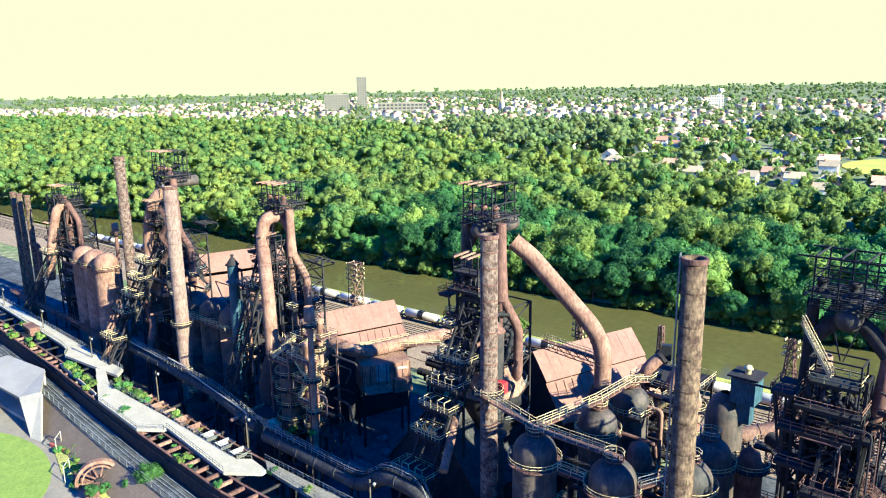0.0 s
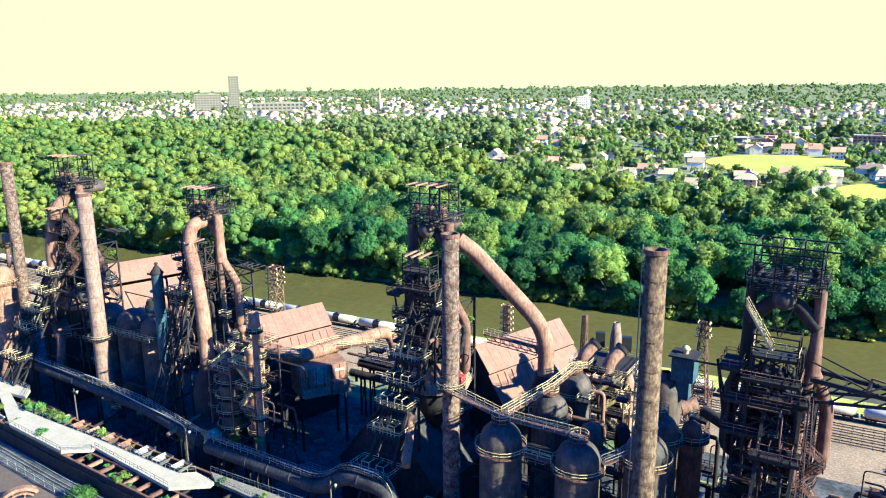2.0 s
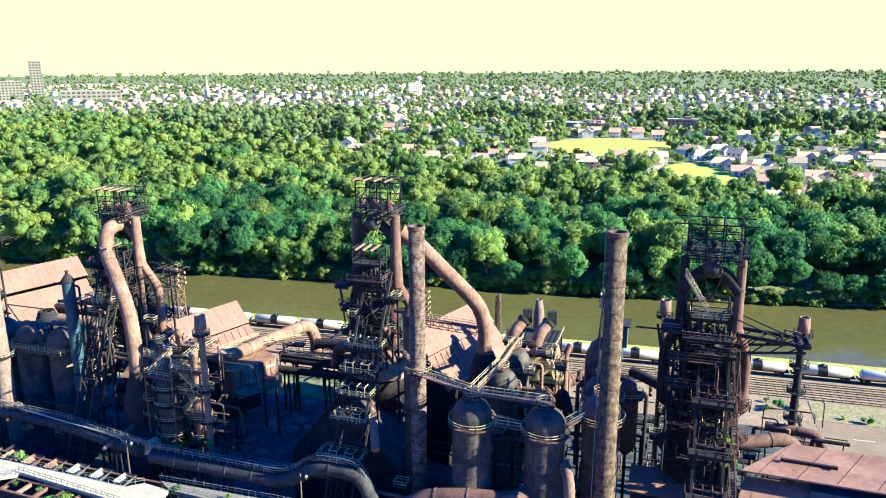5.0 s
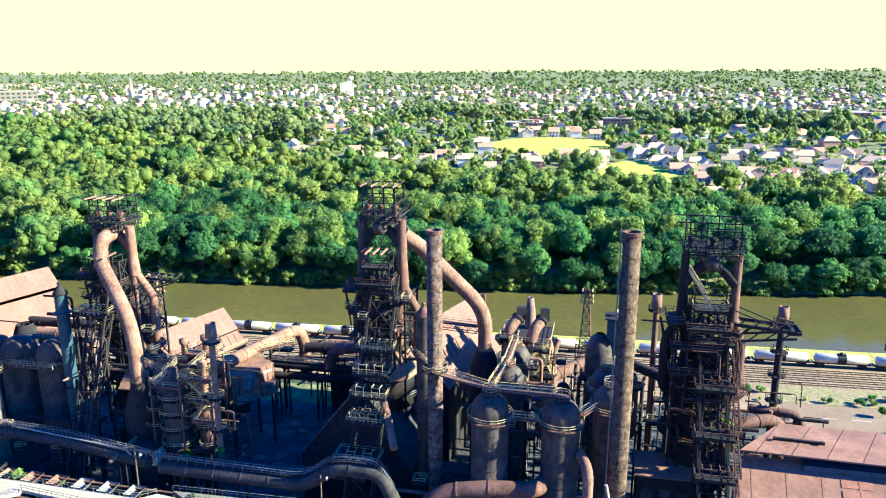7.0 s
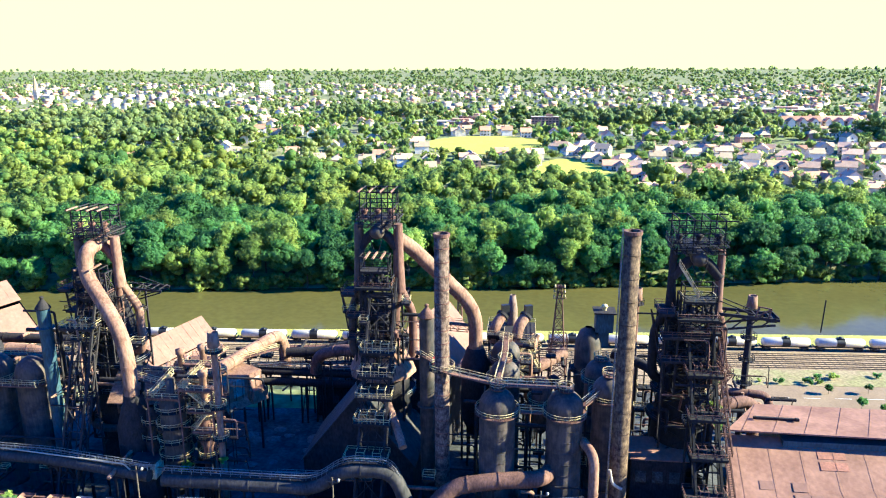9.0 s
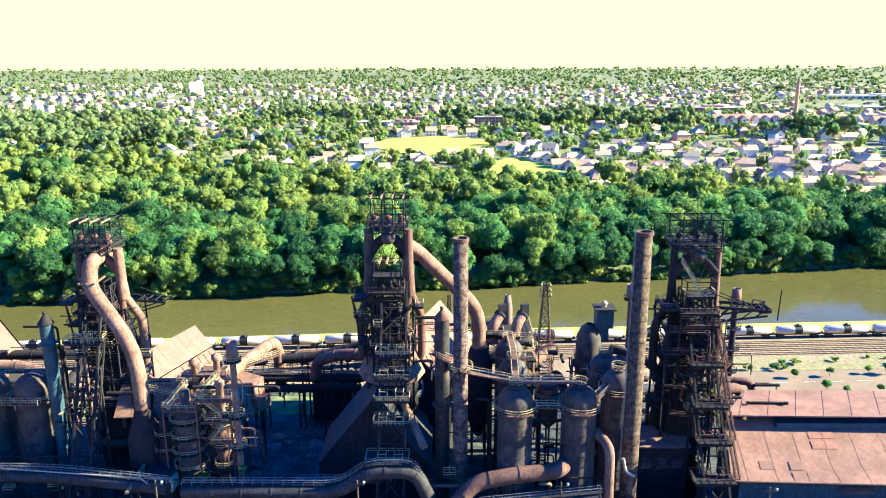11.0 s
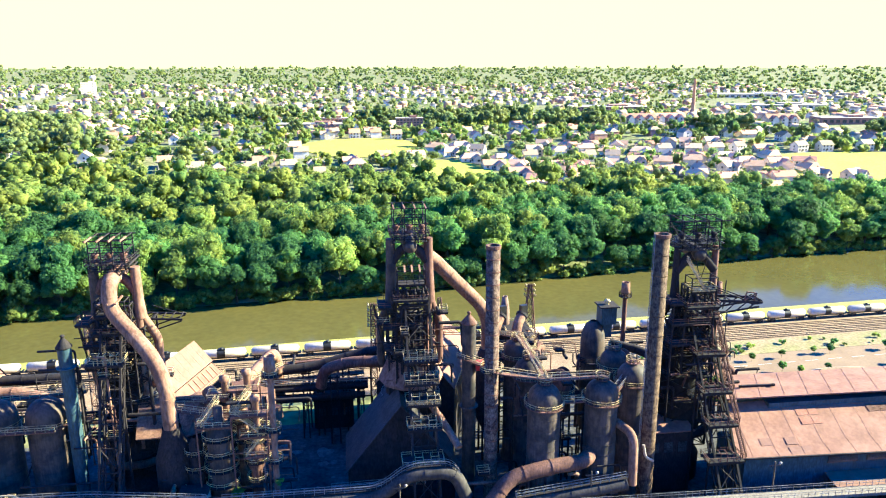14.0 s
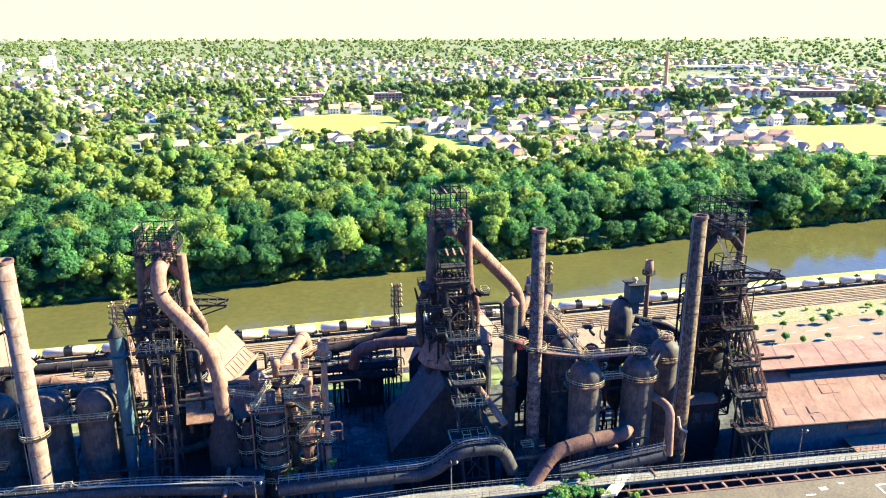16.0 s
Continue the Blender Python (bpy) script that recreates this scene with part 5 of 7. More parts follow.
vessel("separator", -131.6, 91.5, [(0.4, 6), (2.0, 9), (2.0, 17), (1.4, 19), (1.4, 23.5), (0.7, 25)], "dark squat separator with railed walks", RUST_SHADE, rings=(14, 18, 21.5), rail=RAILM, legs=4)
vessel("dust_catcher", -136.4, 92.8, [(0.6, 6), (3.8, 12), (3.8, 20), (2.0, 26), (1.9, 27)], "dark dust catcher below the bent furnace pipe", RUST_SHADE, "dust catcher", legs=6)
vessel("dust_catcher", -39.2, 113.5, [(0.6, 6), (3.0, 10), (3.0, 33), (2.8, 35), (2.0, 37), (0.8, 38)], "tall blue-black dust catcher under a steel bin", STOVE, "dust catcher", rings=(28,), rail=RUST_SHADE, legs=6)
vessel("dust_catcher", -186.5, 116, [(0.6, 6), (3.4, 12), (3.4, 24), (2.0, 28)], "dark dust catcher beside the far furnace", RUST_SHADE, "dust catcher", legs=6)
vessel("surge_drum", -49.5, 104.5, [(0.3, 16), (2.2, 18), (2.2, 26), (1.6, 28.5), (0, 29.4)], "round rust drum tucked between the stoves", RUST, rings=(24,), legs=4)
vessel("surge_drum", -51.5, 131.0, [(0.3, 10), (1.6, 12), (1.6, 27), (1.0, 29), (0.4, 29.4)], "pale rust upright drum behind the stoves", RUST_PALE, rings=(20, 25), legs=4)
vessel("surge_drum", -33.0, 108.5, [(0.3, 16), (2.0, 18), (2.0, 29), (1.4, 31.5), (0, 32.4)], "rust-topped drum beside the steel bin", RUST, rings=(29,), legs=4)

t = thing("service_tower", (-122, 91, 0), "stacked yellow-railed service decks round the scrubber heads", "platform", "side decks")
for x0, x1, y0, y1, z in ((-130.5, -123.5, 87.6, 90.0, 28.8), (-123.5, -116.2, 87.4, 90.2, 31.0), (-124.6, -118.4, 92.8, 97.6, 34.2), (-122.0, -116.4, 87.6, 89.4, 26.2), (-128.8, -124.4, 92.4, 95.6, 32.6), (-121.4, -116.6, 87.8, 89.4, 21.6)):
    platform(t, "deck", x0, x1, y0, y1, z, 0.2, RUST)
for a, b in (((-123.2, 88.6, 31.0), (-120.0, 92.6, 34.2)), ((-129.8, 88.2, 28.8), (-126.6, 92.2, 32.6)), ((-117.0, 88.4, 26.2), (-122.6, 88.6, 31.0)), ((-121.0, 88.6, 21.6), (-117.4, 88.4, 26.2))):
    stair(t, a, b, 1.0, RAILM)
for px, py in ((-130.3, 87.8), (-123.4, 87.7), (-116.4, 87.7), (-118.6, 97.4), (-124.4, 97.4), (-116.6, 89.9)):
    part("post", Shape().beam((px, py, 0), (px, py, 33 if py > 92 else 30.5), 0.28), RUST, t)
for x, y, z0, z1 in ((-125.2, 93.6, 28, 37.2), (-120.8, 94.6, 32, 38.0), (-118.6, 89.0, 28, 34.6)):
    part("vent_head", Shape().lathe((x, y, 0), [(0.7, z0), (0.7, z1 - 1.2), (1.0, z1 - 1.0), (1.0, z1), (0.1, z1 + 0.3)], 14), RUST_PALE, t)

# steel bin
t = thing("steel_bin", (-36, 113.5, 36), "blue-black box bin with a flat overhanging roof", "bin")
part("body", Shape().box((-36, 113.5, 39.6), (3.8, 3.8, 4.4)), TEAL, t)
part("hopper", Shape().box((-36, 113.5, 35.6), (2.2, 2.2, 3.6)), TEAL, t)
part("roof", Shape().box((-36, 113.5, 41.95), (4.8, 4.8, 0.3)), RUST_SHADE, t)
part("vent", Shape().lathe((-36, 113.5, 42.1), [(0.5, 0), (0.5, 0.7), (0.8, 0.8), (0.5, 1.3), (0, 1.4)], 10), RAILM, t)

# slim vents with flared heads
def flare_vent(x, y, z_top, r, label, walks, mat=RUST, z0=0.0, head=1.15, head_h=3.4):
    t = thing("vent_stack", (x, y, z0), label, "chimney", "vent stacks")
    part("shaft", Shape().lathe((x, y, 0), [(r * 1.3, z0), (r * 1.1, z0 + 6), (r, z_top - head_h)], 14), mat, t)
    part("head", Shape().lathe((x, y, 0), [(r, z_top - head_h), (head * 1.05, z_top - head_h + 0.4), (head * 0.9, z_top), (head * 0.75, z_top), (head * 0.8, z_top - head_h + 1)], 16), RUST_PALE, t)
    for z in walks:
        w = part("ring_walk", Shape().lathe((x, y, z), [(r, -0.2), (r + 1.1, -0.12), (r + 1.1, 0), (r, 0)], 16, smooth=False), RUST_SHADE, t)
        part("handrail", railing(Shape(), ring_path((x, y), r + 1.05, z, 12), closed=True, step=1.4), RAILM if mat is RUST_PALE else RUST_SHADE, w)
    return t


flare_vent(-115.1, 87.7, 43.7, 0.62, "slim pale vent stack with a flared head", (39.6, 27.5, 20.5), RUST_PALE)
flare_vent(-27.4, 123.5, 44.4, 0.6, "slim rusty vent stack with a flared head", (40.6,))
flare_vent(-1.0, 125.0, 42.9, 0.75, "slim dark rusty vent stack with ring walks", (39.0, 32.5, 27.0, 21.0), RUST_SHADE)
flare_vent(-240, 104, 44, 0.6, "slim distant vent stack", (40,))

# capped stacks
def capped(x, y, z_top, r, label, mat, cap_mat, collar=None, z0=0.0):
    t = thing("capped_stack", (x, y, z0), label, "chimney", "vent stacks")
    part("shaft", Shape().lathe((x, y, 0), [(r * 1.08, z0), (r, z0 + 4), (r, z_top - 2.4)], 20), mat, t)
    part("cap", Shape().lathe((x, y, z_top - 2.4), [(r, -0.1), (r + 0.25, -0.1), (r + 0.25, 0.1), (0.5, 1.7), (0.35, 1.8), (0.35, 2.2), (0.5, 2.3), (0.3, 2.6), (0, 2.65)], 20), cap_mat, t)
    for z in collar or ():
        part("collar", Shape().lathe((x, y, z), [(r, -0.25), (r + 0.6, -0.1), (r + 0.6, 0.1), (r, 0.1)], 20, smooth=False), mat, t)
    return t


capped(-73.4, 96.1, 47.9, 1.55, "grey capped stack with a rusty cone", STOVE, RUST, (26.0,))
capped(-156.6, 96.2, 46.8, 1.35, "dull teal capped stack with a dark cone", TEAL, RUST_SHADE, (40,))
solo("control_cabin", Shape().box((-71.2, 95.0, 36.0), (1.7, 1.7, 1.9)), material("bright_red_paint", (0.4, 0.03, 0.03), 0.6, 0, None, 0.5, 3, 0), "small bright red cabin on a catwalk", "cabin")

# cone roof round the furnace foot
for cx, cy in ((-85.2, 109.0), (-201, 105)):
    t = thing("furnace_skirt", (cx, cy, 24), "pale faceted cone roof round the furnace", "roof")
    part("skirt", Shape().lathe((cx, cy, 0), [(5.2, 33.5), (7.6, 28.2), (7.6, 27.6), (6.0, 27.4)], 10, smooth=False), RUST_PALE, t)
    part("ring", Shape().lathe((cx, cy, 0), [(6.0, 27.6), (6.0, 20), (5.0, 20)], 20), RUST_SHADE, t)
t = thing("furnace_skirt", (-140, 100, 20), "pale sloping roof beside the bent pipe", "roof")
part("skirt", Shape().sheet([(-145, 96.5, 22.5), (-134.5, 96.5, 22.5), (-132.5, 105, 28), (-146, 105, 28)], 0.3), RUST_PALE, t)
part("skirt", Shape().sheet([(-134.5, 96.5, 22.5), (-129.5, 99.5, 22.5), (-130.5, 106, 26), (-132.5, 105, 28)], 0.3), ROOFM, t)

# hopper house under the main
t = thing("hopper_house", (-127, 116, 12), "raised hopper house with grey-green wall panels", "building", "plant sheds")
part("body", Shape().box((-124.4, 116.4, 18.0), (12.4, 7.0, 7.0), 60), RUST_PALE, t)
face = lambda o, out, z: (-124.4 + o * 0.5 + (3.5 + out) * 0.866, 116.4 + o * 0.866 - (3.5 + out) * 0.5, z)
for o, m in ((-3.9, RUST_PALE), (-0.9, GREYM), (3.6, ROOFP)):
    part("wall_panel", Shape().box(face(o, 0.1, 19.2), (2.6 if o < -3 else 3.2, 0.3, 4.4), 60), m, t)
part("hopper_box", Shape().box(face(3.8, 1.0, 16.0), (4.6, 2.4, 3.2), 60, 0.9), RUST_PALE, t)
part("chute", Shape().sheet([face(-5.5, 0.2, 16.2), face(1.2, 0.2, 16.2), face(1.2, 1.8, 14.6), face(-5.5, 1.8, 14.6)], 0.2), RUST_PALE, t)
part("sign_panel", Shape().box(face(4.0, 0.3, 20.0), (2.4, 0.1, 0.6), 60), CONC, t)
for k in range(7):
    part("stiffener", Shape().beam(face(-6 + 2 * k, 0.28, 14.8), face(-6 + 2 * k, 0.28, 21.4), 0.12), RUST_SHADE, t)
for px, py in ((-130.2, 113), (-124.5, 122.8), (-124.5, 109.8), (-118.8, 119.5)):
    part("leg", Shape().beam((px, py, 0), (px, py, 15), 0.5), RUST_SHADE, t)
t = thing("pump_house", (-131.3, 87.6, 8), "small white-sided box house beside the front main", "building", "plant sheds")
part("body", Shape().box((-131.6, 87.0, 13.4), (5.6, 3.6, 3.6)), material("peeling_white_paint", (0.5, 0.52, 0.42), 0.8, 0, (0.3, 0.26, 0.2), 0.8, 3, 0.1, 0.3), t)
part("roof", Shape().box((-131.6, 87.0, 15.35), (6.0, 4.0, 0.25)), RUST_SHADE, t)
part("base", Shape().box((-131.6, 87.0, 5.8), (5.2, 3.4, 11.5)), RUST_SHADE, t)

# gas-cleaning head with two drums
t = thing("gas_cleaner", (-57, 134, 0), "gas cleaning house with two angled drums and a cone", "gas cleaner")
lat = lattice(Shape(), -62, -51, 128, 139, 0, 29, 5, 0.4, 0.22)
pieces("frame_bar", lat, RUST_SHADE, t)
platform(t, "deck", -62.5, -50.5, 127.5, 139.5, 29.2)
platform(t, "deck", -62, -51, 127, 134, 22.5)
platform(t, "deck", -61, -50, 126, 134, 16)
for x in (-60.4, -54.6):
    part("drum", Shape().tube(bend([(x - 0.6, 128.6, 27.5), (x - 0.3, 129.4, 31.4), (x + 1.6, 131.8, 33.6)], 2.2), 1.35, 16), RUST_PALE, t)
    part("drum_flange", Shape().tube([(x + 1.4, 131.5, 33.4), (x + 1.75, 131.95, 33.8)], 1.6, 16), RUST_SHADE, t)
    part("flap", Shape().box((x + 2.2, 132.6, 34.6), (2.0, 1.2, 3.2), 20), BLACKP, t)
platform(t, "deck", -62.5, -58.2, 126.0, 131.0, 30.4)
platform(t, "deck", -57.0, -51.0, 125.4, 128.0, 28.0)
platform(t, "deck", -55.0, -50.5, 124.0, 129.5, 26.0)
platform(t, "deck", -54.0, -49.5, 123.0, 128.0, 22.5)
for a, b in (((-56.0, 124.0, 25.8), (-50.8, 125.2, 30.2)), ((-49.8, 123.6, 18.5), (-54.5, 123.4, 22.4)), ((-54.6, 123.6, 22.5), (-50.6, 124.6, 26.0)), ((-49.6, 125.0, 22.5), (-52.6, 127.0, 28.0))):
    stair(t, a, b, 1.1, RAILM)
for px, py in ((-49.6, 123.2), (-50.4, 129.2), (-54.8, 123.2), (-49.6, 127.8)):
    part("post", Shape().beam((px, py, 0), (px, py, 27), 0.3), RUST, t)
part("chute", Shape().tube([(-57.5, 127, 28.5), (-53.0, 124.0, 20.0)], 0.9, 14), RUST_PALE, t)
part("cone", Shape().lathe((-56.4, 137.7, 0), [(1.35, 29), (1.3, 33.4), (0.75, 37.2), (0.6, 37.2), (0.9, 33)], 18), STACKP, t)
pipe("gas_main", [(-54.0, 144, 12.0), (-50.0, 147, 13.0), (-41.5, 153, 15.6)], 1.6, "stout rust-pink main behind the stoves", RUST_PALE, 1.5, supports=[(-47, 149, 13.5)])
pipe("gas_main", [(-50.5, 144, 8), (-50.5, 144, 21.5), (-49.5, 145.0, 23.8)], 0.8, "upright rust-pink elbow pipe", RUST_PALE, 2)
pipe("gas_main", [(-44, 110, 20), (-46.5, 113.5, 26), (-48, 117, 20)], 1.1, "dark looped pipe beside the steel bin", RUST_SHADE, 2.5)
pipe("gas_main", [(-33, 118, 30), (-26, 114, 29), (-24, 110, 28)], 1.1, "dark main between bin and furnace", RUST_SHADE, 2)
pipe("gas_main", [(-12, 111, 21), (-4, 114, 21.5), (-1.5, 115, 20), (-1.0, 115.5, 10)], 1.35, "rust-brown elbow main beside the black furnace", RUST, 2.5)
pipe("gas_main", [(-6, 124, 19), (4, 123, 19), (6, 123, 10)], 1.0, "bent main below the vent stack", RUST, 2)
pipe("gas_main", [(-130.5, 103.5, 29.5), (-127.8, 99, 27.4), (-126.8, 96, 24)], 1.5, "mottled elbow main below the service walk", RUST_PALE, 2)
pipe("gas_main", [(-83, 97, 28.5), (-79, 90, 24.0), (-77, 86, 21.5)], 0.8, "sloping chute below the furnace", RUST_PALE, 1)
pipe("gas_main", [(-205, 96, 26), (-196, 93, 21), (-193, 90, 14)], 1.1, "sloping rust main by the far furnace", RUST, 2)
pipe("gas_main", [(-300, 97.5, 30), (-294, 97.5, 30), (-292, 97, 26), (-292, 96, 8)], 0.9, "pipe linking the three thin stacks", RUST, 2)
pipe("gas_main", [(-96, 134, 12), (-128, 133, 12)], 1.0, "low dark main across the back of the yard", RUST_SHADE, 2, supports=[(-100, 134, 12), (-112, 133.5, 12), (-124, 133, 12)])
pipe("gas_main", [(-37, 84.5, 20), (-36.4, 84.4, 17), (-34.6, 84.4, 16)], 0.3, "thin pale steam pipe on the stack", CONC, 1, every=0)

# cantilevered hoist arm on the right furnace
t = thing("hoist_arm", (-9, 101.5, 40), "dark trussed hoist arm reaching out from the furnace", "hoist")
s = Shape()
for y in (99.5, 103.5):
    s.beam((-15.5, y, 46.8), (-3.8, y, 45.8), 0.4, 0.6)
    s.beam((-15.5, y, 43.5), (-4.5, y, 44.8), 0.3, 0.4)
    s.beam((-15.5, y, 49.5), (-7.5, y, 46.4), 0.2)
    for k in range(4):
        x0, x1 = -15.5 + 2.8 * k, -15.5 + 2.8 * (k + 1)
        s.beam((x0, y, 43.6 + 0.12 * k * 2.8), (x1, y, 46.5), 0.2)
for x in (-14, -11, -8, -5.5, -4):
    s.beam((x, 99.5, 46.3), (x, 103.5, 46.3), 0.25)
pieces("arm_bar", s, RUST_SHADE, t)
part("end_frame", Shape().beam((-8.5, 99.3, 46.5), (-8.0, 99.3, 48.6), 0.25).beam((-6, 99.3, 46.3), (-5.6, 99.3, 48.2), 0.25).beam((-8.0, 99.3, 48.6), (-5.6, 99.3, 48.2), 0.25).beam((-8.5, 99.3, 46.5), (-5.6, 99.3, 48.2), 0.2), RUST, t)
part("trolley", Shape().box((-5, 101.5, 45.6), (2.0, 2.6, 1.0)), RUST_SHADE, t)
for cx, cy, zz in ((-141, 110, 45.5), (-194, 110, 49)):
    t = thing("hoist_arm", (cx + 5, cy, zz), "dark trussed hoist arm reaching out from the furnace", "hoist")
    s = Shape()
    for y in (cy - 2, cy + 2):
        s.beam((cx - 2, y, zz), (cx + 5.2, y, zz - 0.5), 0.3, 0.4)
        s.beam((cx - 2, y, zz - 3), (cx + 5, y, zz - 0.8), 0.25)
        s.beam((cx - 2, y, zz + 1.8), (cx + 4, y, zz - 0.3), 0.14)
    for k in range(4):
        s.beam((cx - 1 + 1.9 * k, cy - 2, zz), (cx - 1 + 1.9 * k, cy + 2, zz), 0.2)
    pieces("arm_bar", s, RUST_SHADE, t)


# stair flights and side decks on the furnaces
for cx, cy, z0, z1 in ((-85.2, 111.5, 0, 0), (-20.0, 105.5, 26, 38), (-148, 109, 0, 0), (-201, 107.5, 38, 54)):
    n = 4
    if z1:
        t = thing("stair_tower", (cx + 6, cy - 9, z0), "railed zigzag stair hung on the furnace frame", "stairs", "stair towers")
    for k in range(n if z1 else 0):
        za, zb = z0 + (z1 - z0) * k / n, z0 + (z1 - z0) * (k + 1) / n
        a, b = (cx + 4.4, cy - 9.6 + 0.2 * k, za), (cx + 7.6, cy - 8.4 + 0.2 * k, zb)
        if k % 2:
            a, b = (b[0], b[1], za), (a[0], a[1], zb)
        stair(t, a, b, 0.9, RUST)
    t2 = thing("side_deck", (cx, cy - 8, 45), "rusty side platform on the furnace frame", "platform", "side decks")
    platform(t2, "deck", cx - 7.5, cx - 4.5, cy - 9, cy - 3, 47.5, 0.25, RUST_SHADE, rail=RUST)
    platform(t2, "deck", cx - 6.5, cx + 2.6, cy - 8.6, cy - 5, 42.5, 0.25, RUST_SHADE, rail=RUST)
    platform(t2, "deck", cx - 6.5, cx + 2.6, cy - 8.6, cy - 5, 37.5, 0.25, RUST_SHADE, rail=RAILM if cx < -100 else RUST)
    for k in range(2):
        a = [(-0.5, 3.5), (0.6, 2.6)][k]
        part("brace", Shape().beam((cx - 6.8, cy - 6, 38.5 + 3 * k), (cx - 8.4, cy - 5, 47), 0.25), RUST_SHADE, t2)


def lattice_mast(x, y, z_top, base, top, label, bays=8, arms=0, waist=None, mat=RUST, box=None):
    """A tapering four-legged lattice mast with optional cross arms."""
    t = thing("lattice_tower", (x, y, 0), label, "pylon", "lattice towers")
    s = Shape()
    half = lambda k: (base + (top - base) * k if waist is None else (base + (waist[1] - base) * k / waist[0] if k < waist[0] else waist[1] + (top - waist[1]) * (k - waist[0]) / (1 - waist[0]))) / 2
    for i in range(bays):
        k0, k1 = i / bays, (i + 1) / bays
        h0, h1, z0, z1 = half(k0), half(k1), z_top * k0, z_top * k1
        c0 = [(x + sx * h0, y + sy * h0, z0) for sx, sy in ((-1, -1), (1, -1), (1, 1), (-1, 1))]
        c1 = [(x + sx * h1, y + sy * h1, z1) for sx, sy in ((-1, -1), (1, -1), (1, 1), (-1, 1))]
        for j in range(4):
            s.beam(c0[j], c1[j], 0.22)
            s.beam(c0[j], c1[(j + 1) % 4], 0.13)
            s.beam(c0[(j + 1) % 4], c1[j], 0.13)
            s.beam(c1[j], c1[(j + 1) % 4], 0.16)
    if box:
        lattice(s, x - box[1] / 2, x + box[1] / 2, y - box[1] / 2, y + box[1] / 2, 0, box[0], 4, 0.2, 0.13)
    part("mast", s, mat, t)
    for i in range(arms):
        z = z_top - 0.5 - 1.6 * i
        h = half(z / z_top)
        for sy in (-1, 1):
            part("cross_arm", Shape().beam((x - h - 1.1, y + sy * h, z), (x + h + 1.1, y + sy * h, z), 0.18), mat, t)
        q = Shape()
        for sx in (-1, 1):
            for sy in (-1, 1):
                q.lathe((x + sx * (h + 0.8), y + sy * h, z), [(0.12, 0), (0.28, 0.15), (0.12, 0.3), (0.28, 0.45), (0.1, 0.7)], 7)
        pieces("insulator", q, RAILM, t)
    return t


lattice_mast(-43.0, 162.4, 32.5, 5.6, 1.0, "slim rusty lattice tower by the rail yard", 10, 3, None, RUST, (17.0, 5.2))
lattice_mast(-169.5, 147.6, 33.0, 4.2, 3.0, "square pale lattice tower with insulator arms", 8, 4, None, RUST_PALE)
lattice_mast(-92.6, 156.3, 30.4, 2.2, 1.2, "narrow rusty lattice pylon behind the yard", 10, 5)
lattice_mast(-72.0, 160.0, 30.0, 2.2, 1.0, "narrow rusty lattice pylon behind the cast house", 10, 0)
solo("pole", Shape().beam((56, 222.3, -1), (56.4, 222.3, 11.5), 0.35), RUST_SHADE, "leaning dark pole on the river bank", "pole")


# small pipework and clutter round the vessels
def pipework(x0, x1, y0, y1, z0, z1, n, seed, label, dark_mix=False):
    rr = random.Random(seed)
    t = thing("pipework", ((x0 + x1) / 2, (y0 + y1) / 2, z0), label, "pipework", "small pipework")
    for k in range(n):
        x, y, z = rr.uniform(x0, x1), rr.uniform(y0, y1), rr.uniform(z0, z1)
        r = rr.choice((0.12, 0.18, 0.25, 0.4))
        L = rr.uniform(2, 0.55 * max(x1 - x0, 4))
        kind = rr.random()
        m = rr.choice((RUST, RUST_SHADE, BLK, RUST_SHADE, BLK) if dark_mix else (RUST, RUST_SHADE, RUST_PALE, RUST_SHADE, RUST_SHADE))
        if kind < 0.4:
            p = [(x, y, z0), (x, y, z), (x + rr.choice((-1, 1)) * L, y, z)]
        elif kind < 0.75:
            p = [(x, y, z), (x + L, y, z), (x + L, y + rr.uniform(-2, 2), z - rr.uniform(1, 6))]
        else:
            p = [(x, y, z), (x, y + rr.choice((-1, 1)) * L * 0.6, z), (x, y + rr.choice((-1, 1)) * L * 0.6, z + rr.uniform(-4, 3))]
        part("tube", Shape().tube(bend(p, 0.8, 3), r, 8), m, t)
    for k in range(n // 4):
        x, y, z = rr.uniform(x0, x1), rr.uniform(y0, y1), rr.uniform(z0, z1)
        w, d = rr.uniform(1.5, 3.5), rr.uniform(1.2, 2.5)
        platform(t, "small_deck", x - w / 2, x + w / 2, y - d / 2, y + d / 2, z, 0.15, RUST_SHADE, rail=rr.choice((RAILM, RAILM, RUST)))
    return t


pipework(-64, -40, 92, 100, 8, 31, 26, 1, "tangle of small rusty pipes and decks between stoves")
pipework(-60, -42, 106, 126, 10, 31, 34, 2, "tangle of rusty pipes and railed decks behind the stoves")
pipework(-128, -114, 88, 96, 10, 33, 34, 3, "tangle of pipes and railed decks round the scrubbers")
pipework(-158, -138, 94, 104, 18, 44, 28, 4, "rusty pipes and decks on the furnace front")
pipework(-26, -14, 92, 100, 20, 48, 18, 5, "dark pipes and decks on a black furnace", True)
pipework(-92, -78, 99, 106, 28, 48, 20, 6, "rusty pipes and decks on the middle furnace", True)
pipework(-208, -180, 92, 104, 10, 40, 36, 7, "rusty pipes and decks round a tall furnace")
pipework(-34, -24, 110, 124, 10, 30, 18, 8, "dark pipes between bin and furnace")
pipework(-10, 6, 112, 128, 8, 26, 20, 9, "rusty pipes below the vent stack")
pipework(-190, -158, 104, 126, 14, 29, 30, 10, "rusty pipes over the dark stoves")
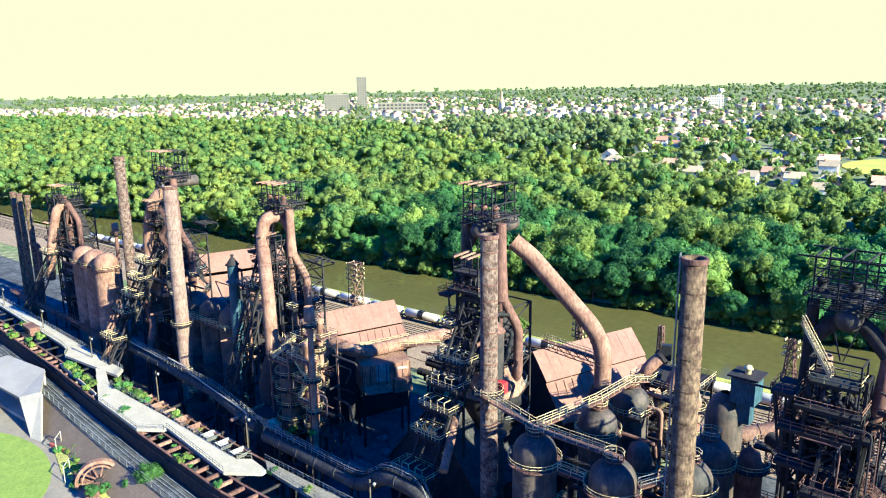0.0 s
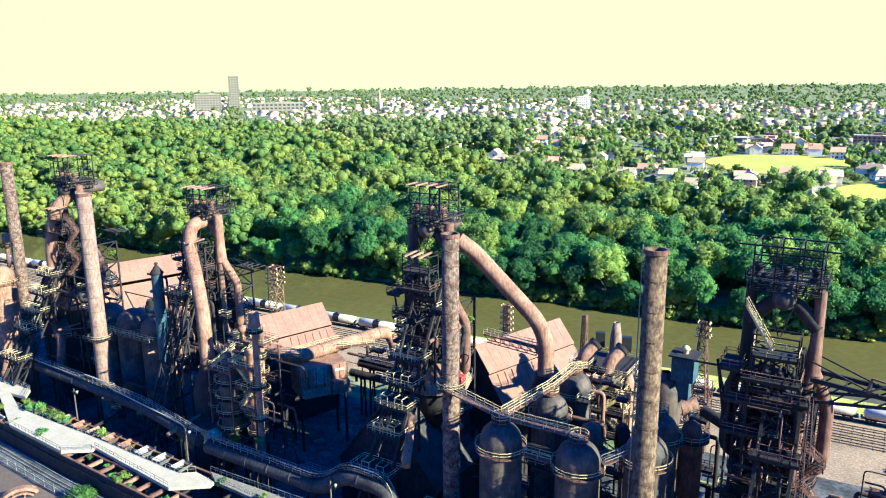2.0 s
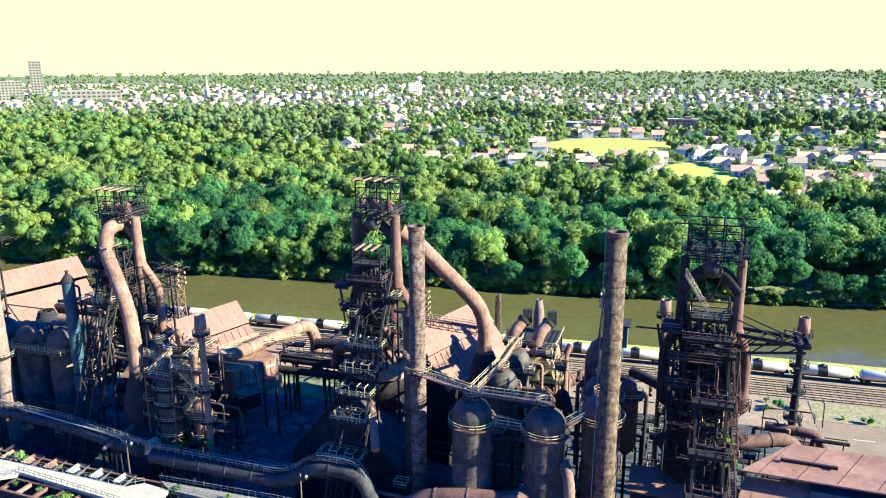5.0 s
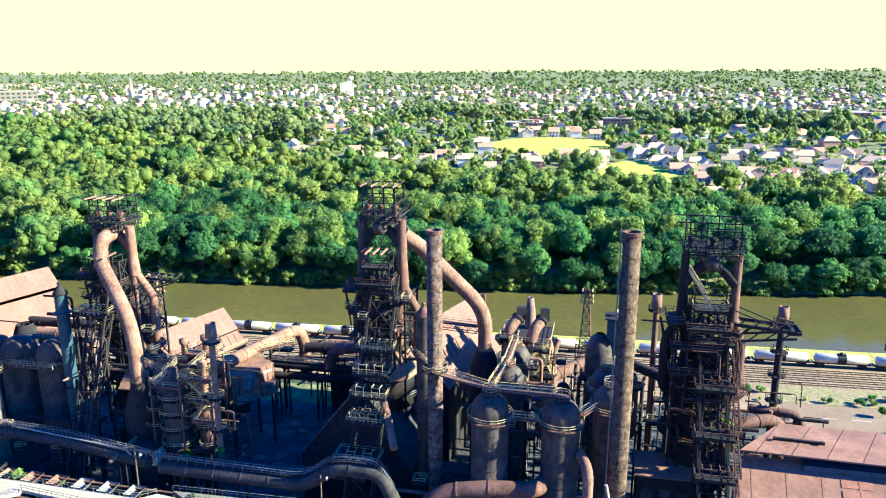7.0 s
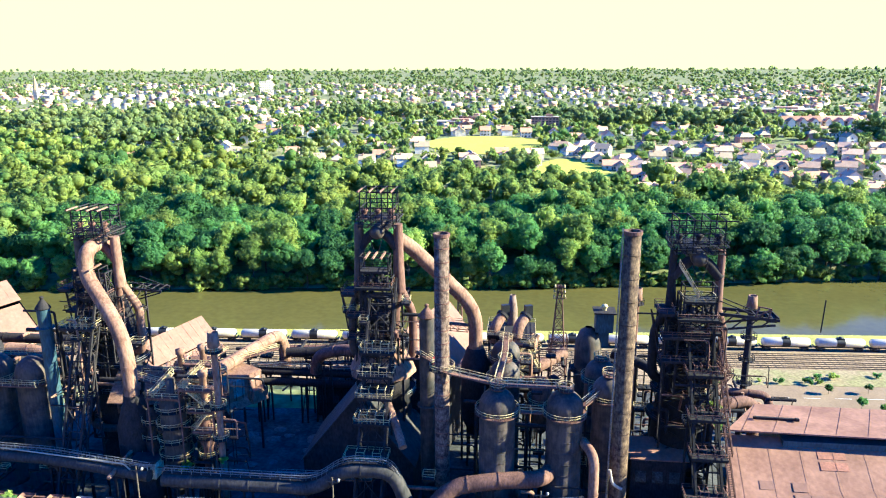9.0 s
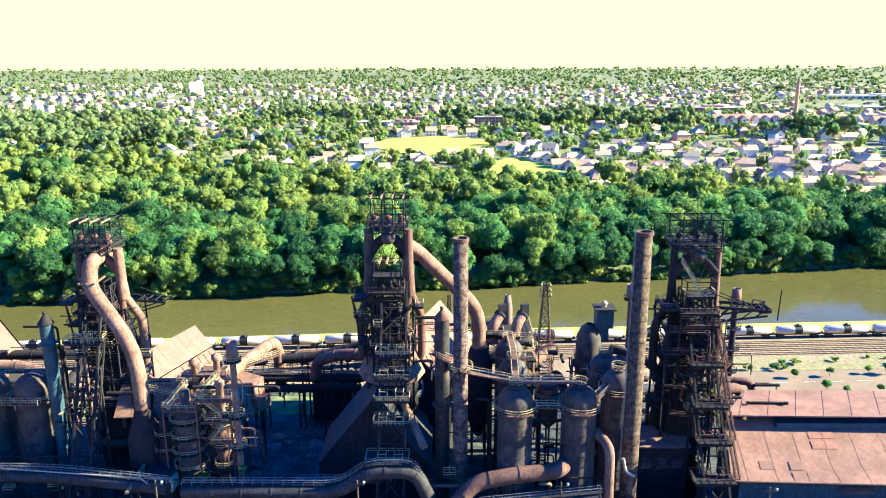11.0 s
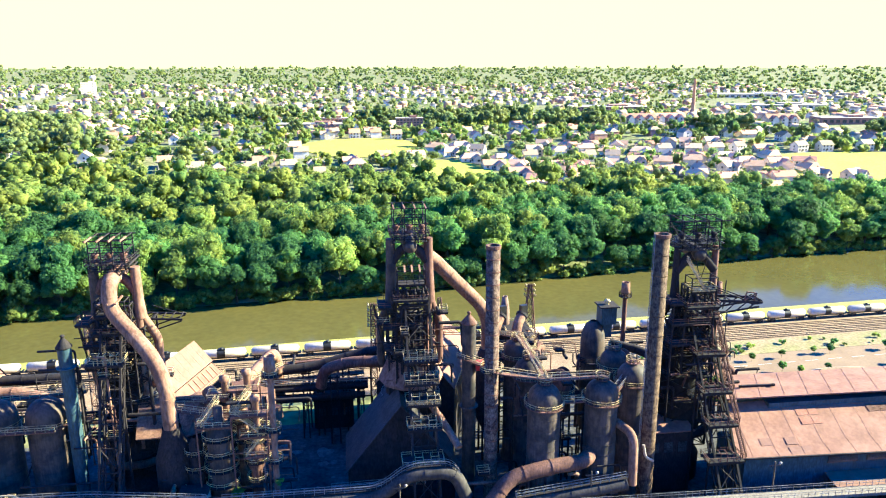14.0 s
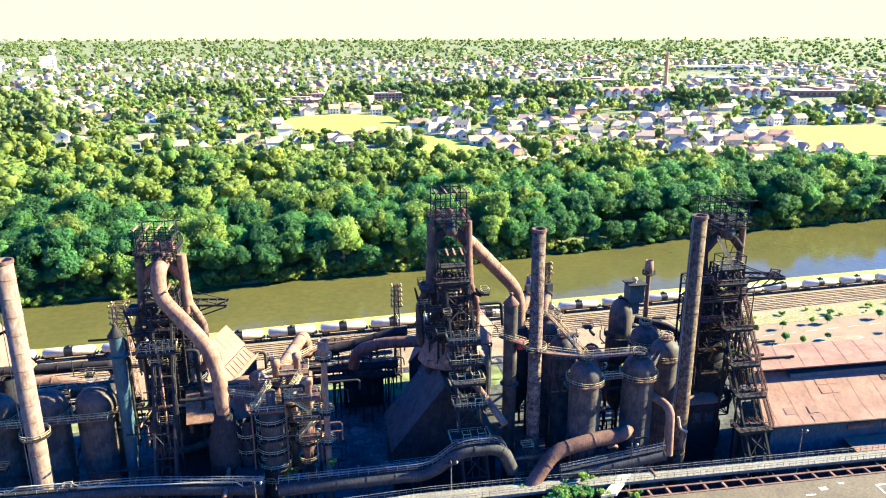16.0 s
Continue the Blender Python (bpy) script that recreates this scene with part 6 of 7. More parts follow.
pipework(-132, -96, 134, 152, 8, 18, 26, 11, "dense small dark pipes and girders on legs")
pipework(-268, -244, 92, 104, 8, 34, 22, 12, "rusty pipes and decks round a low furnace")
pipework(-170, -130, 86, 92, 4, 18, 20, 13, "dark low pipes below the stoves")
pipework(-72, -40, 84, 88, 6, 18, 18, 14, "dark low pipes below the stoves")

# tufts growing on the steelwork
BUSH = LEAF[1]
for k, (x, y, z, s) in enumerate(((-114.5, 86.5, 15.5, 0.14), (-123, 87.5, 12, 0.2), (-80, 113, 40, 0.16), (-16, 96, 27, 0.2), (-14.5, 98, 22, 0.2), (-197, 112, 40, 0.2), (-278, 104, 50, 0.2), (-62, 77.5, 11, 0.16), (-104, 77, 10.8, 0.13))):
    V, F, = crown_arrays(np.random.default_rng(40 + k), 16, 8, 7, 420, 2.2)
    ob = new("shrub", mesh_of("shrub", V * s - np.array([0, 0, 16 * s * 0.25]), F, [BUSH]))
    ob.location = (x, y, z)
    tagged(ob, "bright green shrub growing on the old steelwork", "shrub", "self-sown shrubs")

# dark low house and mains at the back of the yard
t = thing("pump_house", (-104.5, 142, 0), "dark low plant house at the back of the yard", "building", "plant sheds")
part("wall", Shape().box((-104.5, 142.0, 4.4), (10.6, 7.6, 8.8)), RUST_SHADE, t)
part("roof", Shape().sheet([(-110.4, 137.8, 8.9), (-98.6, 137.8, 8.9), (-98.6, 146.2, 9.6), (-110.4, 146.2, 9.6)], 0.25), RUST_SHADE, t)
for k in range(3):
    part("window_opening", Shape().box((-108 + 3.4 * k, 138.15, 5.2), (2.0, 0.12, 2.2)), GLASSY, t)
pipe("gas_main", [(-118.0, 139.5, 18.0), (-110, 139.5, 18.4), (-96, 139.5, 22.0), (-92, 138, 23)], 1.3, "dark rising main across the yard", RUST_SHADE, 3.0, supports=[(-112, 139.5, 18), (-101, 139.5, 20.5)])
pipe("gas_main", [(-126, 134.5, 14.5), (-95, 134.5, 14.5)], 1.0, "dark level main across the yard", RUST_SHADE, 3.0, supports=[(-122, 134.5, 14.5), (-108, 134.5, 14.5), (-97, 134.5, 14.5)], walk=True)
pipework(-16, 10, 128, 148, 0.5, 9, 26, 17, "low dark pipes and girders beside the car park")
pipework(-34, -16, 126, 150, 0.5, 12, 24, 18, "low tangle of dark pipes by the rail yard")
S = Shape()
S.slab([(-60, 146), (12, 149), (12, train_y(12) - 34), (-60, train_y(-60) - 34)], -0.4, 0.08)
solo("cinder_ground", S, YARD, "dark cindery ground between furnaces and rails", "ground", kind="structure")


# ---- right shed, yard, rails, car park ----
shed = bpy.data.objects["rolling_shed"]
q = Shape()
for k in range(16):
    x = -12 + k * 6.0
    f = (x + 15.5) / 95.5
    q.beam((x, 83.2 - 3.7 * f + 0.1, 15.84), (x + 1.5, 97.2, 21.82), 0.05, 0.03)
pieces("roof_seam", q, ROOFM, shed)
q = Shape()
for k in range(15):
    x = -8 + k * 6.0
    q.beam((x - 2, 95.2, 24.1), (x + 5, 110.2, 22.7), 0.06, 0.04)
pieces("roof_seam", q, ROOFM, shed)
part("ridge_vent", Shape().box((-1.5, 101.5, 23.75), (9, 0.5, 0.5), -2).box((-5.5, 101.0, 24.1), (0.6, 0.6, 0.4)).box((2.4, 100.9, 24.1), (0.6, 0.6, 0.4)), RUST_SHADE, shed)
for k in range(7):
    part("window_opening", Shape().box((10 + k * 9.5, 83.75 - 0.0 * k, 13.4), (7.2, 0.15, 1.5)), GLASSY, shed)
part("lower_roof", Shape().sheet([(6, 78.3, 9.2), (26, 77.6, 9.2), (26, 83.8, 10.4), (6, 83.8, 10.4)], 0.25), ROOFP, shed)
part("gutter", Shape().beam((-15.6, 83.05, 15.6), (80, 79.35, 15.6), 0.35, 0.3), RUST_SHADE, shed)
t = thing("low_annex", (-24, 97, 0), "dark low annex between stack and furnace", "building", "plant sheds")
# walls take the dark plate to stand for the unlit hollow here
part("wall", Shape().box((-25.5, 99.5, 8), (11, 7, 16)), RUST_SHADE, t)
part("roof", Shape().sheet([(-31.5, 95.5, 16.2), (-19.5, 95.5, 16.2), (-19.5, 103.5, 17.2), (-31.5, 103.5, 17.2)], 0.25), ROOFM, t)
for k in range(3):
    part("window_opening", Shape().box((-29 + k * 3.4, 95.95, 12), (2.2, 0.12, 2.6)), GLASSY, t)

RED_SHEET = material("fresh_red_rust_sheet", (0.27, 0.12, 0.083), 0.8, 0.0, (0.2, 0.092, 0.064), 0.3, 2.0, 0.1, spec=0.2, grain_amount=0.2)
rs = random.Random(21)
for k in range(18):
    i, j = rs.randrange(14), rs.randrange(6)
    x0, f0, f1 = -9 + i * 6.0, j / 6 + 0.02, (j + 1) / 6 - 0.02
    w = rs.choice((2.6, 5.2))
    ya, yb = [83.2 - 3.7 * (x0 + 15.5) / 95.5 + (14.3 + 3.2 * (x0 + 15.5) / 95.5) * f for f in (f0, f1)]
    za, zb = 15.82 + 6.0 * f0, 15.82 + 6.0 * f1
    part("roof_sheet", Shape().sheet([(x0 + 1.5 * f0, ya, za), (x0 + w + 1.5 * f0, ya, za), (x0 + w + 1.5 * f1, yb, zb), (x0 + 1.5 * f1, yb, zb)], 0.03), RED_SHEET if k % 3 == 0 else ROOFP, shed)
SLEEP = material("worn_brown_sleepers", (0.22, 0.155, 0.1), 0.95, 0, (0.18, 0.125, 0.082), 0.5, 3, 0.1)
for k in range(4):
    o = -4.8 - 3.4 * k
    t = thing("rail_track", (0, train_y(0) + o, 0.1), "pair of rusty rails on sleepers in stony ballast", "rail track", "rail yard tracks")
    for g in (-0.75, 0.75):
        part("rail", Shape().beam((-620, train_y(-620) + o + g, 0.3), (420, train_y(420) + o + g, 0.3), 0.14, 0.18), RUST_SHADE, t)
    s = Shape()
    for i in range(170):
        x = -130 + i * 2.4
        y = train_y(x) + o
        s.add([(x - 0.14, y - 1.3, 0.12), (x + 0.14, y - 1.3, 0.12), (x + 0.14, y + 1.3, 0.12), (x - 0.14, y + 1.3, 0.12), (x - 0.14, y - 1.3, 0.2), (x + 0.14, y - 1.3, 0.2), (x + 0.14, y + 1.3, 0.2), (x - 0.14, y + 1.3, 0.2)],
              [(4, 5, 6, 7), (0, 1, 5, 4), (1, 2, 6, 5), (2, 3, 7, 6), (3, 0, 4, 7)])
    sl = part("sleeper_row", s, SLEEP, t)
    sl["kind"] = "stuff"
for g in (-0.75, 0.75):
    part("rail", Shape().beam((-620, train_y(-620) + g, 0.3), (420, train_y(420) + g, 0.3), 0.14, 0.18), RUST_SHADE, None)
    tagged(bpy.context.scene.collection.objects[-1], "rusty rail under the tank train", "rail", "train rails")

S = Shape()
S.slab([(14, 112), (200, 118), (200, train_y(200) - 29), (12, train_y(12) - 29), (12, 130)], -0.4, 0.14)
solo("car_park", S, ASPH, "sunlit worn asphalt of an empty car park", "car park", kind="structure")
S = Shape()
S.slab([(12, train_y(12) - 29), (300, train_y(300) - 29), (300, train_y(300) - 17), (12, train_y(12) - 17)], -0.4, 0.2)
VERGE = material("dusty_verge_grass", (0.19, 0.175, 0.075), 0.95, 0, (0.25, 0.19, 0.115), 0.1, 1.2, 0.1, spec=0.1)
solo("verge", S, VERGE, "rough green verge beside the rail yard", "grass", kind="structure")
WHITE = material("white_road_paint", (0.7, 0.69, 0.65), 0.8, 0, (0.5, 0.49, 0.46), 1.0, 5, 0)
for k, (x, y, a, b) in enumerate(((40, 153.5, 9.0, 1.9), (62, 156, 10, 1.9), (30, 148, 4, 1.5))):
    ring = [(x + a * math.cos(2 * math.pi * i / 20), y + b * math.sin(2 * math.pi * i / 20)) for i in range(20)]
    t = thing("planting_island", (x, y, 0.1), "kerbed planting island with bare soil", "island", "car park islands")
    part("kerb", Shape().slab(ring, -0.1, 0.3), CONC, t)
    part("soil", Shape().slab([(x + (px - x) * 0.9, y + (py - y) * 0.85) for px, py in ring], 0.1, 0.36), BALLAST, t)
t = thing("parking_marking", (60, 135, 0.14), "faded white bay lines on the asphalt", "marking")
for k in range(16):
    part("line", Shape().box((25 + k * 3.0, 136 + 0.1 * k, 0.15), (0.14, 5.0, 0.03), -8), WHITE, t)
    if k < 8:
        part("line", Shape().box((22 + k * 9.0, 162.5 + 0.5 * k, 0.15), (5.0, 0.16, 0.03), 3), WHITE, t)
for k in range(2):
    t = thing("cart_shelter", (30 + 24 * k, 140, 0.1), "low grey railed shelter in the car park", "shelter")
    part("frame", railing(Shape(), [(30 + 24 * k, 140, 0.14), (37 + 24 * k, 140.4, 0.14), (37 + 24 * k, 142.4, 0.14), (30 + 24 * k, 142, 0.14)], 1.3, 1.7, 0.1, True), GREYM, t)
for k, (x, y, s) in enumerate(((36.8, 166.3, 0.2), (48.5, 167.6, 0.22), (61.8, 169.7, 0.2), (68, 169.4, 0.26), (42, 156.6, 0.26), (46.5, 153.5, 0.2), (58, 156, 0.18), (90, 170, 0.24), (84, 158, 0.22))):
    tree_at(k, x, y, 0.3, s * 0.68, k * 1.0, "small young tree with a round green crown", "young car park trees")
rr = random.Random(5)
for k in range(26):
    x = rr.uniform(0, 120)
    y = train_y(x) - rr.uniform(20, 28.5)
    V, F = crown_arrays(np.random.default_rng(80 + k), 10, 7, 6, 240, 2.0)
    s = rr.uniform(0.1, 0.28)
    ob = new("bush", mesh_of("bush", V * s - np.array([0, 0, 10 * s * 0.2]), F, [LEAF[k % 2]]))
    ob.location = (x, y, 0.2)
    tagged(ob, "low green bush on the verge by the rails", "bush", "verge bushes")

# heaps and litter in the dark yard
HEAP = material("grey_rubble", (0.16, 0.15, 0.14), 0.95, 0, (0.09, 0.085, 0.08), 0.5, 2, 0.4)
for k in range(22):
    x, y = rr.uniform(-125, -100), rr.uniform(100, 131)
    r = rr.uniform(0.5, 2.4)
    s = Shape()
    n = 9
    vs = [(x + r * rr.uniform(0.7, 1.2) * math.cos(2 * math.pi * i / n), y + r * rr.uniform(0.6, 1.1) * math.sin(2 * math.pi * i / n), 0.05) for i in range(n)]
    vs += [(x + 0.5 * (p[0] - x) + rr.uniform(-0.2, 0.2), y + 0.5 * (p[1] - y), 0.12 + r * rr.uniform(0.12, 0.22)) for p in vs[:n]]
    vs.append((x, y, 0.1 + r * 0.26))
    s.add(vs, [(i, (i + 1) % n, n + (i + 1) % n, n + i) for i in range(n)] + [(n + i, n + (i + 1) % n, 2 * n) for i in range(n)])
    solo("rubble_heap", s, HEAP, "low grey heap of rubble on the yard floor", "rubble", "yard rubble")


# ---- ore trestle, plaza and pavilion ----
trestle = thing("ore_trestle", (-150, 68, 0), "rusty ore trestle of girders and hopper beams beside the walkway", "trestle")
TRESTLE_X = (-330, -260, -213, -185, -153, -118, -60, 85)
SOUTH_Y = (75.5, 72.4, 71.0, 69.2, 67.6, 66.6, 71.4, 68.6)
def trestle_line(off):
    """Lines along the old trestle: 4 is its north side, -9.5 its south side, less lies beyond."""
    out = []
    for x, ys in zip(TRESTLE_X, SOUTH_Y):
        yn = float(np.interp(x, (-330, -190, -60, 85), (82.5, 79.0, 79.5, 74.2)))
        k = (off + 9.5) / 13.5
        out.append((x, ys + (yn - ys) * k if k > 0 else ys + off + 9.5))
    return out
for off in (-9.5, -5.0, 4.0):
    L = trestle_line(off)
    for a, b in zip(L, L[1:]):
        part("girder", Shape().beam((*a, 9.2), (*b, 9.2), 0.5, 1.4), RUST_SHADE, trestle)
        part("kerb_beam", Shape().beam((*a, 10.0), (*b, 10.0), 0.5, 0.25), RUST, trestle)
def line_y(x, off):
    L = trestle_line(off)
    return float(np.interp(x, [p[0] for p in L], [p[1] for p in L]))
for i in range(96):
    x = -325 + i * 4.25
    y0, y1 = line_y(x, -9.5), line_y(x, -5.0)
    part("hopper_beam", Shape().beam((x, y0, 9.7), (x, y1, 9.7), 0.55, 0.7), RUST if i % 3 else RUST_PALE, trestle)
    if i % 2 == 0:
        part("hopper_beam", Shape().beam((x, y1 + 0.3, 9.6), (x, line_y(x, 4.0), 9.6), 0.4, 0.5), RUST_SHADE, trestle)
    if i % 5 == 0:
        for off in (-9.5, -5.0, 4.0):
            part("pier", Shape().box((x, line_y(x, off), 4.3), (1.2, 1.2, 8.6)), RUST_SHADE, trestle)
t = thing("trestle_wall", (-150, 66, 0), "dark riveted side wall of the ore trestle", "wall")
for a, b in zip(trestle_line(-9.9), trestle_line(-9.9)[1:]):
    part("panel", Shape().beam((*a, 4.35), (*b, 4.35), 0.3, 8.7), RUST_SHADE, t)
for i in range(9):
    x = -290 + i * 40
    y = line_y(x, 5.2)
    t = thing("lamp_pole", (x, y, 0), "dark wooden pole with a crossarm and lamps", "pole", "trestle poles")
    part("post", Shape().tube([(x, y, 0), (x, y, 17.5)], [0.22, 0.15], 8), BARK, t)
    part("crossarm", Shape().beam((x - 1.3, y, 16.6), (x + 1.3, y, 16.6), 0.18), BARK, t)
    part("brace", Shape().beam((x - 1.0, y, 16.6), (x, y, 15.4), 0.1), RUST_SHADE, t)
    part("lamp", Shape().lathe((x + 1.2, y, 16.9), [(0.3, 0), (0.34, 0.3), (0, 0.5)], 8), GREYM, t)
rr = random.Random(11)
for k in range(46):
    x = rr.choice((rr.uniform(-300, -225), rr.uniform(-190, -150), rr.uniform(-150, -95), rr.uniform(-75, -50)))
    off = rr.choice((-8.6, -6.5, 2.5))
    V, F = crown_arrays(np.random.default_rng(120 + k), 10, 7, 6, 260, 2.0)
    s = rr.uniform(0.09, 0.24)
    ob = new("bush", mesh_of("bush", V * s - np.array([0, 0, 10 * s * 0.22]), F, [LEAF[k % 2]]))
    ob.location = (x, line_y(x, off), 9.6)
    tagged(ob, "bright green bush planted on the old trestle", "bush", "trestle planting")

def hedge(p, q, n, size, seed):
    """A loose row of shrubs."""
    hr = np.random.default_rng(seed)
    for k in range(n):
        f = (k + 0.5) / n
        V, F = crown_arrays(hr, 10, 7, 8, 420, 1.7)
        sc = size * hr.uniform(0.75, 1.25)
        ob = new("bush", mesh_of("bush", V * sc - np.array([0, 0, 10 * sc * 0.25]), F, [LEAF[k % 2]]))
        ob.location = (p[0] + (q[0] - p[0]) * f, p[1] + (q[1] - p[1]) * f + hr.uniform(-0.5, 0.5), 10.2)
        tagged(ob, "bright green shrub in a planter on the trestle", "bush", "trestle planting")
hedge((-70, 74.0), (-61, 74.4), 5, 0.24, 304)
hedge((-212, 73.6), (-189, 71.6), 8, 0.22, 301)
hedge((-183, 76.6), (-168, 76.4), 5, 0.26, 302)
hedge((-262, 78.5), (-240, 77.0), 6, 0.25, 303)
part("planter_wall", Shape().beam((-213, 72.6, 10.2), (-184, 70.2, 10.2), 0.3, 1.2), CONC, trestle)
for i in range(9):
    x = -177 + i * 6.0
    y = line_y(x, 2.2)
    v = Shape()
    v.add([(x - 1.5, y - 1.6, 10.6), (x + 0.2, y - 1.6, 9.0), (x + 1.5, y - 1.6, 10.6), (x - 1.5, y + 1.9, 10.6), (x + 0.2, y + 1.9, 9.0), (x + 1.5, y + 1.9, 10.6), (x - 1.2, y - 1.6, 10.8), (x + 1.2, y - 1.6, 10.8)],
          [(0, 1, 4, 3), (1, 2, 5, 4), (0, 2, 1), (3, 4, 5)])
    part("hopper_bay", v, RUST_PALE if i < 6 else GREYM, trestle)
t = thing("hopper_car", (-248, 77, 10.0), "old rusty hopper car standing on the trestle", "rail wagon")
part("body", Shape().box((-248, 77.0, 12.2), (7.5, 2.8, 2.4), -3, 1.06), RUST, t)
part("rim", Shape().beam((-251.8, 78.6, 13.4), (-244.2, 78.2, 13.4), 0.2).beam((-251.9, 75.7, 13.4), (-244.3, 75.3, 13.4), 0.2).beam((-251.9, 75.7, 13.4), (-251.8, 78.6, 13.4), 0.2).beam((-244.3, 75.3, 13.4), (-244.2, 78.2, 13.4), 0.2), RUST_PALE, t)
for k in range(5):
    part("rib", Shape().beam((-251 + 1.5 * k, 75.55 - 0.08 * k, 11.0), (-251 + 1.5 * k, 75.45 - 0.08 * k, 13.3), 0.14), RUST_SHADE, t)
part("underframe", Shape().box((-248, 77.0, 10.7), (6.5, 2.2, 0.6), -3), RUST_SHADE, t)

# the tracks and road below the trestle
for k, off in enumerate((-11.4, -13.4)):
    t = thing("rail_track", (-200, 66, 5.5), "disused rails below the ore trestle", "rail track", "trestle tracks")
    for g in (-0.6, 0.6):
        L = trestle_line(off + g)
        s = Shape()
        for a, b in zip(L, L[1:]):
            s.beam((*a, 5.68), (*b, 5.68), 0.15, 0.2)
        part("rail", s, GREYM, t)
# raised bed beside the trestle, and the road sloping down from it
S = Shape()
S.slab([(x, y) for x, y in trestle_line(-15.4)] + [(x, y) for x, y in reversed(trestle_line(-9.7))], 4.0, 5.5)
solo("track_bed", S, YARD, "dark cindery bed of the disused rails below the trestle", "rail bed", kind="structure")
up, low = trestle_line(-15.4)[:6], trestle_line(-19.5)[:6]
S = Shape()
for (a, b), (c, d) in zip(zip(up, up[1:]), zip(low, low[1:])):
    S.sheet([(*a, 5.4), (*b, 5.4), (*d, 0.2), (*c, 0.2)], 0.2)
solo("sloping_road", S, ASPH, "grey asphalt road sloping down to the plaza", "road", kind="structure")
PAVE = material("pale_plaza_paving", (0.22, 0.18, 0.135), 0.9, 0, (0.17, 0.14, 0.105), 0.1, 1.5, 0.05, grain_amount=0.12)
S = Shape()
S.slab([(-420, 66.0), (-420, 15), (-130, 15), (-130, 57.5), (-190, 59)], -0.3, 0.16)
solo("plaza", S, PAVE, "pale grey-brown paved plaza below the trestle", "plaza", kind="structure")
S = Shape()
n = 40
ring = [(-186 + 32 * math.cos(2 * math.pi * k / n), 33 + 23 * math.sin(2 * math.pi * k / n)) for k in range(n)]
S.slab(ring, -0.1, 0.24)
GREENLAWN = material("fresh_lawn_grass", (0.19, 0.235, 0.045), 0.95, 0, (0.155, 0.2, 0.04), 0.3, 2, 0.1, spec=0.1, grain_amount=0.15)
solo("lawn", S, GREENLAWN, "fresh green rounded lawn on the plaza", "lawn", kind="structure")
t = thing("fence", (-200, 60, 0.1), "long grey chain-link fence beside the tracks", "fence")
for i in range(60):
    x = -330 + i * 4
    y = line_y(x, -15.0)
    part("post", Shape().beam((x, y, 5.4), (x, y, 7.6), 0.1), GREYM, t)
for z in (5.7, 6.6, 7.5):
    L = trestle_line(-15.0)
    s = Shape()
    for a, b in zip(L, L[1:]):
        s.beam((*a, z), (*b, z), 0.06)
    part("wire_rail", s, GREYM, t)

# angular stage pavilion
ZINC = material("pale_zinc_cladding", (0.3, 0.26, 0.215), 0.65, 0.05, (0.26, 0.225, 0.185), 0.2, 2, 0.03, grain_amount=0.08)
t = thing("stage_pavilion", (-208, 58, 0), "angular pale metal stage pavilion on the plaza", "pavilion")
A = [(-236, 66, 9.5), (-214, 68.5, 10.0), (-200.5, 62.5, 9.0), (-205, 58.5, 7.5), (-240, 55.5, 7.6)]
part("roof", Shape().sheet(A, 0.8), ZINC, t)
part("side_wall", Shape().add([(-200.5, 62.5, 9.0), (-205, 58.5, 7.5), (-193.5, 56.5, 0.1), (-189.5, 57.5, 0.1), (-200.0, 62.8, 8.2), (-205, 59.2, 6.9), (-194.5, 57.4, 0.1), (-190.5, 58.3, 0.1)],
     [(0, 1, 2, 3), (7, 6, 5, 4), (0, 3, 7, 4), (1, 5, 6, 2), (0, 4, 5, 1), (3, 2, 6, 7)]), ZINC, t)
part("rear_wall", Shape().add([(-214, 68.5, 9.5), (-236, 66, 9.0), (-236, 66, 0.1), (-212, 67.5, 0.1), (-214, 68, 9.5), (-236, 65.5, 9.0), (-236, 65.5, 0.1), (-212, 67.0, 0.1)], [(0, 1, 2, 3), (7, 6, 5, 4), (0, 3, 7, 4)]), ZINC, t)
part("stage", Shape().slab([(-232, 57), (-205, 59), (-203, 64), (-230, 65)], 0.1, 1.2), CONC, t)
part("fin", Shape().sheet([(-224, 56.8, 7.4), (-221, 56.8, 7.4), (-216, 55.5, 0.2), (-219, 55.5, 0.2)], 0.5), ZINC, t)

# salvaged flywheel and garden frames
t = thing("flywheel", (-157, 58.5, 0.1), "large rusty salvaged flywheel half sunk in a mount", "flywheel")
wu, wn_ = Vector((0.42, 0.907, 0)), Vector((0.907, -0.42, 0))
wc = Vector((-157, 58.5, 1.4))
for R0, R1, half_w in ((4.3, 5.0, 0.75), (3.3, 3.6, 0.3)):
    s, n = Shape(), 40
    ringv = []
    for k in range(n):
        a = 2 * math.pi * k / n
        d = wu * math.cos(a) + Vector((0, 0, 1)) * math.sin(a)
        ringv += [wc + d * R1 - wn_ * half_w, wc + d * R1 + wn_ * half_w, wc + d * R0 + wn_ * half_w, wc + d * R0 - wn_ * half_w]
    s.add(ringv, [(4 * k + j, 4 * k + (j + 1) % 4, 4 * ((k + 1) % n) + (j + 1) % 4, 4 * ((k + 1) % n) + j) for k in range(n) for j in range(4)])
    part("rim", s, RUST_PALE, t)
for k in range(10):
    a = k * math.pi / 5
    part("spoke", Shape().beam(wc, wc + (wu * math.cos(a) + Vector((0, 0, 1)) * math.sin(a)) * 4.5, 0.4, 0.35), RUST, t)
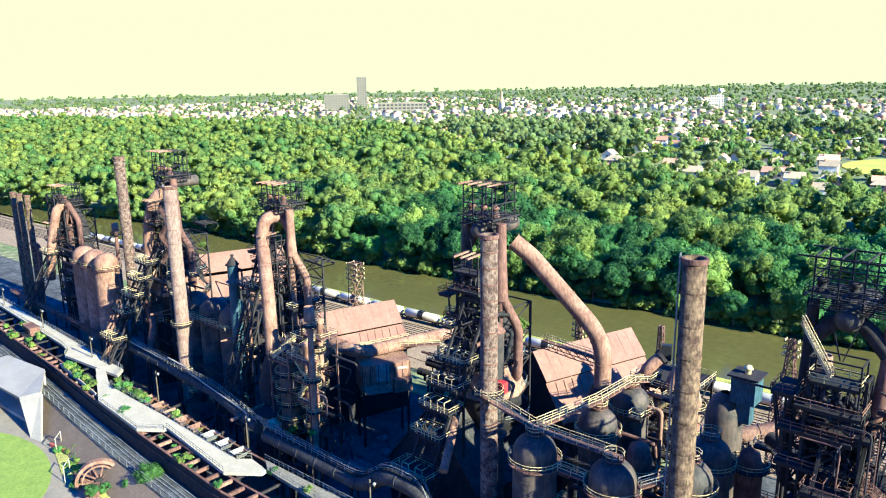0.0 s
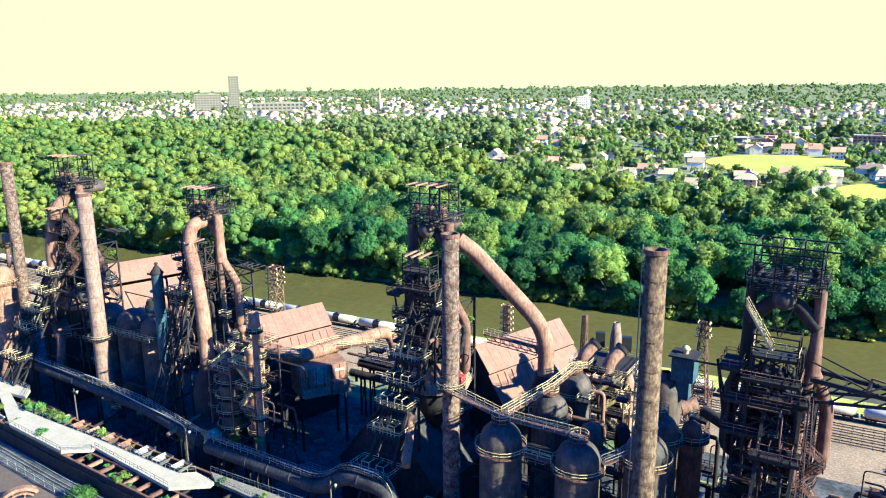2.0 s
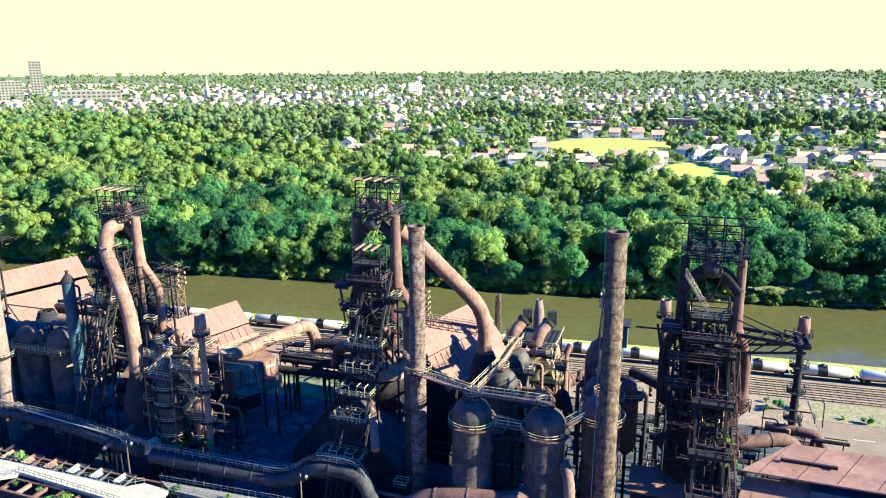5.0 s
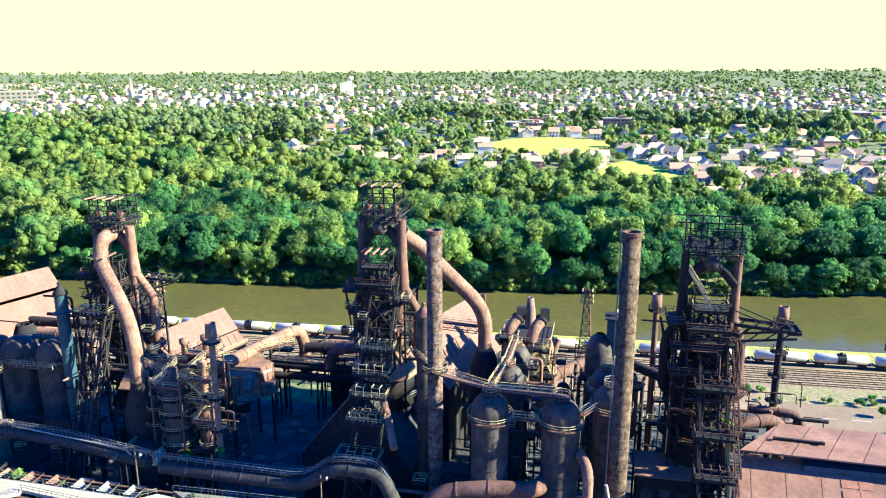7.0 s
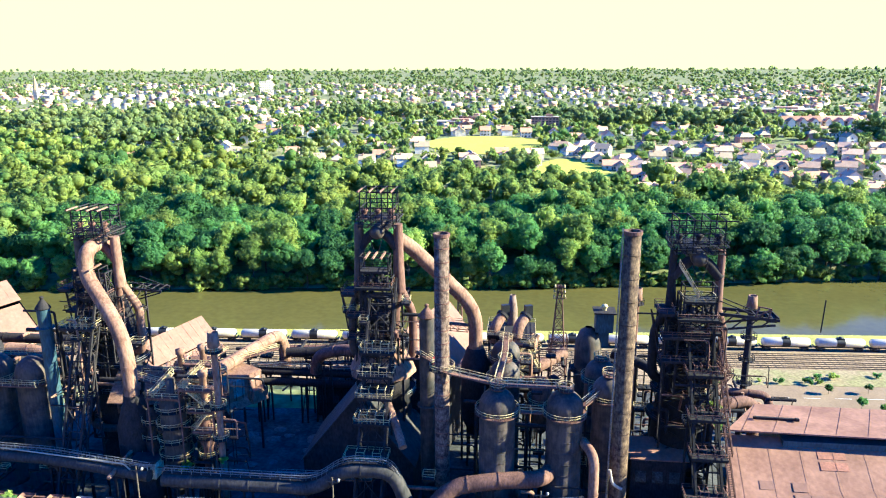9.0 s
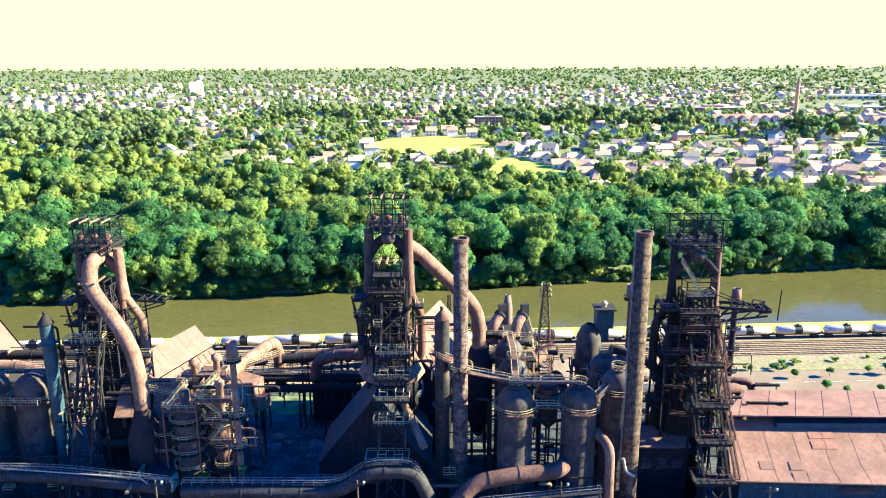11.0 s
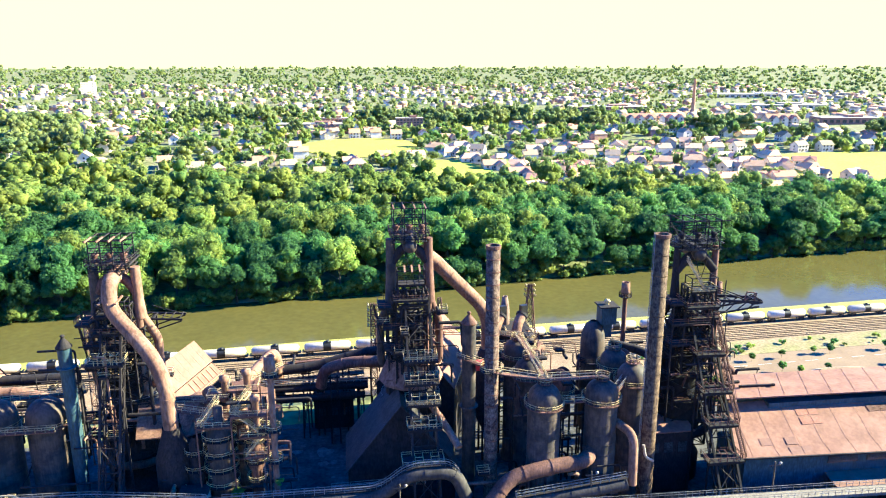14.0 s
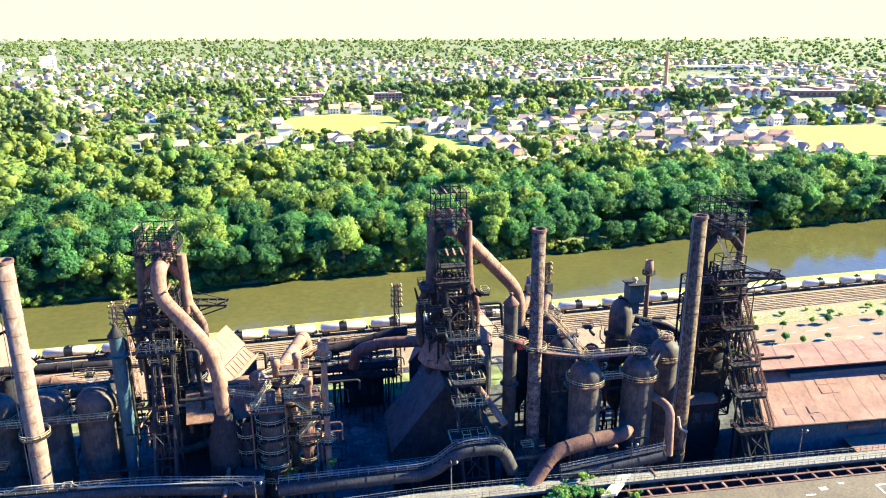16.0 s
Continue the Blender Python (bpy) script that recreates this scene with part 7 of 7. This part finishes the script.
part("hub", Shape().tube([wc - wn_ * 0.9, wc + wn_ * 0.9], 0.9, 14), RUST_SHADE, t)
part("mount", Shape().box((-161.5, 56.5, 1.0), (3.6, 3, 1.8), 65).box((-154, 55.6, 1.2), (3, 3, 2.2), 65), RUST, t)
for k, (x, y) in enumerate(((-181.5, 59.0), (-170.8, 64.4), (-165.5, 54.8))):
    t = thing("garden_frame", (x, y, 0.1), "white steel portal frame in the garden", "frame", "garden frames")
    for o in (-2, 2):
        part("post", Shape().beam((x + o * 0.8, y - o * 0.6, 0.1), (x + o * 0.8, y - o * 0.6, 4.2), 0.16), CONC, t)
    part("lintel", Shape().beam((x - 1.7, y + 1.3, 4.1), (x + 1.7, y - 1.3, 4.1), 0.16), CONC, t)
part_bed = Shape().slab([(-184, 58.4), (-168, 54.5), (-150, 56.5), (-150, 62), (-168, 65.5), (-172, 65)], 0.1, 0.35)
solo("planting_bed", part_bed, BANK, "rough planted bed with grasses", "garden bed", kind="structure")
solo("garden_wall", Shape().beam((-185, 58.2, 0.6), (-171.9, 60.2, 0.6), 0.4, 1.1), material("red_brick_edge", (0.4, 0.1, 0.07), 0.9, 0, None, 1, 4, 0.2), "low red edging wall of the garden bed", "wall")
solo("garden_wall", Shape().beam((-171.5, 60.4, 0.6), (-171.0, 67.0, 0.6), 0.4, 1.1), CONC, "low pale wall along the garden path", "wall")
for k, (x, y, s) in enumerate(((-143.2, 63.4, 0.34), (-151, 54.5, 0.2), (-176, 61, 0.12), (-172, 62, 0.13), (-147.5, 61, 0.2), (-164, 62, 0.12))):
    tree_at(k, x, y, 0.2, s, k * 0.7, "small leafy green tree in the plaza garden", "garden trees")

for k, (x, y, sz) in enumerate(((-180, 58.5, 0.2), (-177, 59.5, 0.16), (-174, 60.2, 0.2), (-170, 58.0, 0.22), (-168, 61.5, 0.24), (-166, 57.0, 0.2), (-164.5, 64.0, 0.24), (-162, 60.5, 0.2), (-153, 58.0, 0.26), (-150.5, 60.5, 0.22), (-160, 54.5, 0.2), (-155, 64.0, 0.18))):
    V, F = crown_arrays(np.random.default_rng(400 + k), 10, 7, 8, 320, 1.7)
    ob = new("bush", mesh_of("bush", V * sz - np.array([0, 0, 10 * sz * 0.25]), F, [LEAF[k % 2]]))
    ob.location = (x, y, 0.3)
    tagged(ob, "loose green shrub in the plaza garden bed", "bush", "plaza planting")

# car deck with faded white paint at the right
S = Shape()
S.slab([(-75, 70.4), (-60, 71.0), (85, 68.0), (85, 44), (-75, 44)], 9.4, 10.15)
solo("upper_road", S, material("dark_brown_asphalt", (0.13, 0.1, 0.07), 0.9, 0, (0.1, 0.078, 0.056), 0.25, 2.0, 0.1, spec=0.15, grain_amount=0.25), "raised worn asphalt deck in front of the sheds", "road", kind="structure")
t = thing("road_marking", (0, 62, 10.15), "worn white paint blocks on the raised deck", "marking")
for k, (x, y, w, d) in enumerate(((-12, 64, 1.6, 1.0), (2, 63, 4.5, 0.35), (2, 60, 4.5, 0.35), (-0.2, 61.5, 0.35, 3), (4.2, 61.5, 0.35, 3), (-16, 62.5, 2.2, 0.4), (-7, 65, 1.2, 0.5))):
    part("paint", Shape().box((x, y + 3.0, 10.16), (w, d, 0.03), -3), WHITE, t)


# ---- landmarks of the town ----
def block(name, x, y, w, d, h, label, wall, floors, bays, rz=0.0, roof=None, category="building", cornice=True):
    """A flat-roofed block with rows of windows on the two faces towards the river."""
    z = ground_z(x, y) - 1
    t = thing(name, (x, y, z), label, category, "town landmarks")
    ca, sa = math.cos(radians(rz)), math.sin(radians(rz))
    W = lambda px, py, pz: (x + px * ca - py * sa, y + px * sa + py * ca, z + pz)
    part("wall", Shape().box((x, y, z + h / 2), (w, d, h), rz), wall, t)
    part("roof", Shape().box((x, y, z + h + 0.2), (w + 0.8, d + 0.8, 0.5), rz), roof or CONC, t)
    part("plant_room", Shape().box(W(w * 0.15, 0, h + 1.6), (w * 0.25, d * 0.4, 2.8), rz), wall, t)
    fh = (h - 2) / floors
    for f in range(floors):
        for b in range(bays):
            part("window", Shape().box(W(-w / 2 + w * (b + 0.5) / bays, -d / 2 - 0.04, 1.6 + fh * (f + 0.5)), (w / bays * 0.6, 0.16, fh * 0.5), rz), GLASSY, t)
    for f in range(floors):
        part("window", Shape().box(W(w / 2 + 0.04, 0, 1.6 + fh * (f + 0.5)), (0.16, d * 0.7, fh * 0.45), rz), GLASSY, t)
        part("window", Shape().box(W(-w / 2 - 0.04, 0, 1.6 + fh * (f + 0.5)), (0.16, d * 0.7, fh * 0.45), rz), GLASSY, t)
    return t


DUSKY = material("weathered_grey_facade", (0.18, 0.15, 0.115), 0.8, 0, (0.15, 0.125, 0.095), 0.1, 1, 0, grain_amount=0.1)
block("apartment_block", -29, 797, 31, 14, 17, "five-storey brown brick apartment block", WALLS[2], 5, 8)
block("office_block", -1450, 1215, 62, 30, 48, "broad pale and dark office block far off", DUSKY, 8, 9, 50)
block("office_tower", -1560, 1400, 27, 27, 92, "tall pale tower block on the skyline", DUSKY, 14, 4, 48)
block("hospital", -1290, 1290, 120, 40, 26, "long low white building far off", DUSKY, 3, 12, 45)
block("white_block", -720, 1830, 34, 24, 32, "white block far off in the town", WALLS[1], 5, 6, 20)
block("school", -140, 830, 85, 26, 9, "long low brick school with a flat roof", WALLS[2], 2, 14, -6)
block("school", -115, 852, 30, 18, 14, "brick school wing with a flat roof", WALLS[2], 3, 6, -6)
block("warehouse", 320, 1110, 120, 50, 10, "wide white-roofed warehouse far off", WALLS[2], 2, 16, -8, CONC)
block("warehouse", 640, 1150, 150, 60, 9, "wide pale warehouse far off", WALLS[0], 1, 14, -8, CONC)
block("warehouse", 800, 1500, 180, 70, 9, "wide pale warehouse far off", WALLS[1], 1, 14, -8, CONC)
block("warehouse", 520, 800, 70, 36, 9, "low wide brick hall with a pale roof", WALLS[2], 1, 9, -10, CONC)
block("church_hall", -900, 470, 60, 26, 12, "white hall with a pale flat roof", WALLS[1], 2, 8, 40)
for k in range(5):
    x, y = 246 + k * 42, 792 + (k % 2) * 16 - k * 6
    t = thing("apartment_house", (x, y, ground_z(x, y)), "long brick and cream apartment house with gables", "building", "apartment houses")
    w, r = house_shapes(40, 15, 11, 5)
    z = ground_z(x, y)
    mv = lambda s: [(p[0] + x, p[1] + y, p[2] + z) for p in s.v]
    part("wall", Shape().add(mv(w), w.f), WALLS[2] if k % 2 else WALLS[0], t)
    part("roof", Shape().add(mv(r), r.f), TILES[2], t)
    for g in (-12, 0, 12):
        w2, r2 = house_shapes(12, 7, 11, 3.6)
        rot = lambda p: (-p[1] + x + g, p[0] + y - 5, p[2] + z)
        part("bay", Shape().add([rot(p) for p in w2.v], w2.f), WALLS[1], t)
        part("bay_roof", Shape().add([rot(p) for p in r2.v], r2.f), TILES[2], t)
    for f in range(3):
        for b in range(8):
            part("window", Shape().box((x - 17 + b * 4.9, y - 7.6 if b % 3 else y - 11.1, z + 2.4 + 3.4 * f), (2.0, 0.2, 1.7)), GLASSY, t)
x, y = 427, 1022
z = ground_z(x, y)
t = thing("brick_chimney", (x, y, z), "tall round red-brick factory chimney", "chimney")
part("shaft", Shape().lathe((x, y, z), [(3.2, 0), (1.9, 52), (2.2, 52.5), (2.2, 54), (1.5, 54)], 18), WALLS[2], t)
x, y = -1045, 1373
z = ground_z(x, y)
t = thing("church", (x, y, z), "church with a tall pale pointed steeple", "church")
part("tower", Shape().box((x, y, z + 12), (9, 9, 26)), WALLS[0], t)
part("spire", Shape().lathe((x, y, z + 25), [(5.5, 0), (0, 32)], 8, smooth=False), TILES[0], t)
part("nave", Shape().box((x + 16, y + 6, z + 7), (26, 14, 15)), WALLS[0], t)
x, y = -700, 1805
z = ground_z(x, y)
t = thing("water_tower", (x, y, z), "slender white water tower above the town", "water tower")
part("column", Shape().lathe((x, y, z), [(4, 0), (2.2, 8), (1.8, 36)], 14), WALLS[1], t)
part("bowl", Shape().lathe((x, y, z + 36), [(1.8, 0), (7, 5), (7.4, 8), (5.5, 11), (0, 13)], 18), WALLS[1], t)

# hazy hills on the skyline, with the haze put into their colour
HILL = material("haze_pale_hill", (0.33, 0.32, 0.25), 1.0, 0, (0.29, 0.29, 0.22), 0.002, 0.05, 0, spec=0.0)
for name, x, y, w, h in (("hill", 1500, 8200, 1200, 75), ("hill", -1000, 8200, 2000, 40), ("hill", -5200, 6800, 2200, 50), ("hill", 4200, 7400, 1600, 50)):
    s = Shape()
    n, m = 40, 8
    vs = []
    for j in range(m + 1):
        for i in range(n + 1):
            u, v = -1 + 2 * i / n, -1 + 2 * j / m
            b = max(0.0, 1 - u * u) ** 1.5 * max(0.0, 1 - v * v)
            vs.append((x + u * w, y + v * 300, ground_z(x, y) - 2 + h * b * (1 + 0.25 * noise.noise((u * 3, v * 2, x)))))
    s.add(vs, [(j * (n + 1) + i, j * (n + 1) + i + 1, (j + 1) * (n + 1) + i + 1, (j + 1) * (n + 1) + i) for j in range(m) for i in range(n)], True)
    solo(name, s, HILL, "low wooded hill on the hazy skyline", "hill", kind="structure")
